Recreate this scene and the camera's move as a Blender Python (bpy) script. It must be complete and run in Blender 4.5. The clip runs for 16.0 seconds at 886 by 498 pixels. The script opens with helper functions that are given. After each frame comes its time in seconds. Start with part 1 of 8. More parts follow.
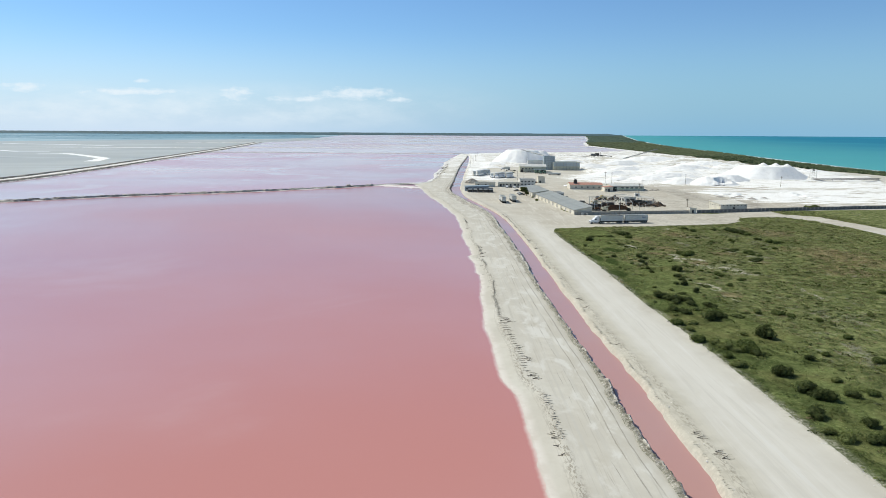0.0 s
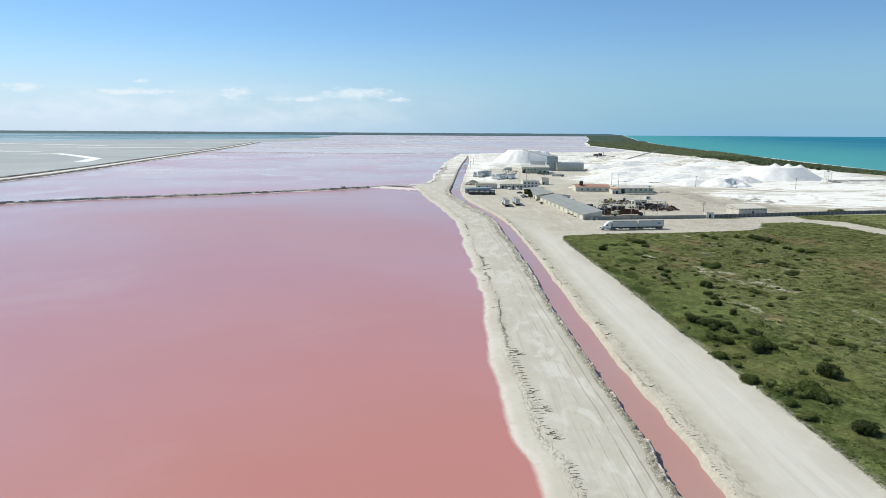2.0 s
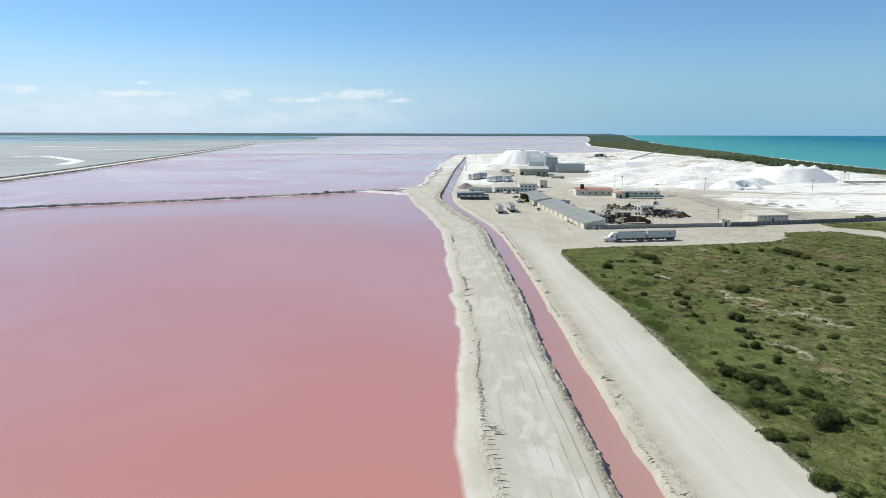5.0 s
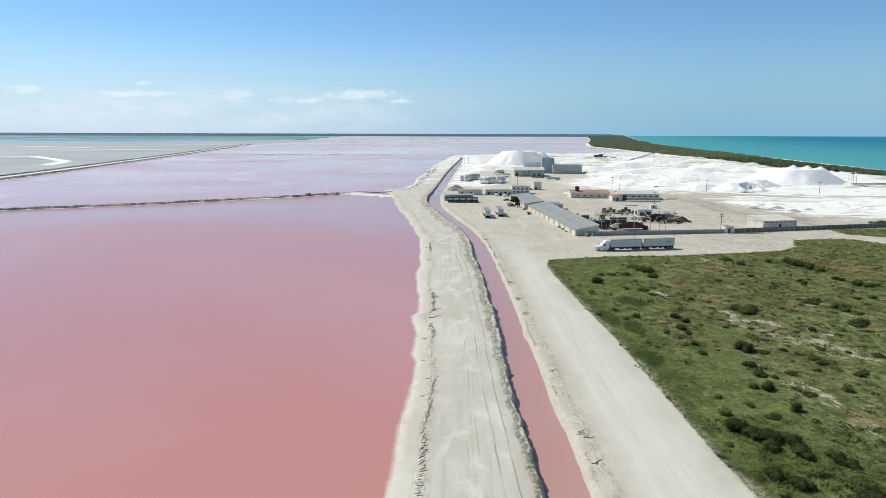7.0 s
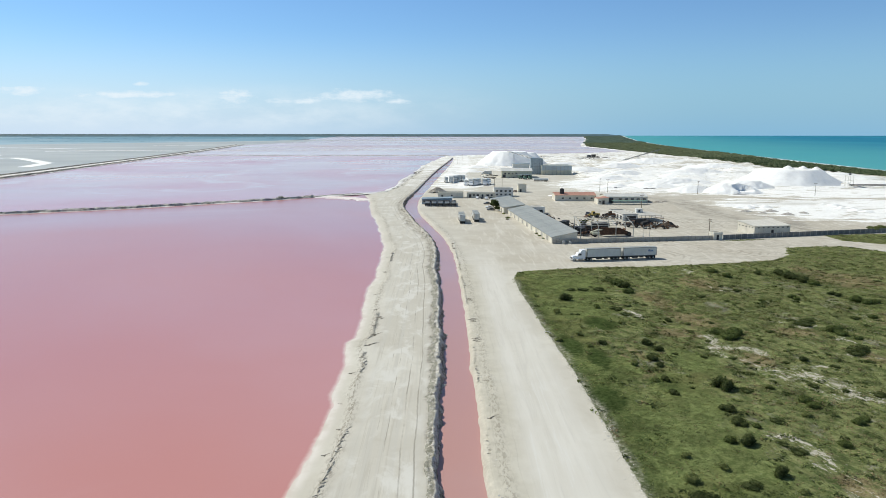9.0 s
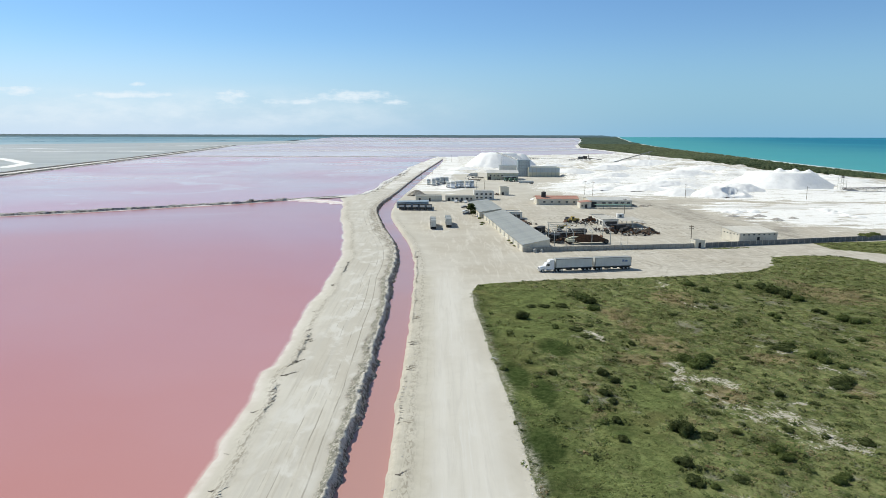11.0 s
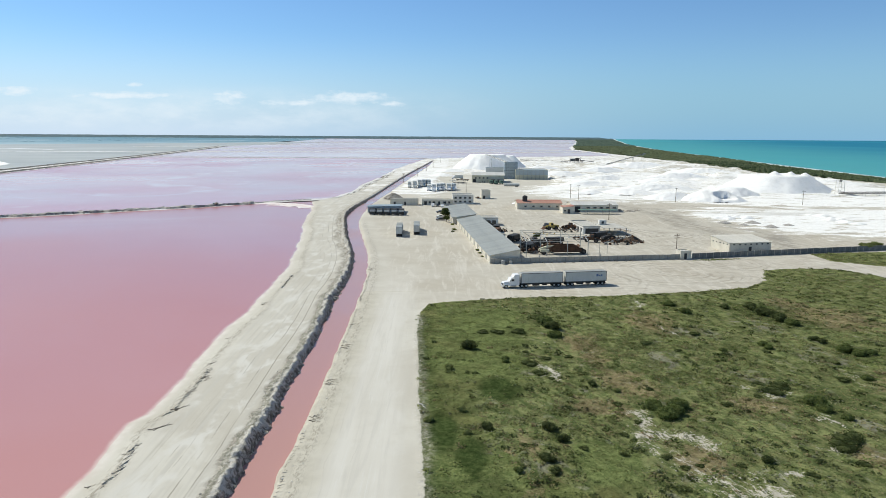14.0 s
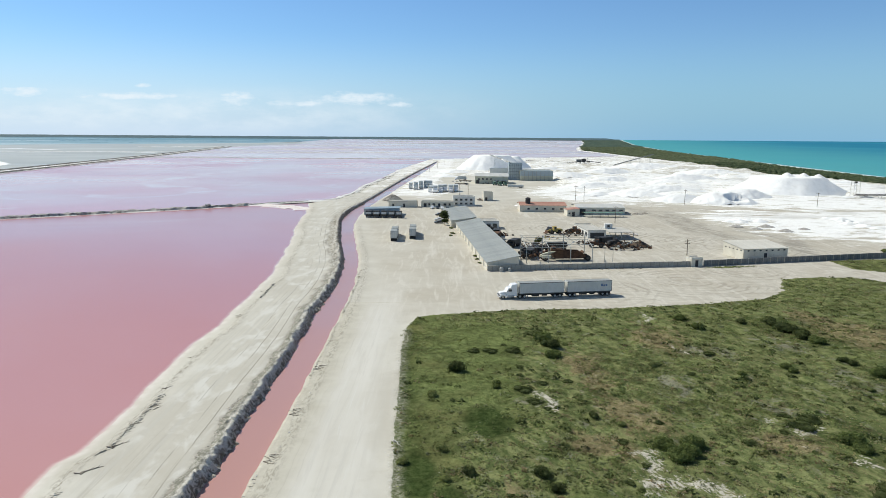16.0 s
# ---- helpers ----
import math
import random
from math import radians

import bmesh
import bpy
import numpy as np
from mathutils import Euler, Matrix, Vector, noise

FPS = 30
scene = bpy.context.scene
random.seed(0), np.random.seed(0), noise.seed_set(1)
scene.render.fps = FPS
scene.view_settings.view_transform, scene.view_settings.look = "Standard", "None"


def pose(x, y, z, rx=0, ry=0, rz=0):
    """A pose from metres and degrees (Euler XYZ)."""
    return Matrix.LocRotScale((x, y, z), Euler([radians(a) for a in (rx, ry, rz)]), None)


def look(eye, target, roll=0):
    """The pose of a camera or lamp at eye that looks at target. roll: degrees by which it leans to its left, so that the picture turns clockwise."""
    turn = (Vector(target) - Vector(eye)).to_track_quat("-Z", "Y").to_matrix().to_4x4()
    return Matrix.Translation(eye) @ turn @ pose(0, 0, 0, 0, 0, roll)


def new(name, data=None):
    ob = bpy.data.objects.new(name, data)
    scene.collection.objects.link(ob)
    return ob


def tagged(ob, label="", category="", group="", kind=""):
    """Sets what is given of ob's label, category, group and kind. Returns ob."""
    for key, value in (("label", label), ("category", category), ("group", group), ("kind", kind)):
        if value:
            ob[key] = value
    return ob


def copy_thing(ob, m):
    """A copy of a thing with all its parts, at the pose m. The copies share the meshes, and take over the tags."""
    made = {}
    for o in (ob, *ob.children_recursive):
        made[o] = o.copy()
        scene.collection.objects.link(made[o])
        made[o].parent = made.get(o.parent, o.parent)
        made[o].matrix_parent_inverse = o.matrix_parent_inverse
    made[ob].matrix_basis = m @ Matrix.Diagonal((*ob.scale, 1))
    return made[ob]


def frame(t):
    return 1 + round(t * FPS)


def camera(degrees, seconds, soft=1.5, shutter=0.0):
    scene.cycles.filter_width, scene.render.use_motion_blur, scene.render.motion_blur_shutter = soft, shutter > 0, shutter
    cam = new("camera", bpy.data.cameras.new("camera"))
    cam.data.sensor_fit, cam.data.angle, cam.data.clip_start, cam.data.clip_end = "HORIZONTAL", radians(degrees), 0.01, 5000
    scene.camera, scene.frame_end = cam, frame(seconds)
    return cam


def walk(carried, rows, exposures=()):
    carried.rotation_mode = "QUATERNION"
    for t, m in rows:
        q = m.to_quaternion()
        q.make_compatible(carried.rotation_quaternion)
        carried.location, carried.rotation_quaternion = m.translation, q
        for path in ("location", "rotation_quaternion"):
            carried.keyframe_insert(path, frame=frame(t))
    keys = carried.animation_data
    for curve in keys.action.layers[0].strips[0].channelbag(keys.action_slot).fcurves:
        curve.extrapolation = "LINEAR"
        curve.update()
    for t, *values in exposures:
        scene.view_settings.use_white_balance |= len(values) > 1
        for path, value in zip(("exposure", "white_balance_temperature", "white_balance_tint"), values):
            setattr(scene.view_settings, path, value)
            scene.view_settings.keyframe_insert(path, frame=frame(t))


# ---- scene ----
cam = camera(66.59, 16.0, soft=0.55)

PATH = [
    (0.0, pose(0.02, -0.01, 45.00, 80.122, -0.323, 0.056)),
    (0.5, pose(-0.17, 6.64, 44.81, 80.106, -0.315, 0.031)),
    (1.0, pose(-0.14, 13.24, 44.67, 80.125, -0.326, 0.024)),
    (1.5, pose(0.02, 19.69, 44.47, 80.134, -0.336, 0.044)),
    (2.0, pose(0.42, 25.99, 44.34, 80.132, -0.335, 0.042)),
    (2.5, pose(1.05, 32.13, 44.26, 80.149, -0.335, 0.043)),
    (3.0, pose(1.91, 38.16, 44.21, 80.154, -0.298, -0.003)),
    (3.5, pose(2.95, 44.23, 44.23, 80.167, -0.227, -0.040)),
    (4.0, pose(4.39, 50.38, 44.21, 80.161, -0.149, -0.014)),
    (6.5, pose(14.67, 81.85, 43.23, 80.205, -0.170, 0.232)),
    (7.0, pose(17.23, 87.61, 43.07, 80.218, -0.159, 0.220)),
    (7.5, pose(20.02, 93.14, 42.92, 80.270, -0.071, 0.216)),
    (8.0, pose(23.07, 98.44, 42.83, 80.287, -0.001, 0.158)),
    (8.5, pose(26.26, 103.57, 42.88, 80.270, 0.022, 0.084)),
    (9.0, pose(29.57, 108.55, 43.03, 80.237, -0.017, 0.012)),
    (11.5, pose(44.84, 129.89, 42.82, 80.351, -0.190, -0.284)),
    (12.0, pose(47.53, 134.07, 42.69, 80.379, -0.250, -0.309)),
    (12.5, pose(49.94, 138.22, 42.52, 80.406, -0.300, -0.317)),
    (13.0, pose(51.92, 142.18, 42.35, 80.418, -0.310, -0.376)),
    (13.5, pose(53.65, 145.99, 42.21, 80.438, -0.325, -0.470)),
    (14.0, pose(54.90, 149.68, 42.08, 80.459, -0.345, -0.464)),
    (14.5, pose(55.98, 153.30, 41.98, 80.482, -0.365, -0.407)),
    (15.0, pose(57.00, 156.88, 41.81, 80.473, -0.385, -0.245)),
    (15.5, pose(57.93, 160.39, 41.65, 80.478, -0.390, -0.050)),
    (16.0, pose(58.88, 163.84, 41.49, 80.517, -0.385, 0.112)),
]
walk(cam, PATH, exposures=[(0.0, -0.12), (16.0, -0.12)])

# ---- world, sun ----
SUN_EL, SUN_AZ = 46.0, 304.0          # degrees; azimuth clockwise from +y
world = bpy.data.worlds.new("sky")
scene.world = world
world.use_nodes = True
wn, wl = world.node_tree.nodes, world.node_tree.links
wn.clear()


def wnode(kind, **kw):
    n = wn.new(kind)
    for k, v in kw.items():
        n.inputs[k].default_value = v
    return n


sky = wn.new("ShaderNodeTexSky")
sky.sky_type, sky.sun_disc = 'NISHITA', False
sky.sun_elevation, sky.sun_rotation = radians(SUN_EL), radians(SUN_AZ)
sky.altitude, sky.air_density, sky.dust_density, sky.ozone_density = 0, 1.0, 0.1, 2.0
wtc = wn.new("ShaderNodeTexCoord")
wsep = wn.new("ShaderNodeSeparateXYZ")
wl.new(wtc.outputs["Generated"], wsep.inputs[0])


def wmath(op, a, b=None, clamp=False):
    n = wn.new("ShaderNodeMath")
    n.operation, n.use_clamp = op, clamp
    for i, v in enumerate((a, b)):
        if v is None:
            continue
        if isinstance(v, (int, float)):
            n.inputs[i].default_value = v
        else:
            wl.new(v, n.inputs[i])
    return n.outputs[0]


def wrange(v, a, b, c=0.0, d=1.0):
    n = wn.new("ShaderNodeMapRange")
    n.interpolation_type = 'SMOOTHSTEP'
    wl.new(v, n.inputs[0])
    for i, q in enumerate((a, b, c, d)):
        n.inputs[i + 1].default_value = q
    return n.outputs[0]


# haze towards the horizon, brighter over the lagoon; low cumulus there
azim = wmath('DIVIDE', wsep.outputs["X"], wmath('MAXIMUM', wsep.outputs["Y"], 0.05))
elev = wmath('DIVIDE', wsep.outputs["Z"], wmath('MAXIMUM', wsep.outputs["Y"], 0.05))
wmap = wn.new("ShaderNodeCombineXYZ")
wl.new(azim, wmap.inputs[0])
wl.new(wmath('MULTIPLY', elev, 2.6), wmap.inputs[1])


def wmix(f, a, b):
    n = wn.new("ShaderNodeMix")
    n.data_type = 'RGBA'
    for k, v in (("Factor", f), ("A", a), ("B", b)):
        if isinstance(v, (tuple, float, int)):
            n.inputs[k].default_value = v
        else:
            wl.new(v, n.inputs[k])
    return n.outputs["Result"]


tint = wn.new("ShaderNodeMix")
tint.data_type, tint.blend_type = 'RGBA', 'MULTIPLY'
tint.inputs["Factor"].default_value = 1.0
wl.new(wmix(wrange(wsep.outputs["Z"], 0.30, 0.55), (0.725, 0.99, 1.25, 1), (1.2, 1.06, 0.88, 1)), tint.inputs["B"])
wl.new(sky.outputs[0], tint.inputs["A"])
haze_col = wmix(wrange(wsep.outputs["X"], -0.5, 0.42), (6.7, 8.25, 9.95, 1), (2.7, 5.3, 7.5, 1))
hazy = wmix(wrange(wsep.outputs["Z"], -0.02, 0.15, 1.0, 0.0), tint.outputs["Result"], haze_col)
cl_noise = wnode("ShaderNodeTexNoise", Scale=9.0, Detail=6.0, Roughness=0.6)
wl.new(wmap.outputs[0], cl_noise.inputs["Vector"])
band = wmath('MULTIPLY', wrange(elev, -0.01, 0.03), wrange(elev, 0.035, 0.075, 1, 0))
puffs = wmath('MULTIPLY', wmath('MULTIPLY', band, wrange(azim, -0.30, 0.16, 0.6, 0.0)), wrange(cl_noise.outputs[0], 0.36, 0.72))
n2 = wnode("ShaderNodeTexNoise", Scale=34.0, Detail=7.0, Roughness=0.62)
wl.new(wmap.outputs[0], n2.inputs["Vector"])
for pa, pz, pw, ph in ((-0.447, 0.0545, 0.095, 0.0065), (-0.61, 0.060, 0.04, 0.007), (-0.30, 0.053, 0.036, 0.011), (-0.125, 0.053, 0.07, 0.011), (-0.068, 0.045, 0.022, 0.005), (-0.435, 0.069, 0.012, 0.004), (-0.21, 0.045, 0.045, 0.005)):
    da = wmath('DIVIDE', wmath('SUBTRACT', azim, pa), pw)
    dz = wmath('DIVIDE', wmath('SUBTRACT', elev, pz), ph)
    r2 = wmath('ADD', wmath('MULTIPLY', da, da), wmath('MULTIPLY', dz, dz))
    edge = wmath('ADD', wmath('SUBTRACT', 1.0, r2), wmath('MULTIPLY', wmath('SUBTRACT', n2.outputs[0], 0.50), 3.6))
    puffs = wmath('MAXIMUM', puffs, wmath('MULTIPLY', wrange(edge, -0.1, 1.5), 0.88))
cloudy = wmix(puffs, hazy, (8.9, 9.9, 10.6, 1))
wbg = wnode("ShaderNodeBackground", Strength=0.10)
wl.new(cloudy, wbg.inputs["Color"])
wout = wn.new("ShaderNodeOutputWorld")
wl.new(wbg.outputs[0], wout.inputs[0])

sun = new("sun", bpy.data.lights.new("sun", 'SUN'))
sun.data.energy, sun.data.angle, sun.data.color = 4.8, radians(0.53), (1.0, 0.968, 0.845)
sdir = Vector((math.sin(radians(SUN_AZ)) * math.cos(radians(SUN_EL)), math.cos(radians(SUN_AZ)) * math.cos(radians(SUN_EL)), math.sin(radians(SUN_EL))))
sun.matrix_world = look(sdir * 300, (0, 0, 0))

# ---- materials ----


class Nodes:
    """A small writer of node materials."""

    def __init__(self, name):
        self.m = bpy.data.materials.new(name)
        self.m.use_nodes = True
        self.t = self.m.node_tree
        self.b = self.t.nodes["Principled BSDF"]
        self.tc = self.t.nodes.new("ShaderNodeTexCoord")

    def node(self, kind):
        return self.t.nodes.new(kind)

    def put(self, sock, v):
        if isinstance(v, (int, float)):
            sock.default_value = v
        elif isinstance(v, tuple):
            sock.default_value = (*v, 1) if len(v) == 3 and sock.type == 'RGBA' else v
        else:
            self.t.links.new(v, sock)

    def coord(self, sx=1, sy=1, sz=1, turn=0.0):
        mp = self.node("ShaderNodeMapping")
        mp.inputs["Scale"].default_value = (sx, sy, sz)
        mp.inputs["Rotation"].default_value = (0, 0, radians(turn))
        self.t.links.new(self.tc.outputs["Object"], mp.inputs[0])
        return mp.outputs[0]

    def along(self, deg, sx, sy, shift=0.0):
        """Coordinates turned to run along a bearing, squeezed by sx along it and sy across."""
        mp = self.node("ShaderNodeMapping")
        mp.vector_type = 'TEXTURE'
        mp.inputs["Location"].default_value = (shift, shift, 0)
        mp.inputs["Rotation"].default_value = (0, 0, radians(deg))
        mp.inputs["Scale"].default_value = (1 / sx, 1 / sy, 1)
        self.t.links.new(self.tc.outputs["Object"], mp.inputs[0])
        return mp.outputs[0]

    def noise(self, scale, detail=4, rough=0.55, vec=None, warp=0.0):
        n = self.node("ShaderNodeTexNoise")
        n.inputs["Scale"].default_value, n.inputs["Detail"].default_value, n.inputs["Roughness"].default_value = scale, detail, rough
        n.inputs["Distortion"].default_value = warp
        self.t.links.new(vec if vec is not None else self.tc.outputs["Object"], n.inputs["Vector"])
        return n.outputs[0]

    def step(self, v, a, b, c=0.0, d=1.0):
        n = self.node("ShaderNodeMapRange")
        n.interpolation_type = 'SMOOTHSTEP'
        self.put(n.inputs[0], v)
        for i, q in enumerate((a, b, c, d)):
            n.inputs[i + 1].default_value = q
        return n.outputs[0]

    def math(self, op, a, b=0.0, clamp=False):
        n = self.node("ShaderNodeMath")
        n.operation, n.use_clamp = op, clamp
        self.put(n.inputs[0], a), self.put(n.inputs[1], b)
        return n.outputs[0]

    def mix(self, f, a, b):
        n = self.node("ShaderNodeMix")
        n.data_type = 'RGBA'
        self.put(n.inputs["Factor"], f), self.put(n.inputs["A"], a), self.put(n.inputs["B"], b)
        return n.outputs["Result"]

    def scale(self, col, f):
        n = self.node("ShaderNodeMix")
        n.data_type, n.blend_type = 'RGBA', 'MULTIPLY'
        n.inputs["Factor"].default_value = 1.0
        self.put(n.inputs["A"], col), self.put(n.inputs["B"], f)
        return n.outputs["Result"]

    def attr(self, name):
        n = self.node("ShaderNodeAttribute")
        n.attribute_name = name
        return n.outputs["Fac"]

    def rand(self, island=False):
        if island:
            return self.node("ShaderNodeNewGeometry").outputs["Random Per Island"]
        return self.node("ShaderNodeObjectInfo").outputs["Random"]

    def bump(self, h, dist, strength=0.6):
        n = self.node("ShaderNodeBump")
        n.inputs["Strength"].default_value, n.inputs["Distance"].default_value = strength, dist
        self.t.links.new(h, n.inputs["Height"])
        self.t.links.new(n.outputs[0], self.b.inputs["Normal"])

    def done(self, col, rough=0.8, metal=0.0, spec=0.5):
        self.put(self.b.inputs["Base Color"], col)
        self.put(self.b.inputs["Roughness"], rough)
        self.put(self.b.inputs["Metallic"], metal)
        self.put(self.b.inputs["Specular IOR Level"], spec)
        return self.m


def surface(name, a, b, grain=6.0, patch=0.35, rough=0.75, metal=0.0, bump=0.01, vary=0.0, spec=0.4, streak=0.0, stain=None):
    """Two tones mixed by patches and grain, optional stain running down, per-object variation."""
    n = Nodes(name)
    f = n.math('ADD', n.math('MULTIPLY', n.noise(patch, 5), 0.6), n.math('MULTIPLY', n.noise(grain, 4), 0.4))
    col = n.mix(n.step(f, 0.36, 0.64), a, b)
    if streak:
        s = n.noise(1.0, 4, 0.6, n.coord(streak, streak, 0.25))
        col = n.mix(n.step(s, 0.55, 0.75, 0, 0.55), col, stain or tuple(c * 0.5 for c in a))
    if vary:
        col = n.mix(n.math('MULTIPLY', n.rand(), vary), col, tuple(c * 0.45 for c in a))
    n.bump(n.noise(grain * 2.5, 4), bump)
    return n.done(col, rough, metal, spec)


def brine(name, deep, pale, ripple=0.02, rough=0.10, scale=0.004, amount=(0.45, 0.75), ior=1.333, streaks=0.0, margin=None, along=1.0, warp=1.2):
    """Opaque coloured water: slow drifts of tone and fine wind ripple."""
    n = Nodes(name)
    drift = n.noise(scale, 5, 0.5, n.coord(0.8, along, 1, 24 * along), 0.8)
    col = n.mix(n.step(drift, *amount), deep, pale)
    if streaks:
        s = n.noise(scale * 1.7, 6, 0.55, n.coord(0.55 + 0.5 * (1 - along), along, 1, -14 - 20 * (1 - along)), warp)
        col = n.mix(n.step(s, 0.53, 0.68, 0, streaks), col, tuple(min(1.0, c * 0.5 + 0.36) for c in pale))
    if margin:
        edge = n.math('ADD', n.attr("margin"), n.math('MULTIPLY', n.math('SUBTRACT', n.noise(0.8, 5, 0.6), 0.5), 0.5))
        col = n.mix(n.math('MULTIPLY', n.step(edge, 0.15, 1.05), n.step(n.attr("margin"), 0.0, 0.2)), col, margin)
    calm = n.noise(scale * 1.3, 3, 0.5, n.coord(0.6, 0.9, 1, -12))
    n.b.inputs["IOR"].default_value = ior
    n.bump(n.math('ADD', n.noise(0.9, 3, 0.6, n.coord(1, 2.2, 1, 15)), n.math('MULTIPLY', n.noise(3.1, 2), 0.4)), ripple, 0.35)
    return n.done(col, n.step(calm, 0.3, 0.75, rough * 0.7, rough * 1.6), 0.0, 0.5)


def ground_material():
    n = Nodes("ground_sand")
    grain = n.noise(2.2, 6, 0.65)
    patch = n.noise(0.05, 5, 0.6, None, 0.6)
    mid = n.noise(0.3, 5, 0.6)
    sand = n.mix(n.step(patch, 0.35, 0.68), (0.50, 0.472, 0.41), (0.58, 0.557, 0.495))
    sand = n.mix(n.step(mid, 0.5, 0.78, 0, 0.5), sand, (0.45, 0.415, 0.345))
    worn = n.noise(0.03, 6, 0.62, None, 1.0)
    sand = n.mix(n.math('MULTIPLY', n.attr("yard"), n.step(worn, 0.40, 0.66, 0.32, 0.82)), sand, (0.44, 0.40, 0.33))
    # wheel tracks run along the strip and along the road
    wheel = n.noise(0.85, 4, 0.6, n.coord(1, 0.012, 1, 1.0), 0.25)
    wheel2 = n.noise(2.6, 3, 0.6, n.coord(1, 0.02, 1, -1.2), 0.3)
    sand = n.mix(n.math('MULTIPLY', n.attr("track"), n.step(wheel, 0.44, 0.64, 0, 0.8)), sand, (0.495, 0.475, 0.425))
    sand = n.mix(n.math('MULTIPLY', n.attr("track"), n.step(wheel2, 0.54, 0.68, 0, 0.5)), sand, (0.42, 0.39, 0.33))
    blot = n.noise(0.22, 5, 0.62, n.coord(1, 0.45, 1), 0.5)
    sand = n.mix(n.math('MULTIPLY', n.attr("track"), n.step(blot, 0.48, 0.64, 0, 0.9)), sand, (0.615, 0.60, 0.555))
    # single wheel lines at fixed distances from the canal
    def ruts(coord, offsets, wander):
        w = n.math('MULTIPLY', n.math('SUBTRACT', n.noise(0.06, 6, 0.62, n.coord(0.05, 1, 1)), 0.5), wander * 1.3)
        c = n.math('ADD', coord, w)
        total = None
        for k, (o, wide) in enumerate(offsets):
            d = n.math('ABSOLUTE', n.math('SUBTRACT', c, o))
            broken = n.step(n.noise(0.05 + 0.021 * k, 5, 0.65, n.coord(0.4, 1, 1, 3 * k)), 0.33 + 0.05 * k, 0.55 + 0.05 * k)
            ln = n.math('MULTIPLY', n.step(d, wide, wide * 0.3, 0.0, 1.0), broken)
            total = ln if total is None else n.math('MAXIMUM', total, ln)
        return total
    strip_ruts = n.math('MULTIPLY', ruts(n.attr("behind_bank"), ((1.6, .17), (3.5, .16), (5.8, .11), (7.3, .10)), 0.7), n.step(n.attr("from_shore"), 5.0, 6.0))
    shore_lines = n.math('MULTIPLY', ruts(n.attr("from_shore"), ((3.4, .12),), 0.9), n.step(n.attr("behind_bank"), 1.0, 3.0))
    road_ruts = n.math('MULTIPLY', ruts(n.attr("right_of_canal"), ((2.6, .12), (4.6, .10), (5.9, .14), (9.2, .08), (13.5, .10)), 1.2), n.step(n.attr("right_of_canal"), 2.6, 3.4))
    sand = n.mix(n.math('MULTIPLY', n.math('MAXIMUM', n.math('MAXIMUM', strip_ruts, n.math('MULTIPLY', shore_lines, 0.35)), n.math('MULTIPLY', road_ruts, 0.4)), 0.66), sand, (0.24, 0.22, 0.185))
    bank_lines = ruts(n.attr("right_of_canal"), ((0.95, .12), (1.8, .10)), 1.0)
    sand = n.mix(n.math('MULTIPLY', bank_lines, 0.6), sand, (0.22, 0.20, 0.165))
    verge = n.math('MULTIPLY', n.step(n.math('ADD', n.attr("right_of_canal"), n.math('MULTIPLY', n.noise(0.12, 4), 3.0)), 9.5, 4.5), n.step(n.attr("right_of_canal"), -1.0, 0.6))
    sand = n.mix(n.math('MULTIPLY', verge, 0.75), sand, n.mix(n.step(mid, 0.35, 0.65), (0.46, 0.43, 0.355), (0.55, 0.52, 0.44)))
    # pale, packed middle of the haul road
    pale = n.noise(0.35, 4, 0.5, n.coord(1, 0.03, 1, 1), 0.3)
    sand = n.mix(n.math('MULTIPLY', n.math('MULTIPLY', n.attr("road"), n.math('SUBTRACT', 1.0, verge)), n.step(pale, 0.25, 0.7, 0.35, 0.9)), sand, (0.625, 0.605, 0.555))
    lane2 = n.noise(0.9, 6, 0.68, n.coord(1, 0.045, 1, -1.5), 0.6)
    packed = n.math('MULTIPLY', n.attr("road"), n.step(lane2, 0.50, 0.66, 0, 0.6))
    sand = n.mix(packed, sand, (0.52, 0.50, 0.455))
    sand = n.mix(n.math('MULTIPLY', n.attr("road"), n.step(lane2, 0.46, 0.32, 0, 0.45)), sand, (0.65, 0.645, 0.62))
    lane = n.noise(0.36, 6, 0.64, n.coord(1, 0.11, 1, -4), 1.3)
    sand = n.mix(n.math('MULTIPLY', n.attr("yard"), n.step(lane, 0.46, 0.7, 0, 0.6)), sand, (0.64, 0.615, 0.555))
    turn_ = n.node("ShaderNodeSeparateXYZ")
    n.t.links.new(n.tc.outputs["Object"], turn_.inputs[0])
    apron = n.math('MULTIPLY', n.math('MULTIPLY', n.attr("yard"), n.step(turn_.outputs[1], 384, 366)), n.step(turn_.outputs[0], 66, 100))
    drag = n.noise(0.8, 6, 0.68, n.coord(0.10, 1, 1, -9), 1.4)
    sand = n.mix(n.math('MULTIPLY', apron, n.step(drag, 0.52, 0.66, 0, 0.7)), sand, (0.36, 0.33, 0.275))
    sand = n.mix(n.math('MULTIPLY', apron, n.step(drag, 0.46, 0.34, 0, 0.6)), sand, (0.63, 0.60, 0.53))
    dirt = n.noise(0.10, 7, 0.70, n.coord(0.75, 1, 1, 12), 1.2)
    worked = n.math('MULTIPLY', n.attr("yard"), n.step(turn_.outputs[0], 72, 118, 0.25, 1.0))
    sand = n.mix(n.math('MULTIPLY', worked, n.step(dirt, 0.50, 0.64, 0, 0.55)), sand, (0.35, 0.315, 0.26))
    scuff = n.noise(0.5, 7, 0.74, None, 1.0)
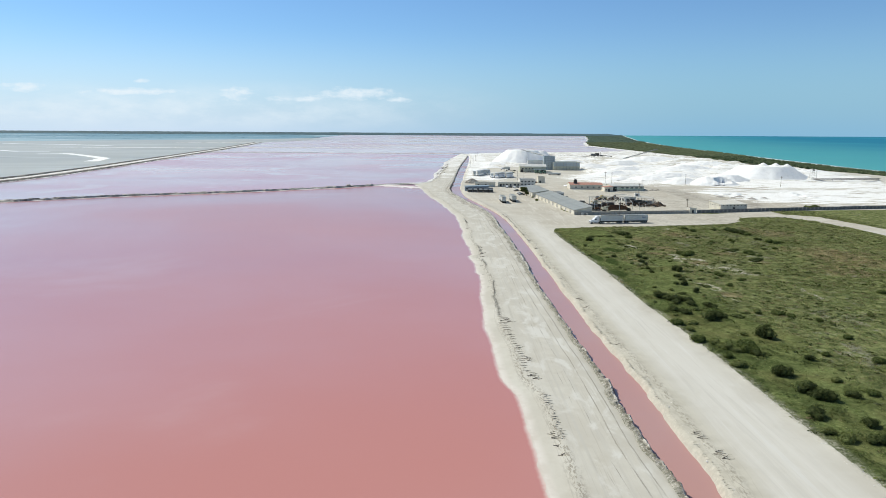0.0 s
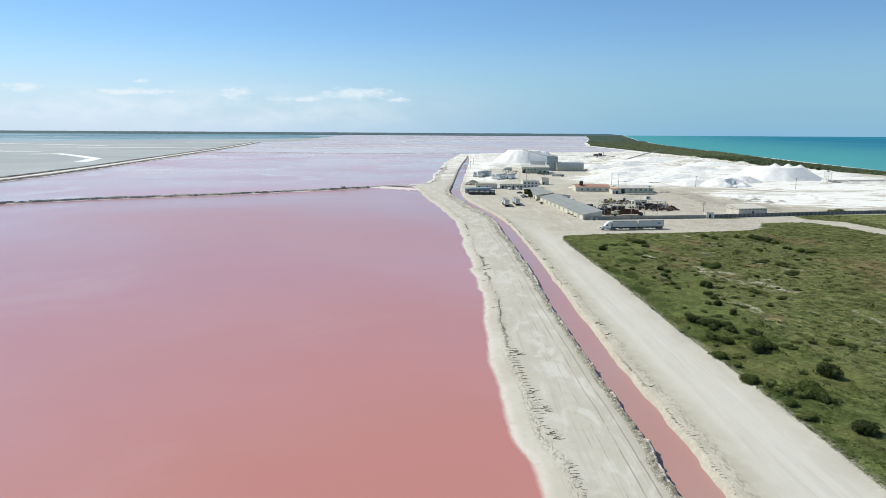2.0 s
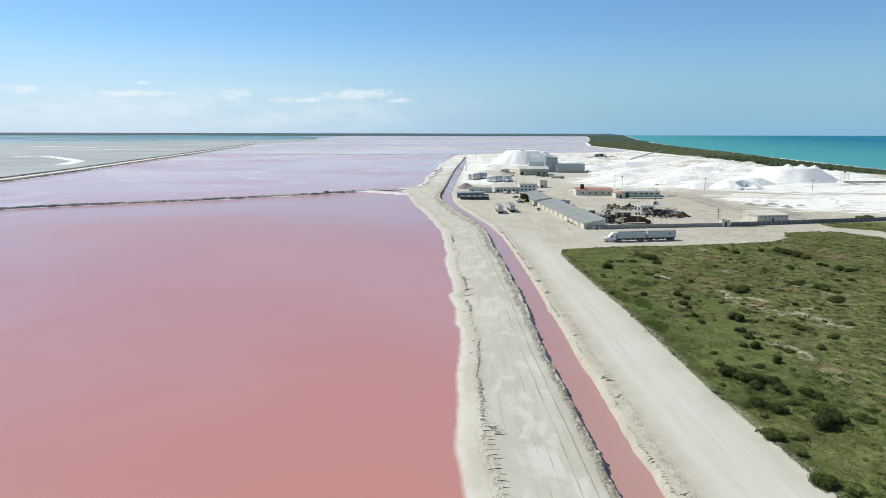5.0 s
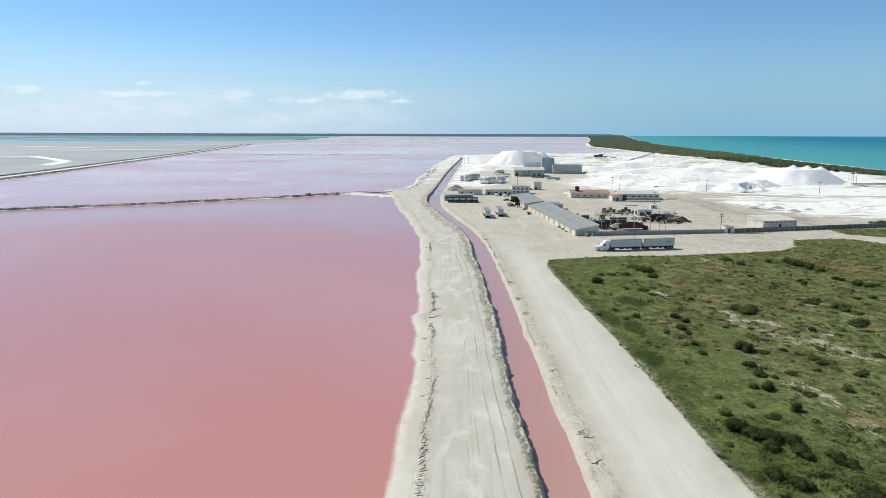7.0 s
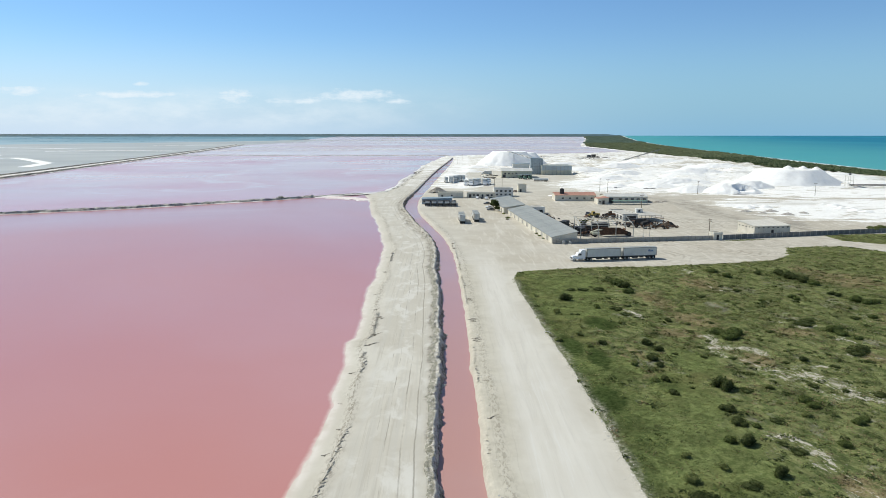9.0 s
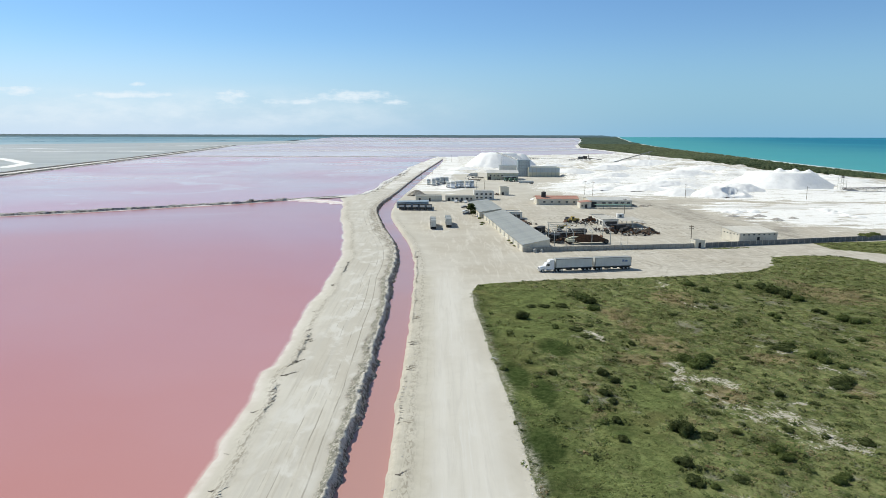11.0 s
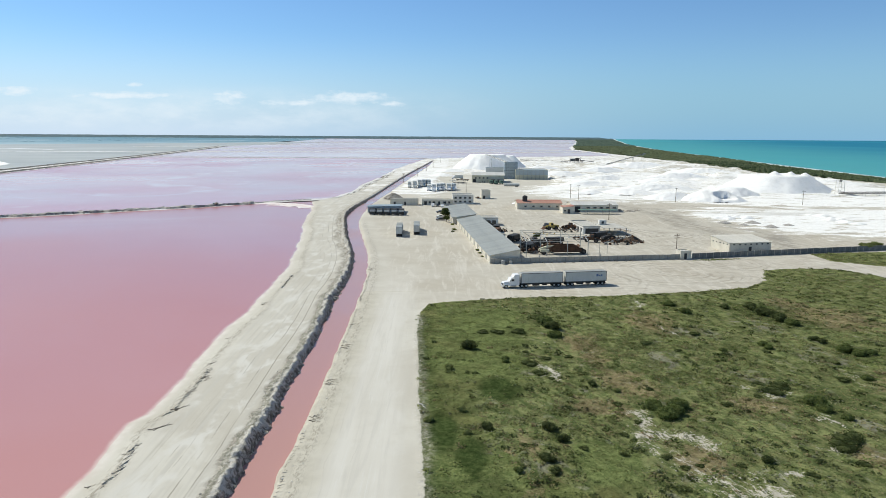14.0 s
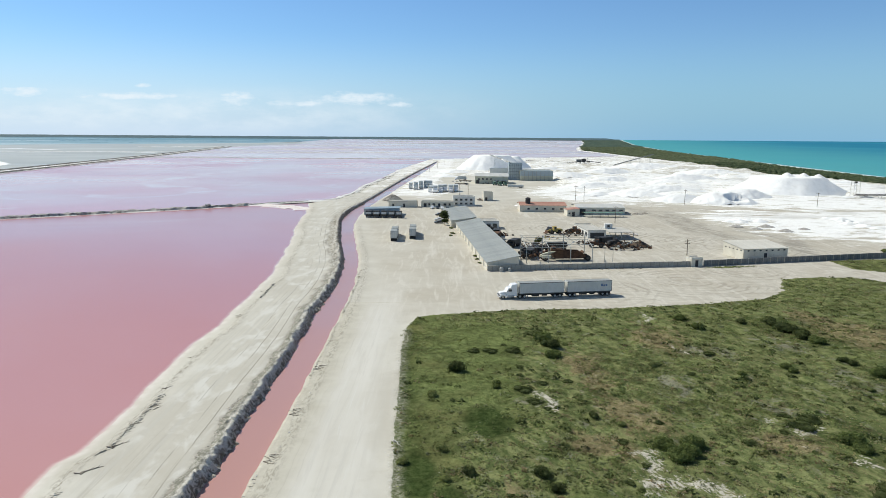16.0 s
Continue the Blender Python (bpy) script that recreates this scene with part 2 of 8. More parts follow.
    sand = n.mix(n.math('MULTIPLY', worked, n.step(scuff, 0.57, 0.68, 0, 0.6)), sand, (0.28, 0.255, 0.215))
    # curved tyre marks on the yard
    for cx, cy, far in ((131, 358, 30), (152, 376, 24), (172, 420, 44), (158, 436, 30), (96, 346, 26), (120, 470, 46)):
        sep = n.node("ShaderNodeSeparateXYZ")
        n.t.links.new(n.tc.outputs["Object"], sep.inputs[0])
        ax, ay = n.math('SUBTRACT', sep.outputs[0], cx), n.math('SUBTRACT', sep.outputs[1], cy)
        d = n.math('SQRT', n.math('ADD', n.math('MULTIPLY', ax, ax), n.math('MULTIPLY', ay, ay)))
        phase = n.math('ADD', n.math('MULTIPLY', d, 2.1), n.math('MULTIPLY', n.noise(0.06, 3), 14.0))
        arcs = n.step(n.math('SINE', phase), 0.35, 0.95)
        gate = n.math('MULTIPLY', n.step(d, far, far * 0.6), n.step(n.noise(0.09, 5, 0.65), 0.42, 0.60, 0, 0.72))
        sand = n.mix(n.math('MULTIPLY', n.math('MULTIPLY', arcs, gate), n.attr("yard")), sand, (0.34, 0.31, 0.26))
    # darker streaky patches along a few lines of the yard
    streaky = n.noise(0.35, 6, 0.7, n.along(-68, 0.25, 1.0), 0.6)
    sand = n.mix(n.math('MULTIPLY', n.attr("dark_patch"), n.step(streaky, 0.40, 0.60, 0.1, 0.85)), sand, (0.27, 0.25, 0.215))
    # spoil and dark wet earth on the canal bank
    clod = n.noise(1.1, 7, 0.72, None, 0.8)
    spoil = n.mix(n.step(clod, 0.40, 0.66), (0.22, 0.20, 0.17), (0.56, 0.525, 0.455))
    sand = n.mix(n.attr("spoil"), sand, spoil)
    crack = n.noise(1.6, 5, 0.7, n.coord(1.4, 0.5, 1, 10), 0.6)
    sand = n.mix(n.math('MULTIPLY', n.attr("ridge"), n.step(crack, 0.47, 0.58, 0, 0.9)), sand, (0.27, 0.245, 0.20))
    # salt
    crust = n.noise(0.09, 6, 0.62, n.coord(0.5, 1.5, 1, 8), 1.0)
    salt = n.mix(n.step(n.noise(0.5, 5, 0.6), 0.4, 0.75), (0.89, 0.89, 0.875), (0.77, 0.765, 0.745))
    trod = n.noise(0.05, 7, 0.66, n.coord(0.22, 1.0), 1.0)
    salt = n.mix(n.step(trod, 0.53, 0.66, 0, 0.6), salt, (0.50, 0.485, 0.45))
    salt = n.mix(n.step(n.noise(0.16, 6, 0.7, n.coord(0.4, 1.0), 0.8), 0.58, 0.68, 0, 0.4), salt, (0.42, 0.41, 0.385))
    sf = n.math('ADD', n.attr("salt"), n.math('MULTIPLY', n.math('MULTIPLY', n.math('SUBTRACT', crust, 0.5), 2.4), n.step(n.attr("salt"), 0.0, 0.3)))
    sand = n.mix(n.step(sf, 0.42, 0.66), sand, salt)
    # scrub floor: lawn, then scrub of mixed colours drawn out along the wind, then bare sand
    wind = n.along(-70, 0.66, 1.0)
    fine = n.noise(1.15, 7, 0.74)
    clump = n.noise(0.62, 7, 0.72, wind, 0.3)
    clump2 = n.noise(0.6, 7, 0.72, n.along(-66, 0.6, 1.0, 40.0), 0.4)
    lawn = n.mix(n.step(fine, 0.36, 0.66), (0.092, 0.12, 0.042), (0.185, 0.215, 0.086))
    lawn = n.mix(n.step(n.noise(0.05, 5, 0.6, None, 0.7), 0.46, 0.66, 0, 0.55), lawn, n.mix(fine, (0.13, 0.125, 0.05), (0.24, 0.225, 0.10)))
    scrub = n.mix(n.step(clump, 0.38, 0.62), (0.085, 0.112, 0.042), (0.212, 0.23, 0.10))
    brownish = n.math('ADD', n.math('MULTIPLY', n.attr("brown"), 0.24), clump2)
    scrub = n.mix(n.step(brownish, 0.54, 0.72, 0, 0.8), scrub, n.mix(n.step(fine, 0.35, 0.65), (0.15, 0.122, 0.064), (0.31, 0.25, 0.15)))
    greyish = n.math('ADD', n.math('MULTIPLY', n.attr("grey"), 0.14), n.noise(0.32, 6, 0.7, n.along(-74, 0.7, 1.0, 90.0), 0.4))
    scrub = n.mix(n.step(greyish, 0.56, 0.70, 0, 0.8), scrub, n.mix(fine, (0.16, 0.155, 0.11), (0.36, 0.345, 0.275)))
    on_lawn = n.math('ADD', n.attr("lawn"), n.math('MULTIPLY', n.math('SUBTRACT', n.noise(0.3, 5, 0.65), 0.5), 0.8))
    turf = n.mix(n.step(on_lawn, 0.35, 0.65), scrub, lawn)
    turf = n.mix(n.math('MULTIPLY', n.attr("lush"), 0.97), turf, n.mix(n.step(fine, 0.35, 0.65), (0.026, 0.044, 0.014), (0.066, 0.09, 0.031)))
    tone = n.step(n.noise(0.23, 6, 0.68, None, 0.6), 0.36, 0.64, 0.74, 1.16)
    mixed = n.node("ShaderNodeCombineColor")
    for i in range(3):
        n.t.links.new(tone, mixed.inputs[i])
    turf = n.scale(turf, mixed.outputs[0])
    blown = n.math('ADD', n.math('MULTIPLY', n.math('SUBTRACT', n.noise(1.1, 7, 0.75, n.along(-70, 0.5, 1.0, 20.0), 0.5), 0.5), 2.4), n.math('MULTIPLY', n.math('SUBTRACT', n.noise(2.1, 4, 0.7), 0.5), 1.3))
    speck = n.math('MULTIPLY', n.math('SUBTRACT', 1.0, n.attr("lawn")), n.step(n.noise(0.07, 5, 0.6), 0.42, 0.62, 0.0, 0.16))
    open_ = n.math('ADD', n.math('ADD', n.attr("bare"), speck), blown)
    turf = n.mix(n.step(open_, 0.50, 0.78), turf, n.mix(n.step(fine, 0.35, 0.65), (0.40, 0.375, 0.31), (0.60, 0.565, 0.49)))
    vf = n.math('ADD', n.attr("veg"), n.math('MULTIPLY', n.math('SUBTRACT', n.noise(0.7, 6, 0.7), 0.5), 0.9))
    col = n.mix(n.step(vf, 0.42, 0.58), sand, turf)
    # grey withered fringe where the road meets the scrub
    fr = n.math('MULTIPLY', n.attr("fringe"), n.step(n.noise(0.16, 6, 0.7), 0.36, 0.56, 0.25, 1.0))
    col = n.mix(n.math('MULTIPLY', fr, n.step(fine, 0.40, 0.58, 0.2, 0.9)), col, n.mix(n.step(n.noise(2.8, 6, 0.75), 0.4, 0.6), (0.17, 0.165, 0.12), (0.47, 0.45, 0.385)))
    # damp margin
    col = n.mix(n.attr("damp"), col, (0.52, 0.39, 0.33))
    col = n.mix(n.attr("crust"), col, n.mix(n.step(mid, 0.35, 0.65), (0.60, 0.545, 0.49), (0.74, 0.695, 0.655)))
    turfy = n.math('MULTIPLY', n.attr("veg"), n.noise(2.4, 5, 0.7))
    rugged = n.math('ADD', n.math('MULTIPLY', n.attr("ridge"), 0.8), 0.3, True)
    drifts = n.math('MULTIPLY', n.step(n.attr("salt"), 0.3, 0.7), n.math('MULTIPLY', n.noise(0.11, 9, 0.70, None, 0.6), 20.0))
    n.bump(n.math('ADD', n.math('ADD', n.math('ADD', drifts, n.math('MULTIPLY', grain, 0.25)), n.math('MULTIPLY', turfy, 4.0)), n.math('MULTIPLY', n.math('ADD', mid, clod), rugged)), 0.10, 0.6)
    return n.done(col, 0.93, 0.0, n.step(n.attr("veg"), 0.2, 0.8, 0.15, 0.0))


def foliage(name, a, b, c, trans=0.5):
    n = Nodes(name)
    # reflected and passed light together
    a, b, c = (tuple(1.24 * v for v in q) for q in (a, b, c))
    r = n.rand(True)
    col = n.mix(n.step(r, 0.0, 1.0), a, b)
    col = n.mix(n.step(n.noise(0.12, 4), 0.45, 0.75), col, c)
    tone = n.step(n.noise(0.23, 6, 0.68, None, 0.6), 0.36, 0.64, 0.65, 1.13)
    mixed = n.node("ShaderNodeCombineColor")
    for i in range(3):
        n.t.links.new(tone, mixed.inputs[i])
    col = n.scale(col, mixed.outputs[0])
    # thin leaves let light through
    lit, blend = n.node("ShaderNodeBsdfTranslucent"), n.node("ShaderNodeMixShader")
    n.put(lit.inputs["Color"], col)
    blend.inputs[0].default_value = trans
    n.t.links.new(n.b.outputs[0], blend.inputs[1])
    n.t.links.new(lit.outputs[0], blend.inputs[2])
    n.t.links.new(blend.outputs[0], n.t.nodes["Material Output"].inputs["Surface"])
    return n.done(col, 0.75, 0.0, 0.2)


def salt_material():
    n = Nodes("heaped_salt")
    rill = n.noise(0.9, 5, 0.6, n.coord(1, 1, 0.12))
    col = n.mix(n.step(n.noise(0.25, 6, 0.6), 0.42, 0.75), (0.90, 0.90, 0.89), (0.80, 0.80, 0.79))
    n.bump(n.math('ADD', rill, n.math('MULTIPLY', n.noise(0.3, 7, 0.72), 1.0)), 0.35, 0.6)
    return n.done(col, 0.85, 0.0, 0.3)


M_GROUND = ground_material()
M_PINK = brine("pink_brine", (0.50, 0.220, 0.198), (0.515, 0.283, 0.288), rough=0.18, ior=1.26, streaks=0.22, amount=(0.36, 0.66), along=0.7)
M_PINKEDGE = brine("shallow_brine", (0.50, 0.220, 0.198), (0.515, 0.283, 0.288), rough=0.18, ior=1.26, streaks=0.22, amount=(0.36, 0.66), along=0.7, margin=(0.68, 0.545, 0.495))
M_PINK2 = brine("pale_pink_brine", (0.535, 0.30, 0.345), (0.53, 0.375, 0.42), rough=0.14, scale=0.006, streaks=0.62, ior=1.13, along=0.6, warp=2.2, amount=(0.40, 0.62))
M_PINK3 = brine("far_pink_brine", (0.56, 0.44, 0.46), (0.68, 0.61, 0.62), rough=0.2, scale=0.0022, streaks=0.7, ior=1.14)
M_CANAL = brine("canal_brine", (0.47, 0.262, 0.235), (0.46, 0.28, 0.262), rough=0.18, scale=0.02)


def flat_material():
    n = Nodes("shallow_flat")
    col = n.mix(n.step(n.noise(0.004, 5, 0.55, n.coord(0.5, 1.0), 0.8), 0.4, 0.65), (0.40, 0.40, 0.365), (0.49, 0.485, 0.44))
    thin = n.noise(0.012, 7, 0.62, n.coord(0.16, 1.0), 1.2)
    col = n.mix(n.step(thin, 0.58, 0.68, 0, 0.55), col, (0.60, 0.615, 0.60))
    col = n.mix(n.step(n.noise(0.009, 7, 0.62, n.coord(0.14, 1.0, 1, 2), 1.0), 0.60, 0.68, 0, 0.6), col, (0.27, 0.285, 0.275))
    n.b.inputs["IOR"].default_value = 1.12
    return n.done(col, 0.35, 0.0, 0.5)


M_MUD = flat_material()


def lagoon_material():
    n = Nodes("lagoon_water")
    sep = n.node("ShaderNodeSeparateXYZ")
    n.t.links.new(n.tc.outputs["Object"], sep.inputs[0])
    y = n.math('ADD', sep.outputs[1], n.math('MULTIPLY', n.noise(0.002, 5, 0.6, n.coord(0.3, 1.4)), 900.0))
    col = n.mix(n.step(y, 2700, 4300), (0.35, 0.475, 0.515), (0.16, 0.28, 0.34))
    shoal = n.noise(0.0034, 7, 0.64, n.coord(0.3, 2.2), 0.8)
    deep = n.noise(0.0026, 6, 0.62, n.coord(0.25, 2.0, 1, 3), 0.8)
    col = n.mix(n.step(deep, 0.54, 0.64, 0, 0.75), col, (0.13, 0.255, 0.31))
    col = n.mix(n.step(shoal, 0.57, 0.66, 0, 0.8), col, (0.60, 0.68, 0.68))
    n.b.inputs["IOR"].default_value = 1.08
    return n.done(col, 0.4, 0.0, 0.5)


M_LAGOON = lagoon_material()


def sea_material():
    n = Nodes("sea_water")
    off = n.step(n.math('ADD', n.attr("offshore"), n.math('MULTIPLY', n.noise(0.004, 4), 260.0)), 60, 1200)
    col = n.mix(off, (0.08, 0.325, 0.36), (0.022, 0.18, 0.285))
    col = n.mix(n.step(n.attr("offshore"), 16, 4), col, (0.72, 0.76, 0.74))
    col = n.mix(n.step(n.noise(0.0022, 4, 0.5, n.coord(1, 0.7, 1, 30)), 0.45, 0.7, 0, 0.4), col, (0.055, 0.30, 0.365))
    n.b.inputs["IOR"].default_value = 1.06
    n.bump(n.noise(0.2, 4), 0.2, 0.4)
    return n.done(col, 0.55, 0.0, 0.5)


M_SEA = sea_material()
M_SALT = salt_material()
M_CONCRETE = surface("grey_concrete", (0.34, 0.325, 0.29), (0.46, 0.44, 0.39), 3, 0.3, 0.85, 0, 0.01, 0.25, streak=1.2)
M_DARKWALL = surface("weathered_grey_panel", (0.16, 0.165, 0.16), (0.24, 0.24, 0.23), 3, 0.4, 0.85, 0, 0.01, 0.35, streak=1.2)
M_CREAM = surface("cream_plaster", (0.60, 0.56, 0.465), (0.69, 0.65, 0.555), 4, 0.3, 0.85, 0, 0.006, 0.0, streak=0.9, stain=(0.45, 0.42, 0.36))
M_WHITE = surface("white_paint", (0.66, 0.645, 0.60), (0.75, 0.735, 0.69), 5, 0.4, 0.6, 0, 0.004, 0.0, streak=0.8, stain=(0.55, 0.53, 0.5))
M_YELLOW = surface("pale_yellow_plaster", (0.52, 0.50, 0.38), (0.60, 0.58, 0.455), 4, 0.2, 0.85, 0, 0.006, 0.0, streak=0.8)
M_ROOF = surface("grey_metal_roof", (0.28, 0.30, 0.292), (0.38, 0.395, 0.382), 1.5, 0.12, 0.6, 0.1, 0.01, 0.22, streak=0.25, stain=(0.24, 0.245, 0.23))
M_ROOFLIGHT = surface("pale_metal_roof", (0.58, 0.58, 0.55), (0.68, 0.675, 0.64), 2.5, 0.15, 0.55, 0.1, 0.01, 0.2)
M_ROOFCREAM = surface("cream_metal_roof", (0.60, 0.575, 0.51), (0.70, 0.675, 0.61), 2.5, 0.15, 0.65, 0.05, 0.01, 0.15)
M_RED = surface("faded_red_roof", (0.40, 0.19, 0.14), (0.50, 0.30, 0.235), 2.0, 0.2, 0.8, 0, 0.01, 0.2)
M_SLAB = surface("flat_cement_roof", (0.42, 0.41, 0.38), (0.52, 0.505, 0.46), 2.5, 0.25, 0.9, 0, 0.01)
M_CLAD = surface("blue_grey_cladding", (0.36, 0.415, 0.44), (0.44, 0.495, 0.51), 2, 0.1, 0.5, 0.2, 0.01, 0.15, streak=0.6)
M_BLUE = surface("blue_roof_sheet", (0.28, 0.36, 0.42), (0.36, 0.44, 0.49), 2, 0.2, 0.5, 0.2, 0.01, 0.2)
M_DARK = surface("dark_opening", (0.03, 0.03, 0.032), (0.05, 0.05, 0.05), 3, 0.5, 0.6)
M_GLASS = surface("window_glass", (0.035, 0.042, 0.05), (0.05, 0.06, 0.07), 3, 0.5, 0.08, 0, 0.0, spec=0.6)
M_TYRE = surface("tyre_rubber", (0.018, 0.018, 0.018), (0.035, 0.034, 0.032), 9, 2, 0.85)
M_STEEL = surface("painted_steel", (0.30, 0.31, 0.31), (0.40, 0.41, 0.40), 8, 1, 0.45, 0.5, 0.003)
M_DARKRIM = surface("greasy_rim", (0.06, 0.055, 0.05), (0.13, 0.11, 0.09), 6, 1, 0.8, 0.1)
M_RIM = surface("wheel_rim", (0.45, 0.45, 0.45), (0.55, 0.55, 0.54), 8, 1, 0.4, 0.7, 0.003)
M_CHASSIS = surface("black_chassis", (0.03, 0.03, 0.03), (0.06, 0.055, 0.05), 6, 1, 0.6, 0.2)
M_BOX = surface("white_trailer_skin", (0.56, 0.57, 0.545), (0.65, 0.66, 0.63), 5, 0.4, 0.4, 0, 0.003, 0.12, streak=1.6, stain=(0.5, 0.49, 0.46))
M_TRIM = surface("grey_rail", (0.07, 0.075, 0.08), (0.13, 0.135, 0.14), 6, 1, 0.5, 0.4)
M_CAB = surface("white_cab_paint", (0.78, 0.78, 0.78), (0.84, 0.84, 0.84), 5, 0.6, 0.25, 0, 0.002)
M_GREEN = surface("green_sheet", (0.10, 0.19, 0.14), (0.16, 0.26, 0.20), 3, 0.3, 0.6, 0, 0.01, 0.2)
M_BROWNLEAF = foliage("brown_scrub_leaf", (0.165, 0.135, 0.07), (0.32, 0.258, 0.145), (0.235, 0.19, 0.105))
M_MIDLEAF = foliage("mid_green_leaf", (0.08, 0.115, 0.034), (0.17, 0.205, 0.065), (0.12, 0.15, 0.05))
M_RUST = surface("rusty_steel", (0.075, 0.042, 0.028), (0.17, 0.09, 0.05), 3, 0.8, 0.9, 0.1, 0.02, 0.3)
M_MACH = surface("yellow_machine_paint", (0.36, 0.26, 0.06), (0.46, 0.36, 0.12), 4, 1, 0.6, 0, 0.01)
M_WOOD = surface("weathered_wood", (0.16, 0.13, 0.10), (0.26, 0.22, 0.17), 9, 1.5, 0.9, 0, 0.01)
# dark tone carries the shade in cracks and ledges of the crust
M_CRACKSHADE = surface("crust_crack_shade", (0.13, 0.11, 0.09), (0.22, 0.19, 0.155), 12, 2, 0.9, 0, 0.01)
M_PALEWOOD = surface("bleached_wood", (0.55, 0.53, 0.48), (0.70, 0.68, 0.63), 12, 2, 0.85, 0, 0.01)
M_BARK = surface("bark", (0.09, 0.07, 0.05), (0.15, 0.12, 0.09), 10, 2, 0.9, 0, 0.01)
M_SPOIL = surface("spoil_clods", (0.36, 0.335, 0.29), (0.54, 0.505, 0.44), 2.4, 0.5, 0.95, 0, 0.05)
M_CRUSTEARTH = surface("dried_crust", (0.27, 0.245, 0.205), (0.50, 0.47, 0.41), 3, 0.6, 0.95, 0, 0.03)


def bank_material():
    n = Nodes("dug_spoil")
    clod = n.noise(1.3, 7, 0.76, None, 0.8)
    pale = n.mix(n.step(clod, 0.40, 0.60), (0.22, 0.21, 0.18), (0.50, 0.475, 0.425))
    raw = n.mix(n.step(clod, 0.42, 0.62), (0.135, 0.115, 0.088), (0.55, 0.505, 0.435))
    col = n.mix(n.step(n.math('ADD', n.attr("dug"), n.math('MULTIPLY', n.math('SUBTRACT', n.noise(0.7, 4), 0.5), 0.7)), 0.35, 0.75), pale, raw)
    weed = n.noise(0.55, 6, 0.75, None, 0.5)
    col = n.mix(n.step(weed, 0.58, 0.68, 0, 0.6), col, (0.15, 0.155, 0.085))
    # dry weeds on the back, a paler crest, broken earth of stronger contrast down the face
    across = n.math('ADD', n.attr("across"), n.math('MULTIPLY', n.math('SUBTRACT', n.noise(0.5, 5, 0.65), 0.5), 0.35))
    stalk = n.noise(2.4, 7, 0.78, None, 0.6)
    col = n.mix(n.math('MULTIPLY', n.step(across, 0.42, 0.28), n.step(stalk, 0.42, 0.58, 0.0, 0.75)), col, (0.17, 0.17, 0.125))
    crest = n.math('MULTIPLY', n.step(across, 0.30, 0.42), n.step(across, 0.64, 0.52))
    col = n.mix(n.math('MULTIPLY', crest, n.step(stalk, 0.60, 0.46, 0.1, 0.8)), col, (0.61, 0.59, 0.54))
    n.bump(n.noise(3.5, 6, 0.75), 0.12, 0.8)
    return n.done(col, 0.95, 0.0, 0.15)


M_BANK = bank_material()
M_DYKE = surface("dyke_earth", (0.13, 0.115, 0.10), (0.46, 0.425, 0.37), 0.9, 0.09, 0.95, 0, 0.05)
M_DYKERUBBLE = surface("dyke_rubble", (0.14, 0.125, 0.11), (0.60, 0.565, 0.515), 1.3, 0.5, 0.95, 0, 0.06)
M_SHOAL = surface("pink_salt_shoal", (0.66, 0.56, 0.54), (0.80, 0.75, 0.735), 0.8, 0.2, 0.9, 0, 0.02)
M_DYKESALT = surface("salt_dyke", (0.55, 0.53, 0.50), (0.78, 0.76, 0.74), 0.5, 0.05, 0.95, 0, 0.05)
M_BLUEMARK = surface("blue_lettering", (0.10, 0.16, 0.30), (0.14, 0.20, 0.34), 6, 1, 0.5)
M_GRASS = foliage("green_grass", (0.13, 0.158, 0.054), (0.25, 0.27, 0.105), (0.19, 0.205, 0.072))
M_STRAW = foliage("dry_grass", (0.20, 0.19, 0.085), (0.36, 0.325, 0.17), (0.28, 0.265, 0.12))
M_SCRUB = foliage("scrub_leaf", (0.122, 0.155, 0.052), (0.235, 0.262, 0.096), (0.178, 0.205, 0.072))
M_DARKLEAF = foliage("dark_shrub_leaf", (0.046, 0.066, 0.021), (0.105, 0.128, 0.043), (0.07, 0.092, 0.03))
M_SILVER = foliage("grey_green_leaf", (0.16, 0.18, 0.095), (0.27, 0.28, 0.16), (0.205, 0.22, 0.115))
M_FOREST = foliage("coast_forest", (0.065, 0.10, 0.05), (0.12, 0.16, 0.078), (0.088, 0.125, 0.062))
M_FORESTPALE = foliage("pale_coast_scrub", (0.115, 0.15, 0.075), (0.185, 0.215, 0.115), (0.145, 0.178, 0.092))
# the blue in the next two leaf tones paints in distance haze
M_FORESTHAZE = foliage("haze_tinted_woods", (0.10, 0.155, 0.115), (0.145, 0.20, 0.15), (0.12, 0.178, 0.13))
M_FARHAZE = foliage("hazy_far_forest", (0.13, 0.215, 0.25), (0.16, 0.245, 0.28), (0.145, 0.23, 0.265))

# ---- mesh helpers ----


def mesh_ob(name, verts, faces, material, attrs=None, smooth=False):
    me = bpy.data.meshes.new(name)
    me.from_pydata([tuple(v) for v in verts] if not isinstance(verts, np.ndarray) else verts.tolist(), [], faces if isinstance(faces, list) else faces.tolist())
    me.materials.append(material)
    for k, v in (attrs or {}).items():
        a = me.attributes.new(k, 'FLOAT', 'POINT')
        a.data.foreach_set("value", np.asarray(v, dtype=np.float32).ravel())
    if smooth:
        me.polygons.foreach_set("use_smooth", [True] * len(me.polygons))
    me.update()
    return new(name, me)


def part(name, bm, material, parent, label=""):
    me = bpy.data.meshes.new(name)
    bm.to_mesh(me)
    bm.free()
    me.materials.append(material)
    ob = new(name, me)
    ob.parent = parent
    if label:
        ob["label"] = label
    return ob


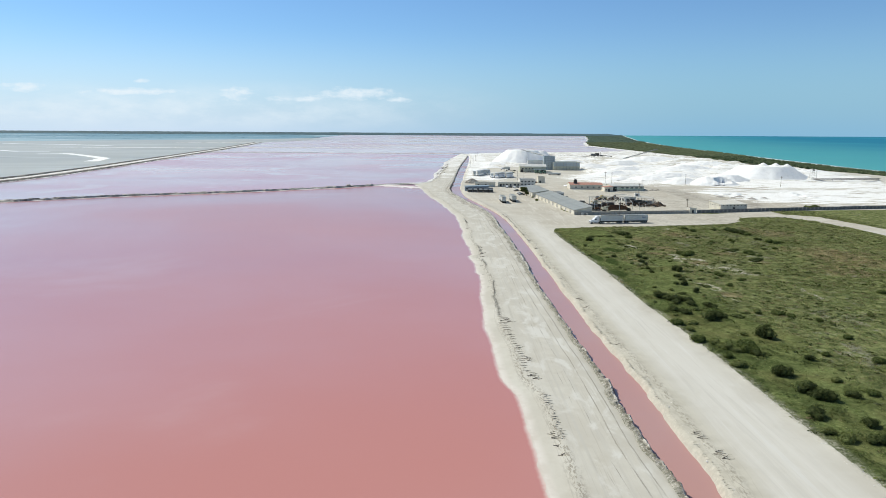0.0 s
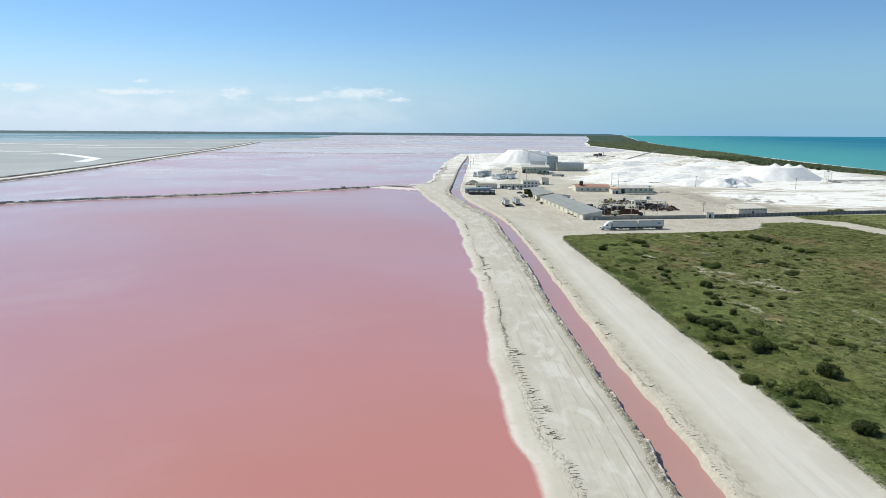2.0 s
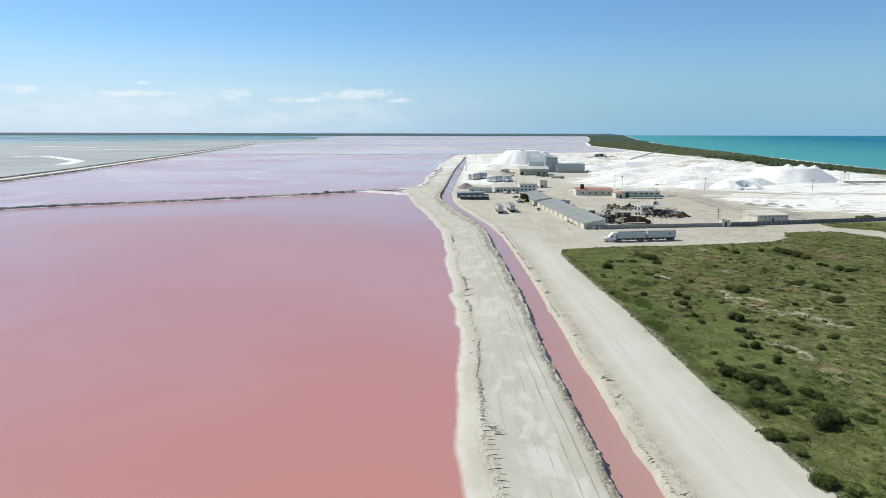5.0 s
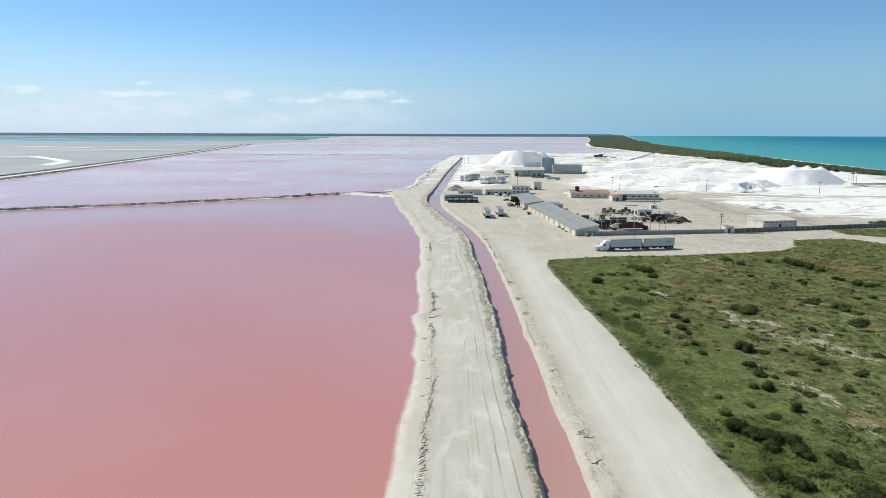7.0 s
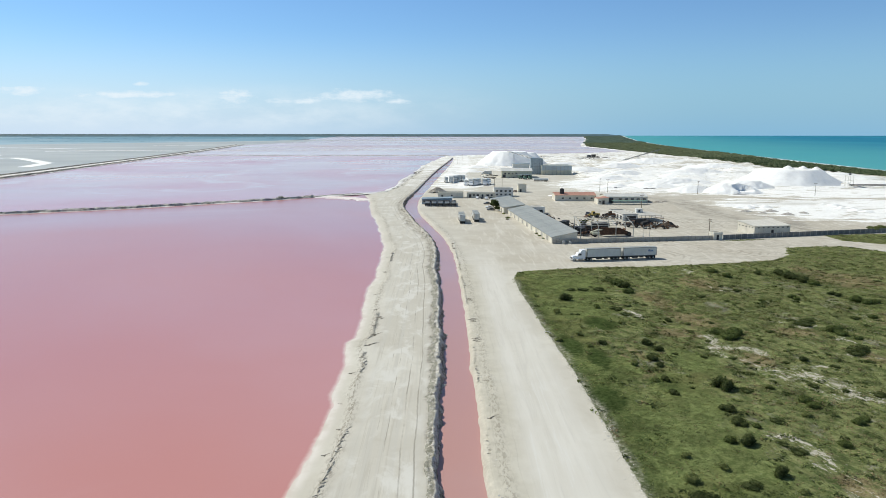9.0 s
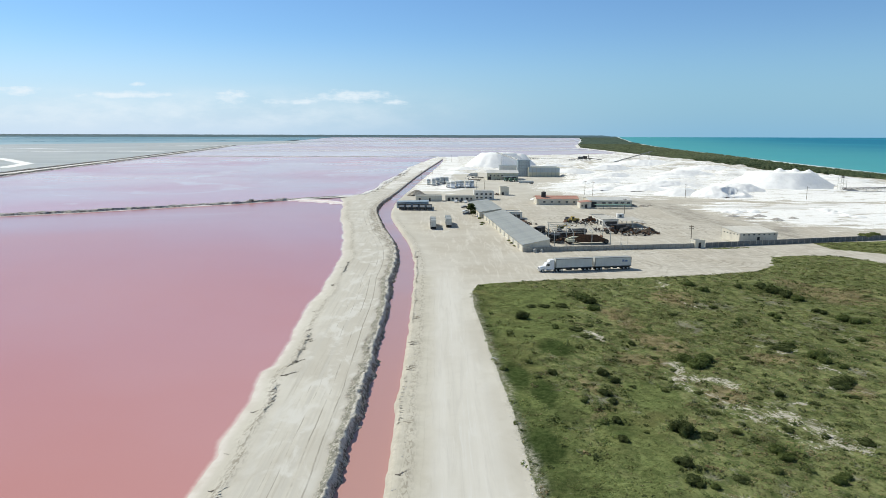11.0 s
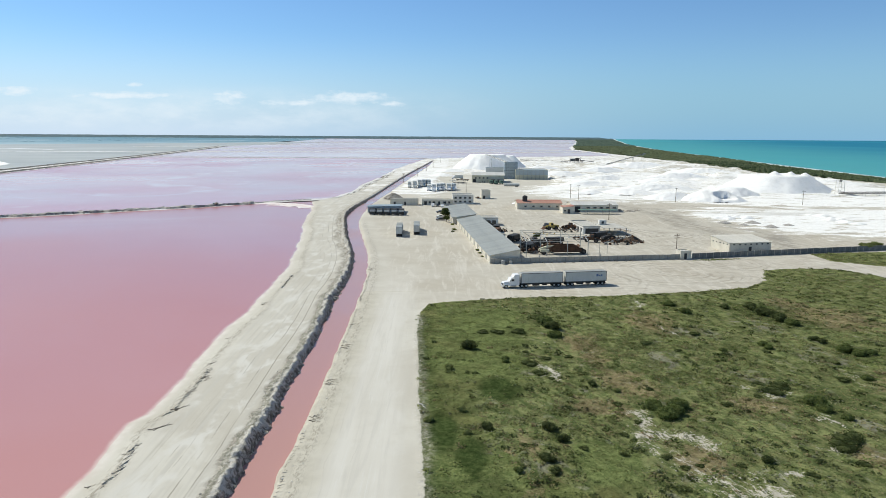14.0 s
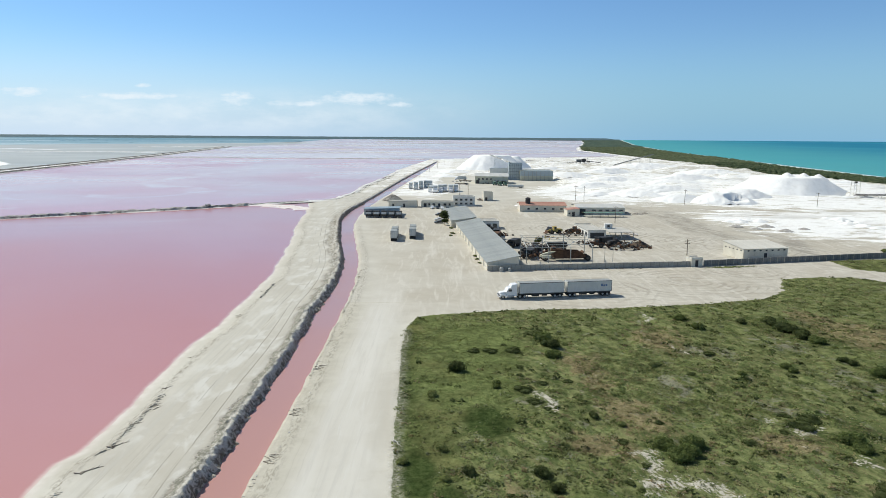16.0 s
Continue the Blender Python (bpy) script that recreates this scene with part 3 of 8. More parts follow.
def piece(name, me, parent, m):
    """One of many alike pieces that share a mesh."""
    ob = new(name, me)
    ob.parent = parent
    ob.matrix_local = m
    return ob


def thing(name, m, label, category, group="", kind=""):
    ob = new(name)
    ob.empty_display_size = 0.5
    ob.matrix_world = m
    return tagged(ob, label, category, group, kind)


def box(bm, x0, x1, y0, y1, z0, z1, bevel=0.0, m=None):
    t = Matrix.LocRotScale(((x0 + x1) / 2, (y0 + y1) / 2, (z0 + z1) / 2), None, (abs(x1 - x0), abs(y1 - y0), abs(z1 - z0)))
    r = bmesh.ops.create_cube(bm, size=1, matrix=(m @ t) if m is not None else t)
    if bevel:
        es = list({e for v in r["verts"] for e in v.link_edges})
        bmesh.ops.bevel(bm, geom=es, offset=bevel, segments=1, affect='EDGES')
    return bm


def boxed(*a, **k):
    return box(bmesh.new(), *a, **k)


def tube(bm, a, b, r, r2=None, n=8):
    a, b = Vector(a), Vector(b)
    q = (b - a).to_track_quat('Z', 'Y').to_matrix().to_4x4()
    bmesh.ops.create_cone(bm, cap_ends=True, segments=n, radius1=r, radius2=r if r2 is None else r2, depth=(b - a).length, matrix=Matrix.Translation((a + b) / 2) @ q)
    return bm


def prism(pts, y0, y1):
    """A profile in x, z drawn out along y."""
    bm = bmesh.new()
    a = [bm.verts.new((x, y0, z)) for x, z in pts]
    b = [bm.verts.new((x, y1, z)) for x, z in pts]
    n = len(pts)
    bm.faces.new(a)
    bm.faces.new(b[::-1])
    for i in range(n):
        bm.faces.new((a[i], b[i], b[(i + 1) % n], a[(i + 1) % n]))
    bmesh.ops.recalc_face_normals(bm, faces=bm.faces)
    return bm


def lattice(x, y, scale, seed):
    """Smooth value noise, 0 to 1, over arrays."""
    x, y = np.asarray(x, float) / scale, np.asarray(y, float) / scale
    xi, yi = np.floor(x).astype(np.int64), np.floor(y).astype(np.int64)
    fx, fy = x - xi, y - yi
    fx, fy = fx * fx * (3 - 2 * fx), fy * fy * (3 - 2 * fy)

    def h(i, j):
        k = (i * 374761393 + j * 668265263 + seed * 974711) & 0xFFFFFFFF
        k = ((k ^ (k >> 13)) * 1274126177) & 0xFFFFFFFF
        return ((k ^ (k >> 16)) & 0xFFFF) / 65535.0
    return (h(xi, yi) * (1 - fx) + h(xi + 1, yi) * fx) * (1 - fy) + (h(xi, yi + 1) * (1 - fx) + h(xi + 1, yi + 1) * fx) * fy


def fbm(x, y, scale, seed, octaves=4):
    s, a, t = 0.0, 1.0, 0.0
    for o in range(octaves):
        s = s + a * lattice(x, y, scale / 2 ** o, seed + o)
        t, a = t + a, a * 0.5
    return s / t


def smooth(v, a, b):
    u = np.clip((v - a) / (b - a), 0, 1)
    return u * u * (3 - 2 * u)


def lift(y):
    """The far land and sea, drawn in to within five kilometres, climb to the true horizon."""
    return 25.0 * np.maximum(0.0, (np.asarray(y, float) - 1500) / 3400) ** 1.5


# ---- lines of the plan ----
def line(pts):
    a = np.array(pts, float)
    return a[:, 0], a[:, 1]


SHORE = line([(-300, 14), (60, 13.4), (104, 13), (112, 12.2), (120, 10.8), (134, 10.8), (150, 9.6), (160, 9.5), (172, 10.1), (182, 10.1), (188, 11), (204, 11.4), (228, 10.9), (236, 10), (241, 9.2), (244.5, 9.1), (247.5, 10.3), (262, 9.9), (278, 9), (288, 8.3), (296, 8), (308, 8.7), (321, 8.4), (350, 6.9), (367, 6.2), (380, 4.2), (402, 1.7), (447, -4.8), (458, -7.6), (486, -11.8), (531, -16.6), (546, -20), (560, -21), (582, -26), (600, -20), (612, -14), (665, -9)]
             + [(730, -8.6), (782, -5.5), (860, -1.5), (1007, 3.5), (1123, 11.5), (1200, 16.5), (1354, 28.5), (1406, 36), (1500, 120), (1600, 330), (1690, 455), (1765, 458), (2216, 454), (2600, 530), (3000, 624), (3900, 808), (5000, 1010)])
CANAL_L = line([(-300, 31.5), (78, 31), (92, 30.4), (121, 30.4), (150, 29.6), (193, 28.7), (236, 29.8), (275, 29.3), (300, 29), (323, 28), (349, 28.2), (365, 27.4), (380, 26.2), (400, 23.4), (423, 18.9), (450, 14.8), (480, 10.2), (500, 7.6), (519, 6.3), (540, 6.2), (564, 7), (640, 10.5), (763, 16), (822, 18.7), (982, 27.5), (1130, 37.2), (1300, 47), (5000, 47)])
CANAL_R = line([(-300, 36.5), (78, 36.2), (90, 36.3), (114, 36.7), (152, 35.4), (209, 35), (276, 34.8), (298, 34.5), (329, 34), (354, 33.2), (377, 31.4), (404, 28.2), (423, 25), (450, 20.6), (472, 17.2), (495, 15), (520, 14), (560, 13.8), (616, 16.4), (700, 21), (764, 24), (983, 36), (1130, 43), (1300, 49), (5000, 49)])
ROAD_R = line([(-300, 58), (80, 56.8), (99, 56.2), (140, 55.6), (174, 53.6), (227, 53), (251, 51.7), (273, 51), (291, 50.2), (307, 50.4), (312, 51.5), (5000, 51.5)])
VEG_TOP = line([(40, 306), (50.4, 309), (53, 316.5), (61, 320), (75, 323.2), (103, 325.6), (126, 330.5), (143, 336.5), (152.5, 346), (157, 356), (160, 361.5), (168, 364.6), (183, 365), (188, 359), (193.5, 348), (198, 327), (197.5, 296), (197, 240), (196, 100), (900, 100)])
COAST = line([(300, 475), (600, 480), (760, 478), (850, 467), (908, 446), (1051, 440), (1300, 466), (1475, 478), (1680, 479), (2000, 476), (2216, 472), (2600, 548), (3005, 645), (3905, 830), (5000, 1030)])
BEACH = line([(300, 498), (600, 512), (900, 540), (1165, 578), (1560, 642), (2210, 728), (2590, 789), (3240, 907), (3815, 1036), (4335, 1147), (4900, 1280)])
DYKE_1 = [(-900, 60), (-600, 235), (-279, 423), (-228, 462), (-160, 496), (-84, 547), (-54, 576), (-22, 598)]
DYKE_2 = [(-372, 395), (-378, 500), (-381, 580), (-384, 670), (-404, 830), (-447, 1110), (-530, 1660), (-589, 2060), (-640, 2400)]
DYKE_3 = [(-500, 1410), (-451, 1412), (-217, 1420), (17, 1420), (44, 1424)]


def at(ln, y):
    return np.interp(y, ln[0], ln[1])


def shore_x(y):
    y = np.asarray(y, float)
    near = smooth(y, 700, 500)
    w = (lattice(y, y * 0 + 3, 23, 5) - 0.5) * 0.4 + (lattice(y, y * 0 + 7, 7, 6) - 0.5) * 0.45 + (lattice(y, y * 0 + 2, 2.4, 8) - 0.5) * 0.2
    spit = 0.6 * np.maximum(0, lattice(y, y * 0 + 9, 9, 16) - 0.72) / 0.28
    return at(SHORE, y) + near * (w - spit)


def canal_x(y):
    y = np.asarray(y, float)
    w = (lattice(y, y * 0 + 4, 5, 15) - 0.5) * 1.1 + (lattice(y, y * 0 + 4, 1.7, 25) - 0.5) * 0.5
    v = (lattice(y, y * 0 + 14, 7, 35) - 0.5) * 1.0 + (lattice(y, y * 0 + 14, 2.2, 45) - 0.5) * 0.5
    return at(CANAL_L, y) + 0.6 * w, at(CANAL_R, y) + 0.6 * v


BANK_W = line([(-300, 1.3), (190, 1.3), (215, 2.2), (230, 2.5), (260, 3.0), (300, 3.1), (350, 3.8), (420, 5.2), (480, 5.0), (560, 3.8), (640, 2.6), (1300, 2.4)])


def bank_edge(y):
    """How far the dug spoil reaches back from the canal."""
    y = np.asarray(y, float)
    return at(BANK_W, y) * (1 + 0.5 * (lattice(y, y * 0 + 5, 9, 62) - 0.5) + 0.35 * (lattice(y, y * 0 + 8, 2.6, 63) - 0.5))


def veg_mask(x, y):
    """1 inside the scrub field, 0 on road and yard."""
    left = smooth(x - at(ROAD_R, y), -0.6, 1.6)
    top = smooth(np.interp(x, *VEG_TOP) - y, -0.8, 2.0)
    field = left * top * (x < 900)
    east = smooth(x - np.interp(y, [100, 296, 330, 366, 378], [216, 214, 210, 204, 190]), 0, 3) * smooth(392 + (x - 180) * 0.16 - y, 0, 3) * (y < 430)
    foot = smooth(1.0 - np.hypot((x - 152) / 13, (y - 379.6 - (x - 152) * 0.2) / 1.6), 0.0, 0.5)
    east = np.maximum(east, 0.75 * foot)
    wood = smooth(x - at(COAST, y), -4, 10) * smooth(at(BEACH, y) - 8 - x, -4, 4) * (y > 430)
    far = smooth(y, 4350, 4500)
    return np.maximum(np.maximum(field, east), np.maximum(wood, far))


def inside(poly, x, y):
    r = np.zeros(np.shape(x), bool)
    n = len(poly)
    for i in range(n):
        (x0, y0), (x1, y1) = poly[i], poly[(i + 1) % n]
        r ^= ((y0 > y) != (y1 > y)) & (x < (x1 - x0) * (y - y0) / (y1 - y0 + 1e-9) + x0)
    return r


SALT_POLYS = [
    [(150, 590), (122, 640), (118, 700), (165, 760), (170, 860), (60, 900), (50, 1250), (330, 1380), (470, 1350), (470, 900), (440, 700), (420, 640), (375, 560), (262, 545), (236, 575), (200, 590)],
    [(195, 470), (186, 520), (210, 560), (300, 562), (420, 620), (430, 540), (330, 455), (262, 425), (222, 432)],
    [(22, 640), (30, 900), (46, 900), (60, 760), (76, 700), (82, 745), (62, 640), (38, 612)],
    [(28, 571), (66, 573), (72, 590), (34, 596)],
]


def ground_height(x, y):
    sx = shore_x(y)
    cl, cr = canal_x(y)
    d1, d2, d3 = x - sx, cl - x, x - cr
    rough = fbm(x, y, 2.4, 11, 4)
    lumps = fbm(x, y, 1.3, 21, 3)
    z = 0.12 * (fbm(x, y, 18, 31, 4) - 0.5) + 0.02 * (rough - 0.5)
    near = smooth(y, 1250, 900)
    # beach up from the brine, with a low broken ridge of cast-up earth
    beach = np.where(d1 < 0, -0.27 + 0.08 * d1, -0.27 + 0.40 * smooth(d1, -0.3, 5.0))
    z = np.where(d1 < 5, np.maximum(-3.0, beach + 0.06 * (rough - 0.5) * (d1 > 0)), z + 0.2 * smooth(-(x - cl), 0, 3) * smooth(d1, 0, 5))
    ridge = np.exp(-((d1 - 4.3 + 1.6 * (lattice(x * 0, y, 30, 77) - 0.5)) / 0.55) ** 2) * smooth(lumps, 0.42, 0.66) * 0.14
    z = z + ridge * near
    # the steep cut down to the canal
    cut = smooth(d2, np.clip(0.4 + 0.36 * at(BANK_W, y), 0.8, 1.8) + 0.5 * (lumps - 0.5), -0.5)
    cut = cut * smooth(d3, 0.75 + 0.9 * (rough - 0.5), -0.75)
    z = np.where(y < 1300, z * (1 - cut) - 1.75 * cut, z)
    edge = np.exp(-((d3 - 2.8) / 0.6) ** 2) * smooth(lumps, 0.45, 0.7) * 0.09
    z = z + edge * near
    # dunes under the scrub
    v = veg_mask(x, y)
    z = z + v * smooth(y, 900, 500) * (0.10 + 0.9 * (fbm(x, y, 22, 61, 4) - 0.4) * smooth(x - at(ROAD_R, y), 1, 14) + 0.5 * (rough - 0.5))
    # worked salt ground: windrows and cuts
    s = np.zeros(np.shape(x))
    for p in SALT_POLYS[:1]:
        s = np.maximum(s, inside(p, x, y) * 1.0)
    z = z + s * smooth(y, 590, 680) * smooth(x, 120, 190) * (7.5 * np.maximum(0, fbm(x, y * 1.8, 46, 71, 5) - 0.45) + 1.6 * smooth(fbm(x, y * 1.5, 24, 75, 3), 0.45, 0.55) + 1.2 * (fbm(x, y, 7, 73, 3) - 0.5))
    # sea bed, pond beds
    b = at(BEACH, y)
    z = np.where(x > b - 12, np.maximum(-3, 0.2 - (x - b + 12) * 0.06), z)
    z = np.where((x < at(SHORE, y)) & (y > 640), np.minimum(z, -1.2), z)
    return z + lift(y)


def steps(*runs):
    """Grid lines: runs of (to, step), the step easing from run to run."""
    out = [runs[0]]
    for to, st in runs[1:]:
        n = max(1, int(round((to - out[-1]) / st)))
        out += [out[-1] + (to - out[-1]) * (k + 1) / n for k in range(n)]
    return np.array(out)


gx = steps(-4300, (-1200, 155), (-300, 45), (-60, 12), (-24, 3), (-6, 1.5), (62, 0.62), (130, 1.0), (230, 2.5), (420, 5), (700, 9), (1400, 35), (4300, 145))
gy = steps(-300, (0, 25), (62, 6), (240, 0.8), (340, 1.1), (440, 1.6), (640, 2.6), (900, 5), (1400, 10), (2200, 25), (4900, 75))
GX, GY = np.meshgrid(gx, gy)
GZ = ground_height(GX, GY)
sx_, (cl_, cr_) = shore_x(GY), canal_x(GY)
A_VEG = veg_mask(GX, GY)
A_SALT = np.zeros(GX.shape)
for p_ in SALT_POLYS:
    soft_ = np.zeros(GX.shape)
    for k_ in range(12):
        r_ = 5 + 1.6 * k_
        soft_ = soft_ + inside(p_, GX + r_ * math.cos(k_ * 2.4), GY + 1.5 * r_ * math.sin(k_ * 2.4))
    A_SALT = np.maximum(A_SALT, soft_ / 12 * 0.78)
A_SALT = np.where((GY > 900) & (GX > at(SHORE, GY)), 0.58, A_SALT)
# yard rises out of the salt around the buildings
A_SALT = np.maximum(A_SALT, (0.44 + 0.3 * smooth(GX, cr_, cr_ + 6)) * smooth(GY, 560, 680) * smooth(GX - sx_, 2, 9) * smooth(cr_ + 34 - GX, 0, 10) * (GY < 1420))
A_SALT = A_SALT * (1 - A_VEG)
fade = fbm(GX, GY, 30, 91, 4)
A_SALT = np.clip(A_SALT + 0.3 * (fade - 0.5) * (A_SALT > 0.1), 0, 1)
d1_, d2_, d3_ = GX - sx_, cl_ - GX, GX - cr_
A_TRACK = smooth(d1_, 4, 8) * smooth(d2_, 1.5, 3.5) * (GY < 1300) + smooth(d3_, 2, 4) * smooth(at(ROAD_R, GY) - GX, 0.5, 3) * (GY < 320) * 0.45
A_ROAD = smooth(d3_, 3.5, 8) * smooth(at(ROAD_R, GY) - GX, 1.0, 5) * smooth(GY, 380, 300)
A_YARD = smooth(GY, 305, 330) * smooth(d3_, 4, 12) * smooth(GY, 640, 560)
A_SPOIL = smooth(d2_ - bank_edge(GY), 0.5, -0.4) * smooth(d2_, -0.8, 0.3) * smooth(GY, 1200, 700)
A_SPOIL = np.maximum(A_SPOIL, 0.28 * smooth(d3_ + 1.2 * (fbm(GX, GY, 3, 141, 3) - 0.5), 1.7, 0.6) * smooth(d3_, -1.2, -0.4) * (GY < 620))
A_DAMP = smooth(d1_, 0.9, -0.3) * smooth(GY, 640, 560) * (GX < 30) + smooth(GZ, -0.55, -0.95) * smooth(d3_, 3, 1) * smooth(d3_, -1.5, 0.2) * (GY < 1300) * 0.25
A_CRUST = smooth(d1_, -0.2, 0.5) * smooth(d1_, 2.2, 0.6) * 0.7 * (GX < 60)
A_RIDGE = (np.exp(-((d1_ - 4.3 + 1.6 * (lattice(GX * 0, GY, 30, 77) - 0.5)) / 0.8) ** 2) * (GY < 560) + 0.8 * np.exp(-((d3_ - 2.6) / 0.8) ** 2) * (GY < 480))
# open sand blown into streaks: line, half width, how open
STREAKS_WEST = [
    (((73, 270.5), (74.8, 268.3), (76.4, 266.2), (75.9, 261.7)), 0.9, 0.8),
    (((72.7, 266.7), (73.7, 264.2), (75.3, 263.2)), 0.5, 0.75),
    (((84.7, 247.8), (86.7, 247.8), (85.8, 243.8), (85, 240.4)), 1.3, 0.66),
    (((84.7, 239.7), (88.9, 240.4), (92.1, 238.6), (92.2, 235.8)), 1.9, 0.74),
    (((84.3, 237.5), (87.1, 233.7), (89, 229.5), (91.2, 226.5), (93.6, 222.2)), 2.4, 0.5),
    (((94.6, 229.5), (95.8, 227.4)), 0.8, 0.72),
    (((98.4, 228.3), (101.2, 229.2)), 0.8, 0.7),
    (((95, 223.9), (96.4, 219.2), (98, 217.4)), 1.5, 0.7),
    (((97.3, 215.8), (98.5, 213.1), (100.7, 212.2)), 1.3, 0.72),
    (((88, 228.6), (91.4, 222.7), (92.9, 216.3), (94.3, 213.9)), 2.2, 0.47),
    (((93.3, 226.5), (96.4, 222.7), (102, 214.4)), 3, 0.46),
]
STREAKS_MIDDLE = [
    (((84.9, 216.8), (86.4, 216.3)), 0.6, 0.55),
    (((76.6, 199.1), (79.2, 198.8), (80.3, 196), (80.7, 193.3), (80.5, 190.8)), 1.2, 0.62),
    (((78.5, 192), (79.2, 189.3)), 1.3, 0.5),
    (((80.4, 189.6), (80.9, 185.6), (81.3, 183)), 1.6, 0.42),
    (((109.8, 256.5), (110.4, 253.8), (113.9, 256.5)), 0.8, 0.7),
    (((107.3, 259.3), (107.4, 257.9)), 0.7, 0.68),
    (((108.4, 249.5), (109.4, 248.7)), 0.6, 0.5),
    (((104.2, 311.9), (107.4, 314.5)), 0.9, 0.6),
    (((75.6, 284.6), (77.2, 282.7)), 0.7, 0.62),
    (((153.8, 347.5), (157.5, 343)), 1, 0.6),
    (((131.7, 318), (133.6, 316.3)), 0.7, 0.55),
    (((112.8, 245.9), (114.2, 243.9)), 0.7, 0.66),
    (((108, 235.3), (111.1, 235.6), (113.6, 234.1), (114.5, 232.8)), 1, 0.58),
]
STREAKS_EAST = [
    (((85.9, 234.4), (88, 229.7), (90.5, 225.5), (91.4, 222.9)), 2.6, 0.52),
    (((93.8, 224.4), (96.2, 225.2), (96.4, 222.9)), 1.6, 0.66),
    (((129.9, 266.8), (128.6, 259.7)), 1, 0.5),
    (((109.2, 257), (112.9, 255.8)), 1.6, 0.45),
    (((104.8, 296.4), (106.1, 289)), 0.7, 0.55),
    (((105.8, 317.4), (107.1, 314.5)), 1.2, 0.62),
    (((114, 246.3), (114.9, 243.3)), 0.9, 0.6),
    (((107.6, 260.2), (108.2, 259.2)), 0.8, 0.7),
    (((79.6, 185), (80.3, 178.2)), 1.6, 0.45),
    (((104.6, 192), (105.1, 181.8)), 0.9, 0.66),
    (((106.8, 166.4), (106.9, 164.8)), 0.9, 0.6),
]
# patches of the field: x, y, half width, half depth
LUSH = [(65.4, 256.9, 3.6, 5.5), (55.6, 240.8, 2.5, 8.2), (59.6, 233.1, 2.6, 5.3), (56.4, 212.9, 3.3, 6.2), (68.5, 223.5, 2.4, 8), (91.5, 249.5, 4.4, 4.2), (61.8, 177.2, 4, 5), (66.8, 173.8, 3.9, 5), (59.9, 166.1, 4.3, 3.5), (63.5, 170.3, 6.7, 10), (65.1, 158.3, 4.6, 4.1), (64.4, 110.9, 4.9, 7.7), (63.1, 131.8, 5.2, 8.9), (64.6, 95.4, 3.9, 5.8), (134.6, 307.8, 7.7, 8.1), (138.4, 277.9, 4.1, 4.8), (115.2, 250.3, 4.3, 5.1), (88, 210.8, 3.6, 5), (122.5, 254.6, 5.6, 5.4), (138.1, 276.6, 4.5, 5.6), (135.2, 312, 7.8, 5.6), (136.3, 299.1, 5.3, 5.8)]
BROWN = [(148.4, 304.2, 12.2, 13.4), (144.5, 314.9, 7.2, 9.3), (84.8, 278, 4.5, 12.6), (106.8, 250.9, 6.3, 4.6), (112.7, 234.4, 3.8, 6.6), (67.6, 236.9, 1.7, 3.8), (55.4, 200.4, 2.3, 3.8), (60.7, 188.8, 2, 2.6), (64.5, 231.1, 1.9, 5.8), (89.9, 232.8, 4.5, 4.8), (103.7, 298.7, 6.5, 12), (62.8, 188, 2.2, 3.3), (80.4, 249.7, 4.4, 4.5), (82.1, 185.3, 3.1, 4.1), (87.8, 260.9, 5.2, 8.6), (147.1, 244.6, 14.9, 25.8), (133.9, 218.7, 11.4, 13.1), (68.5, 225.4, 2.4, 2.4)]
GREY = [(110.9, 263.8, 4, 5.2), (130.3, 274.9, 5, 7.6), (112.1, 292, 5, 5.2), (98.5, 228.3, 2.5, 2.9), (128.6, 296.7, 5.2, 5.6), (84.6, 201, 1.3, 2.3), (119.2, 243.5, 3.4, 3.2), (69.8, 265, 3, 4.4), (86.4, 132.2, 4.7, 9), (97.9, 162.5, 5.7, 10.6), (98.9, 272.9, 5.4, 6), (67.2, 231.2, 2.2, 4.6)]
LAWN = [(64.5, 293.7, 12.5, 20.4), (64.2, 271, 8.5, 13), (77.1, 229.7, 5.1, 9), (70.3, 214.3, 5.6, 14.9), (60.4, 203.3, 5.1, 12.1), (60.5, 228, 6.3, 9.2), (66.1, 191.5, 6.4, 9.5), (72.8, 147.7, 7.8, 11), (66.5, 106.1, 3.8, 4.7), (61.4, 184, 4.1, 5.2)]

MATS, THICKETS = LUSH[:4], LUSH[4:]


def bare_at(x, y):
    """How open the sand lies at a place."""
    r = np.zeros(np.shape(x))
    for pts, wide, much in STREAKS_WEST + STREAKS_MIDDLE + STREAKS_EAST:
        for (x0, y0), (x1, y1) in zip(pts[:-1], pts[1:]):
            dx, dy = x1 - x0, y1 - y0
            u = np.clip(((x - x0) * dx + (y - y0) * dy) / (dx * dx + dy * dy), 0, 1)
            r = np.maximum(r, much * np.exp(-(((x - x0 - u * dx) ** 2 + (y - y0 - u * dy) ** 2) / (1.25 * wide) ** 2)))
    return r


def patch_at(patches, x, y, seed, soft=0.5):
    r = np.zeros(np.shape(x))
    w = 0.9 * (fbm(x, y, 6, seed, 3) - 0.5) + 0.5 * (fbm(x, y, 1.6, seed + 5, 2) - 0.5)
    for bx, by, ba, bb in patches:
        r = np.maximum(r, smooth(1.25 - np.hypot((x - bx) / ba, (y - by) / bb) + w, 0.0, soft))
    return r


FIELD = (GX > 45) & (GX < 230) & (GY > 60) & (GY < 420)
FX_, FY_ = GX[FIELD], GY[FIELD]


def field_only(v):
    r = np.zeros(GX.shape)
    r[FIELD] = v
    return r


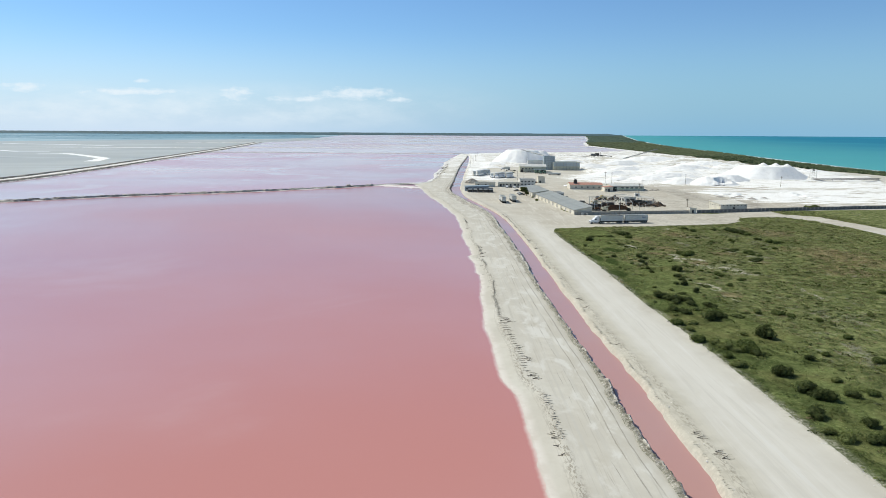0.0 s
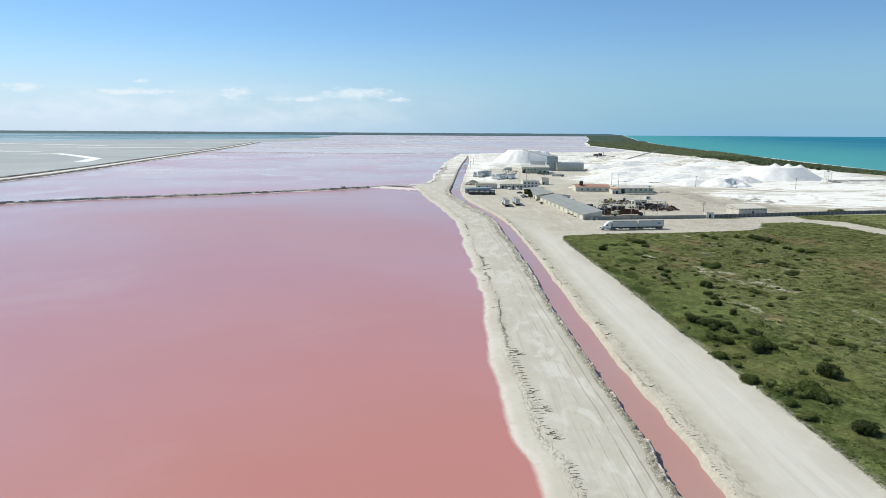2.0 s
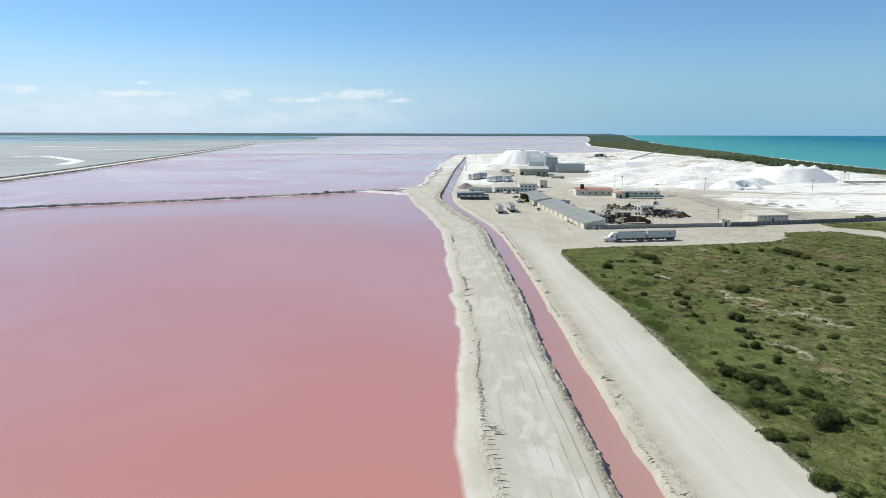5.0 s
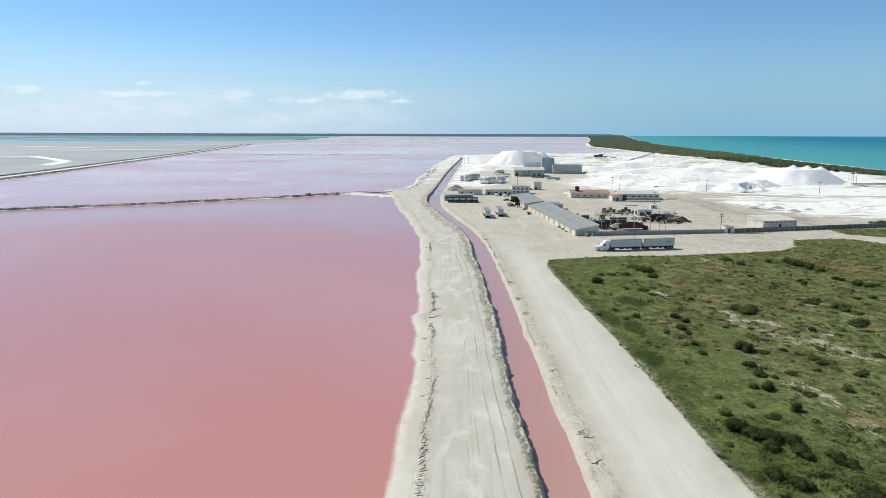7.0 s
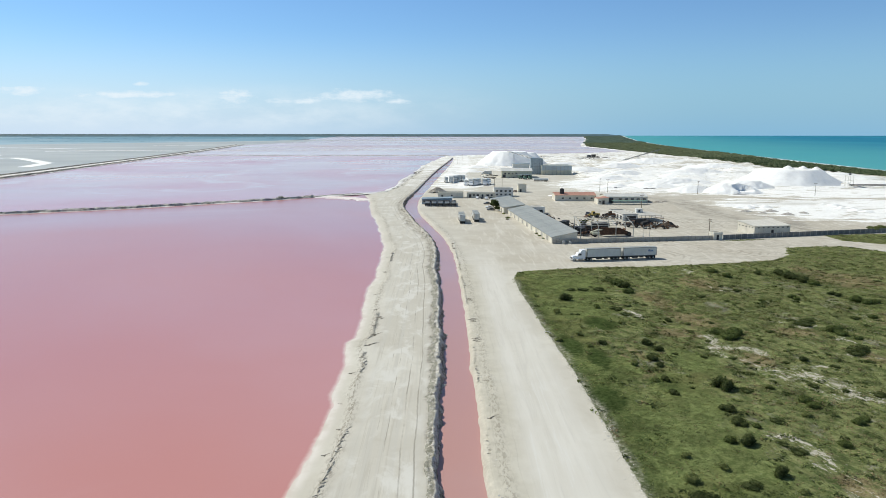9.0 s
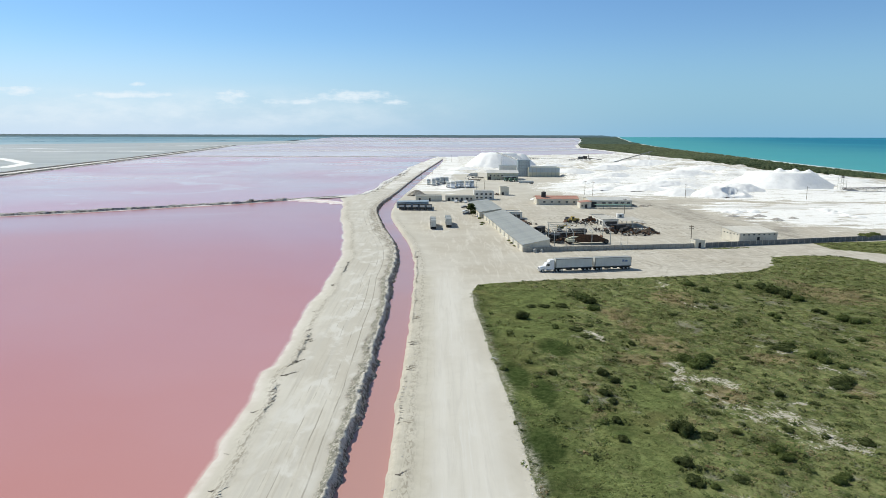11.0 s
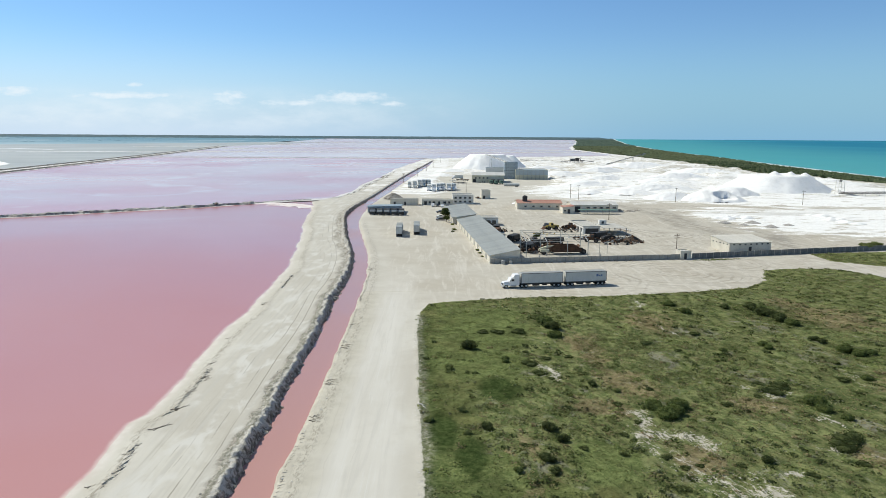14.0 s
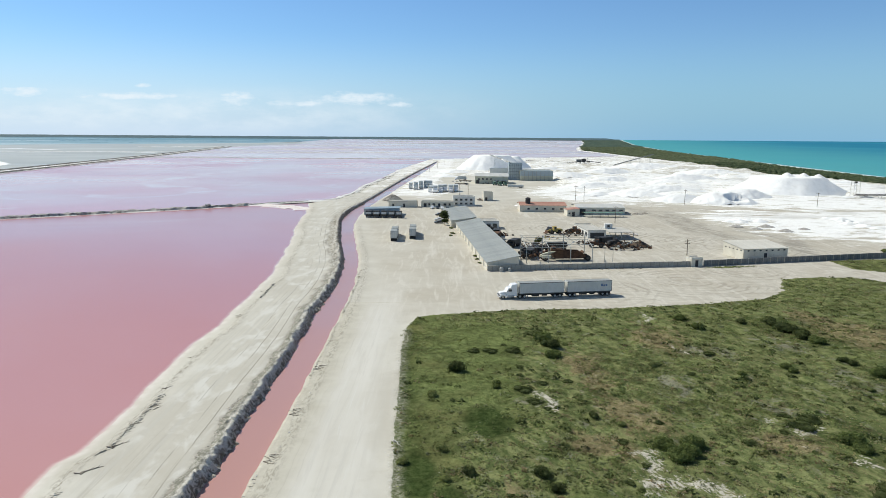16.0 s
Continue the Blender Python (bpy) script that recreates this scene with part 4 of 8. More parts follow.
DARK_PATCHES = (((198, 432), (194, 418), (192, 402)), ((184, 542), (181, 492), (179, 461), (180, 442)), ((168, 560), (176, 520), (172, 470)), ((196, 470), (204, 440), (196, 420)))
A_DARKPATCH = np.zeros(GX.shape)
for pts_ in DARK_PATCHES:
    for (x0_, y0_), (x1_, y1_) in zip(pts_[:-1], pts_[1:]):
        u_ = np.clip(((GX - x0_) * (x1_ - x0_) + (GY - y0_) * (y1_ - y0_)) / ((x1_ - x0_) ** 2 + (y1_ - y0_) ** 2), 0, 1)
        A_DARKPATCH = np.maximum(A_DARKPATCH, np.exp(-((GX - x0_ - u_ * (x1_ - x0_)) / 5.0) ** 2 - ((GY - y0_ - u_ * (y1_ - y0_)) / 9.0) ** 2))
A_FRINGE = np.exp(-((GX - at(ROAD_R, GY) - 0.9 - 0.8 * (lattice(GY, GY * 0 + 5, 6, 711) - 0.5)) / 0.75) ** 2) * (GY < 306)
A_BARE = field_only(bare_at(FX_, FY_) * 0.92)
A_LUSH = field_only(np.maximum(patch_at(MATS, FX_, FY_, 97), 0.5 * patch_at(THICKETS, FX_, FY_, 97)))


def lawn_at(x, y):
    off = x - at(ROAD_R, y)
    verge = np.maximum(0.6 * smooth(off, 16, 6), 0.9 * smooth(off, 30, 12) * smooth(y, 225, 190))
    return np.maximum(patch_at(LAWN, x, y, 397, 0.8), verge)


A_LAWN = field_only(lawn_at(FX_, FY_))
A_BROWN = field_only(patch_at(BROWN, FX_, FY_, 197, 0.9))
A_GREY = field_only(patch_at(GREY, FX_, FY_, 297, 0.9))

A_LUSH = np.maximum(A_LUSH, 0.75 * smooth(GX - at(ROAD_R, GY), 5.5, 1.0) * smooth(fbm(GX, GY, 9, 99, 3), 0.30, 0.5) * (GY < 316) * (GX < 75))
A_LUSH = np.maximum(A_LUSH, 0.55 * smooth(GX - at(ROAD_R, GY), 13, 3) * smooth(GY, 176, 200) * smooth(GY, 272, 245) * smooth(fbm(GX, GY, 7, 399, 3), 0.28, 0.46) * (GX > at(ROAD_R, GY)))
ny_, nx_ = GX.shape
idx = np.arange(ny_ * nx_).reshape(ny_, nx_)
faces_ = np.stack([idx[:-1, :-1], idx[:-1, 1:], idx[1:, 1:], idx[1:, :-1]], -1).reshape(-1, 4)
ground = mesh_ob("ground", np.stack([GX, GY, GZ], -1).reshape(-1, 3), faces_, M_GROUND,
                 {"veg": A_VEG, "salt": A_SALT, "track": np.clip(A_TRACK, 0, 1), "road": A_ROAD, "yard": A_YARD, "spoil": A_SPOIL, "damp": np.clip(A_DAMP, 0, 1) * 0.8, "ridge": A_RIDGE, "bare": A_BARE, "dark_patch": A_DARKPATCH, "fringe": A_FRINGE, "brown": A_BROWN, "grey": A_GREY, "lawn": A_LAWN, "behind_bank": np.clip(at(CANAL_L, GY) - GX - at(BANK_W, GY), -3, 40), "from_shore": np.clip(GX - at(SHORE, GY), -3, 40), "right_of_canal": np.clip(np.where(GY < 330, d3_, -3), -3, 40), "lush": A_LUSH, "crust": np.clip(A_CRUST, 0, 1)}, smooth=True)
tagged(ground, "pale sand and salt flats with a scrub-covered field", "ground", kind="structure")


def sheet_poly(name, pts, z, material, label):
    bm = bmesh.new()
    bm.faces.new([bm.verts.new((x, y, z)) for x, y in pts])
    bmesh.ops.triangulate(bm, faces=bm.faces)
    bmesh.ops.recalc_face_normals(bm, faces=bm.faces)
    if sum(f.normal.z for f in bm.faces) < 0:
        bmesh.ops.reverse_faces(bm, faces=bm.faces)
    ob = part(name, bm, material, None)
    return tagged(ob, label, "water", kind="structure")


def sheet_rows(name, ys, xl, xr, z, material, label, cols=12):
    """A water sheet between two lines, following the far lift."""
    ys = np.asarray(ys, float)
    u = np.linspace(0, 1, cols) ** (2.2 if cols > 20 else 1.0)
    a, b = xl(ys)[:, None], xr(ys)[:, None]
    X = a + (b - a) * u
    Y = np.repeat(ys[:, None], cols, 1)
    Z = z + lift(Y)
    k = np.arange(X.size).reshape(X.shape)
    f = np.stack([k[:-1, :-1], k[:-1, 1:], k[1:, 1:], k[1:, :-1]], -1).reshape(-1, 4)
    ob = mesh_ob(name, np.stack([X, Y, Z], -1).reshape(-1, 3), f, material, smooth=True)
    return tagged(ob, label, "water", kind="structure")


near_edge = [(float(at(SHORE, y)) + 4, float(y)) for y in range(-280, 576, 12)]
sheet_poly("salt_lake", [(-1600, -280)] + near_edge + DYKE_1[::-1] + [(-1600, -300 + 200)], -0.26, M_PINK, "still pink brine lake with a pale salt margin")
fy_ = np.arange(40, 572, 0.6)
fu_ = np.linspace(0, 1, 7)
FX = shore_x(fy_)[:, None] - 0.6 + 1.1 * fu_
FY = np.repeat(fy_[:, None], 7, 1)
fk_ = np.arange(FX.size).reshape(FX.shape)
fringe = mesh_ob("shore_shallows", np.stack([FX, FY, FX * 0 - 0.252], -1).reshape(-1, 3), np.stack([fk_[:-1, :-1], fk_[:-1, 1:], fk_[1:, 1:], fk_[1:, :-1]], -1).reshape(-1, 4), M_PINKEDGE, {"margin": np.repeat(fu_[None, :], len(fy_), 0)})
tagged(fringe, "milky shallow margin of a pink brine lake", "water", kind="structure")
mid_edge = [(float(at(SHORE, y)) + 4, float(y)) for y in range(588, 1424, 12)]
sheet_poly("evaporation_pond", DYKE_1 + mid_edge + DYKE_3[::-1] + [p for p in DYKE_2[::-1] if p[1] < 1390] + [(-372, 395), (-600, 230)][:1], -0.24, M_PINK2, "pale pink evaporation pond streaked with lavender")
sheet_rows("canal_water", np.arange(-290, 1300, 8), lambda y: at(CANAL_L, y) - 3, lambda y: at(CANAL_R, y) + 3, -1.0, M_CANAL, "narrow straight canal of opaque pink brine", 4)
d2x, d2y = np.array([p[0] for p in DYKE_2]), np.array([p[1] for p in DYKE_2])
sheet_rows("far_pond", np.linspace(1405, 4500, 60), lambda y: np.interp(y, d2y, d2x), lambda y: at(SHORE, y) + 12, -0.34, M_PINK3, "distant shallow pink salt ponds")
LAGOON = line([(300, -2600), (1700, -1900), (2300, -1600), (2600, -1300), (2900, -930), (3165, -720), (3600, -645), (4450, -645)])
sheet_rows("mud_flat", np.linspace(300, 3300, 60), lambda y: at(LAGOON, y) - 15, lambda y: np.where(y < 2400, np.interp(y, d2y, d2x), np.interp(y, [2400, 3300], [-640, -480])), -0.30, M_MUD, "grey shallow flats with white salt streaks")
sheet_rows("lagoon", np.linspace(300, 4500, 60), lambda y: y * 0 - 4200, lambda y: at(LAGOON, y), -0.32, M_LAGOON, "turquoise shallow lagoon")
sea = sheet_rows("sea", np.linspace(250, 4895, 120), lambda y: at(BEACH, y) - 8, lambda y: y * 0 + 4300, -0.35, M_SEA, "calm turquoise sea", 90)
sv = np.empty(len(sea.data.vertices) * 3)
sea.data.vertices.foreach_get("co", sv)
sv = sv.reshape(-1, 3)
sea.data.attributes.new("offshore", 'FLOAT', 'POINT').data.foreach_set("value", (sv[:, 0] - at(BEACH, sv[:, 1])).astype(np.float32))


def ribbon(name, pts, top, base, height, material, label, step=3.0, seed=1, rough=0.3):
    """An earth dyke along a line."""
    p = np.array(pts, float)
    seg = np.hypot(*np.diff(p, axis=0).T)
    s = np.concatenate([[0], np.cumsum(seg)])
    t = np.arange(0, s[-1], step)
    cx, cy = np.interp(t, s, p[:, 0]), np.interp(t, s, p[:, 1])
    dx, dy = np.gradient(cx), np.gradient(cy)
    ln = np.hypot(dx, dy)
    nx, ny = -dy / ln, dx / ln
    prof = [(-base, -0.9), (-base * 0.8, -0.3), (-top, height * 0.9), (-top * 0.4, height), (top * 0.4, height), (top, height * 0.9), (base * 0.8, -0.3), (base, -0.9)]
    V = []
    for k, (o, h) in enumerate(prof):
        w = (lattice(t, t * 0 + k * 3.7, 6, seed) - 0.5) * 2
        v = (lattice(t, t * 0 + k * 5.1, 2.5 * step, seed + 9) - 0.5) * 2
        V.append(np.stack([cx + nx * o * (1 + 0.22 * w), cy + ny * o * (1 + 0.22 * w), h + (rough * v if 1 < k < 6 else 0) + lift(cy)], -1))
    V = np.stack(V, 1)
    k = np.arange(V.shape[0] * V.shape[1]).reshape(V.shape[:2])
    f = np.stack([k[:-1, :-1], k[1:, :-1], k[1:, 1:], k[:-1, 1:]], -1).reshape(-1, 4)
    ob = mesh_ob(name, V.reshape(-1, 3), f, material)
    return tagged(ob, label, "dyke", kind="structure")


ribbon("salt_margin_1", [(x, y + 0.5) for x, y in DYKE_1], 2.6, 5.2, -0.14, M_DYKESALT, "white salt crust along a dyke", 2.0, 13, 0.08)
ribbon("salt_margin_2", [(x - 12, y) for x, y in DYKE_2], 17.0, 21.0, -0.08, M_DYKESALT, "white salt crust along a dyke", 4.0, 14, 0.08)
ribbon("dyke_1", DYKE_1[:-2] + [(-60, 570)], 1.7, 3.6, 0.8, M_DYKERUBBLE, "low rubble dyke between two pink ponds", 1.0, 3, 0.5)
ribbon("dyke_1_end", [(-64, 566), (-52, 577), (-40, 586), (-28, 594)], 1.2, 2.8, 0.35, M_DYKERUBBLE, "low worn end of the rubble dyke", 1.0, 33, 0.3)
ribbon("dyke_2", DYKE_2, 1.6, 4.0, 1.35, M_DYKE, "long earth dyke beside grey flats", 4.0, 5, 0.3)
ribbon("dyke_3", [(x - 24, y) for x, y in DYKE_2], 1.2, 3.2, 1.25, M_DYKE, "second pale dyke beside grey flats", 4.0, 6, 0.3)
ribbon("dyke_4", DYKE_3, 1.5, 3.5, 0.7, M_DYKESALT, "low dyke across the far end of a pond", 5.0, 7, 0.25)
for i_, (x0_, y0_, x1_, y1_, h_) in enumerate(((-540, 1790, 440, 1900, 0.8), (-560, 2100, 455, 2120, 0.8), (-590, 2690, 560, 2740, 1.0), (-480, 3150, 680, 3320, 1.4), (-300, 3700, 760, 3640, 1.8), (-900, 2300, -660, 2380, 0.8), (-1000, 1720, -545, 1800, 0.6))):
    ribbon("dyke_%d" % (5 + i_), [(x0_, y0_), ((x0_ + x1_) / 2, (y0_ + y1_) / 2 + 8), (x1_, y1_)], 3.0, 7.0, h_, M_DYKESALT, "far white salt-crusted dyke between ponds", 12.0, 20 + i_, 0.2)
ribbon("dyke_root", [(-112, 529), (-84, 549), (-60, 572), (-42, 585), (-26, 595), (-10, 606)], 2.4, 5.5, 0.12, M_DYKESALT, "low sandy spit where the dyke meets the bank", 2.0, 41, 0.15)
for i_, (pts_, w_) in enumerate((([(-756, 1265), (-720, 1300), (-640, 1210), (-546, 1095), (-507, 975)], 7.0), ([(-1345, 2095), (-1096, 2005), (-926, 1910)], 9.0), ([(-961, 1475), (-880, 1405), (-820, 1420)], 6.0), ([(-900, 1700), (-760, 1760), (-600, 1730)], 6.0))):
    ribbon("salt_streak_%d" % (i_ + 1), pts_, w_, w_ * 1.6, -0.16, M_SALT, "white streak of salt on the grey flats", 6.0, 50 + i_, 0.06)


for i_, (pts_, w_) in enumerate((([(-58, 570), (-46, 571), (-35, 566), (-26, 556), (-20, 545)], 4.2), ([(-49, 561), (-40, 560), (-31, 552)], 1.6))):
    ribbon("salt_shoal_%d" % (i_ + 1), pts_, w_, w_ * 1.7, -0.17, M_SHOAL, "pinkish white salt shoal beside the spit", 1.5, 70 + i_, 0.05)
for i_, (o_, y0_, y1_, w_) in enumerate(((1.2, 602, 830, 1.5), (4.2, 690, 905, 0.9), (1.6, 860, 1180, 2.2))):
    ys_ = np.arange(y0_, y1_, 14.0)
    xs_ = at(SHORE, ys_) + o_ + 2.4 * (lattice(ys_, ys_ * 0, 30, 611 + i_) - 0.5)
    ribbon("salt_bank_%d" % (i_ + 1), list(zip(xs_, ys_)), w_, w_ * 2.0, 0.22, M_DYKESALT, "rough white salt bank along the pond's edge", 1.2, 90 + i_, 0.18)


# ---- dug spoil thrown up along the canal ----
by_ = steps(58, (260, 0.22), (400, 0.34), (640, 0.6), (900, 1.4), (1296, 2.6))
bu_ = np.linspace(0, 1, 30)
BL, BU = np.meshgrid(bank_edge(by_) + 0.5, bu_, indexing='ij')
BY = np.repeat(by_[:, None], len(bu_), 1)
BD = BL + (-0.95 - BL) * BU ** 0.8
BX = canal_x(BY)[0] - BD
rise_ = smooth(BD, BL, BL * 0.3 + 0.55) * (0.28 + 0.05 * BL)
low_ = 1 - 0.75 * smooth(BY, 540, 640)
fall_ = smooth(BD, np.clip(0.1 + 0.36 * at(BANK_W, BY), 0.5, 1.4), -0.6)
rug_ = np.abs(fbm(BX, BY, 1.9, 401, 3) - 0.5) * 2.2 + 0.8 * (lattice(BX, BY, 0.7, 405) - 0.4) + 0.22 * (lattice(BX, BY, 0.3, 406) - 0.5)
env_ = smooth(BU, 0.0, 0.12) * smooth(BU, 1.0, 0.8)
rug_ = rug_ * (0.45 + 0.55 * smooth(BU, 0.15, 0.6))
BZ = 0.10 + low_ * rise_ * (0.55 + 0.9 * fbm(BX, BY, 3.4, 409, 2)) * (1 - fall_) - 1.5 * fall_ + 0.72 * env_ * low_ * (rug_ - 0.25) - 0.25 * smooth(BU, 0.06, 0.0)
kk_ = np.arange(BX.size).reshape(BX.shape)
ff_ = np.stack([kk_[:-1, :-1], kk_[:-1, 1:], kk_[1:, 1:], kk_[1:, :-1]], -1).reshape(-1, 4)
tagged(mesh_ob("spoil_bank", np.stack([BX + 0.12 * (lattice(BX, BY, 0.35, 411) - 0.5) + smooth(BU, 0.55, 0.95) * (0.9 * (lattice(BY, BY * 0 + 3, 1.5, 413) - 0.5)), BY, BZ], -1).reshape(-1, 3), ff_, M_BANK, {"across": np.maximum(BU, 0.36 * smooth(BY, 310, 370)), "dug": BU + 0.08 + 0.3 * smooth(BY, 230, 150) + 0.35 * smooth(BY, 330, 410) - 0.5 * smooth(BY, 540, 640)}, smooth=True), "rough bank of dug grey spoil beside the canal", "bank", kind="structure")


def rungs(name, ys, xc, long, wide, tall, material, label, seed, turn=0.12, lean=0.0):
    """Short broken ridges of crust lying across a line of the plan."""
    r = np.random.RandomState(seed)
    n, m = len(ys), 6
    u = np.linspace(-0.5, 0.5, m)
    a = r.normal(0.0, turn, (n, 1)) + lean * smooth(ys, 160, 185)[:, None]
    ln = long * r.uniform(0.45, 1.3, (n, 1))
    jx = r.uniform(-0.25, 0.25, (n, 1)) * long
    X = xc[:, None] + jx + u * ln * np.cos(a)
    Y = ys[:, None] + u * ln * np.sin(a) + r.normal(0, 0.07, (n, m))
    Z = ground_height(X, Y)
    w = wide * r.uniform(0.6, 1.5, (n, m)) * (1 - 1.7 * np.abs(u))
    h = tall * r.uniform(0.5, 1.4, (n, m)) * (1 - 1.6 * np.abs(u))
    V = np.stack([np.stack([X, Y - w, Z - 0.05], -1), np.stack([X, Y - w * 0.4, Z + h], -1), np.stack([X, Y + w * 1.6, Z - 0.05], -1)], 2)
    k = np.arange(n * m * 3).reshape(n, m, 3)
    f = np.concatenate([np.stack([k[:, :-1, i], k[:, 1:, i], k[:, 1:, i + 1], k[:, :-1, i + 1]], -1).reshape(-1, 4) for i in (0, 1)])
    return tagged(mesh_ob(name, V.reshape(-1, 3), f, material), label, "crust ridges", kind="stuff")


ry_ = np.random.RandomState(9)
y_ = np.cumsum(ry_.uniform(0.35, 0.85, 440)) + 86
y_ = y_[lattice(y_, y_ * 0, 11, 421) > 0.45 + 0.12 * smooth(y_, 160, 175)]
y_ = y_[(y_ < 117) | (y_ > 161)]
rungs("beach_crust", y_, shore_x(y_) + 4.1 + 1.0 * smooth(y_, 160, 120), 1.2, 0.085, 0.11, M_CRUSTEARTH, "broken ridges of dried crust along the beach", 11, 0.3, 0.9)
y_ = np.cumsum(ry_.uniform(0.4, 1.0, 420)) + 78
y_ = y_[lattice(y_, y_ * 0, 9, 431) > 0.38]
rungs("bank_crust", y_, canal_x(y_)[1] + 1.0, 0.7, 0.08, 0.06, M_CRUSTEARTH, "broken ridges of crust along the canal edge", 13)
# longer ribs, coloured dark for the shade along broken crust
y_ = np.cumsum(ry_.uniform(0.9, 1.8, 45)) + 118.5
y_ = y_[y_ < 160]
rungs("driftwood_ribs", y_, shore_x(y_) + 5.6 - 0.6 * smooth(y_, 130, 158), 1.9, 0.05, 0.10, M_CRACKSHADE, "thin dark ribs standing in for shaded crust cracks across the beach", 17, 0.16)

# ---- vehicles ----


def wheel_part(name, parent, x, y, r, w, out=1, rim=None):
    """A wheel on an axle along y: tyre with a stepped rim. out: the side that faces outward."""
    bm = bmesh.new()
    q = Matrix.Translation((x, y, r)) @ Matrix.Rotation(radians(90), 4, 'X')
    bmesh.ops.create_cone(bm, cap_ends=True, segments=16, radius1=r, radius2=r, depth=w, matrix=q)
    bmesh.ops.bevel(bm, geom=[e for e in bm.edges if len(e.link_faces) == 2 and e.calc_face_angle(0) > 1.0], offset=0.06 * r, segments=1, affect='EDGES')
    wh = part(name, bm, M_TYRE, parent)
    bm = bmesh.new()
    q2 = Matrix.Translation((x, y + out * (w / 2 + 0.004), r)) @ Matrix.Rotation(radians(90), 4, 'X')
    bmesh.ops.create_cone(bm, cap_ends=True, segments=12, radius1=r * 0.58, radius2=r * 0.58, depth=0.04, matrix=q2)
    q3 = Matrix.Translation((x, y + out * (w / 2 + 0.03), r)) @ Matrix.Rotation(radians(90), 4, 'X')
    bmesh.ops.create_cone(bm, cap_ends=True, segments=8, radius1=r * 0.25, radius2=r * 0.2, depth=0.08, matrix=q3)
    part("rim", bm, rim or M_RIM, wh, "grey steel rim" if rim is None else "greasy dark rim")
    return wh


def trailer(m, length, label, group="", mark=False, skin=None, dolly=False, wheels_at=None, posts=True):
    """A dry-van trailer, front at x = 0, near side at y = 0."""
    t = thing("semi_trailer", m, label, "trailer", group)
    part("cargo_box", boxed(0, length, 0, 2.55, 1.22, 4.08, bevel=0.04), skin or M_BOX, t)
    part("roof_panel", boxed(0.03, length - 0.03, 0.03, 2.52, 4.083, 4.11, bevel=0.01), M_ROOF, t, "dusty grey trailer roof")
    part("side_box", boxed(3.4, 5.4, 0.1, 0.5, 0.45, 1.1, bevel=0.04), M_CHASSIS, t)
    part("spare_rack", boxed(6.2, 7.6, 0.15, 0.6, 0.5, 1.1, bevel=0.05), M_CHASSIS, t)
    part("mudflap", boxed(length - 0.5, length - 0.46, 0.05, 2.5, 0.15, 1.15), M_TYRE, t)
    bm = bmesh.new()
    for yy in (-0.02, 2.52):
        box(bm, -0.01, length + 0.01, yy, yy + 0.05, 1.16, 1.36)
        box(bm, -0.01, length + 0.01, yy, yy + 0.05, 3.96, 4.10)
    for xx in (-0.02, length - 0.10):
        for yy in (-0.025, 2.49):
            box(bm, xx, xx + 0.12, yy, yy + 0.085, 1.2, 4.1)
    part("edge_rail", bm, M_TRIM, t, "grey aluminium edge rails")
    if posts:
        n = int(length / 1.22)
        me = bpy.data.meshes.new("side_post")
        bm = boxed(-0.02, 0.02, -0.012, 0.006, 1.37, 3.95)
        bm.to_mesh(me)
        bm.free()
        me.materials.append(skin or M_BOX)
        for k in range(1, n):
            piece("side_post", me, t, pose(length * k / n, 0, 0))
            piece("side_post", me, t, pose(length * k / n, 2.556, 0))
    for yy in (0.06, 1.30):
        d = part("rear_door", boxed(length + 0.003, length + 0.05, yy, yy + 1.19, 1.38, 3.94, bevel=0.01), skin or M_BOX, t)
        bm = bmesh.new()
        for q in (0.3, 0.85):
            tube(bm, (length + 0.075, yy + q, 1.4), (length + 0.075, yy + q, 3.9), 0.025, n=6)
        part("lock_rod", bm, M_STEEL, d)
    bm = bmesh.new()
    box(bm, 0.4, length - 0.2, 0.45, 0.75, 0.78, 1.2)
    for k in range(5):
        box(bm, 0.8 + k * (length - 1.6) / 4, 0.95 + k * (length - 1.6) / 4, 0.1, 2.45, 0.98, 1.2)
    box(bm, 0.4, length - 0.2, 1.80, 2.10, 0.78, 1.2)
    box(bm, length - 0.15, length - 0.02, 0.2, 2.35, 0.45, 0.6)
    for yy in (0.75, 1.7):
        box(bm, length - 0.15, length - 0.05, yy, yy + 0.1, 0.6, 1.2)
    part("chassis", bm, M_CHASSIS, t)
    for yy in (0.55, 1.95):
        bm = bmesh.new()
        box(bm, 2.3, 2.45, yy - 0.06, yy + 0.06, 0.05, 1.15)
        box(bm, 2.2, 2.55, yy - 0.15, yy + 0.15, 0.0, 0.06)
        part("landing_leg", bm, M_STEEL, t)
    for x in (wheels_at or (length - 2.6, length - 1.3)):
        part("axle", tube(bmesh.new(), (x, 0.2, 0.5), (x, 2.35, 0.5), 0.09), M_CHASSIS, t)
        wheel_part("wheel", t, x, 0.30, 0.5, 0.55, -1)
        wheel_part("wheel", t, x, 2.25, 0.5, 0.55, 1)
    if mark:
        bm = bmesh.new()
        z0 = 2.75
        box(bm, length - 3.1, length - 2.5, -0.03, -0.014, z0 - 0.15, z0 + 0.55)
        box(bm, length - 2.4, length - 1.9, -0.03, -0.014, z0 - 0.15, z0 + 0.30)
        box(bm, length - 1.8, length - 1.3, -0.03, -0.014, z0 - 0.15, z0 + 0.38)
        part("side_mark", bm, M_BLUEMARK, t, "worn dark blue mark")
    return t


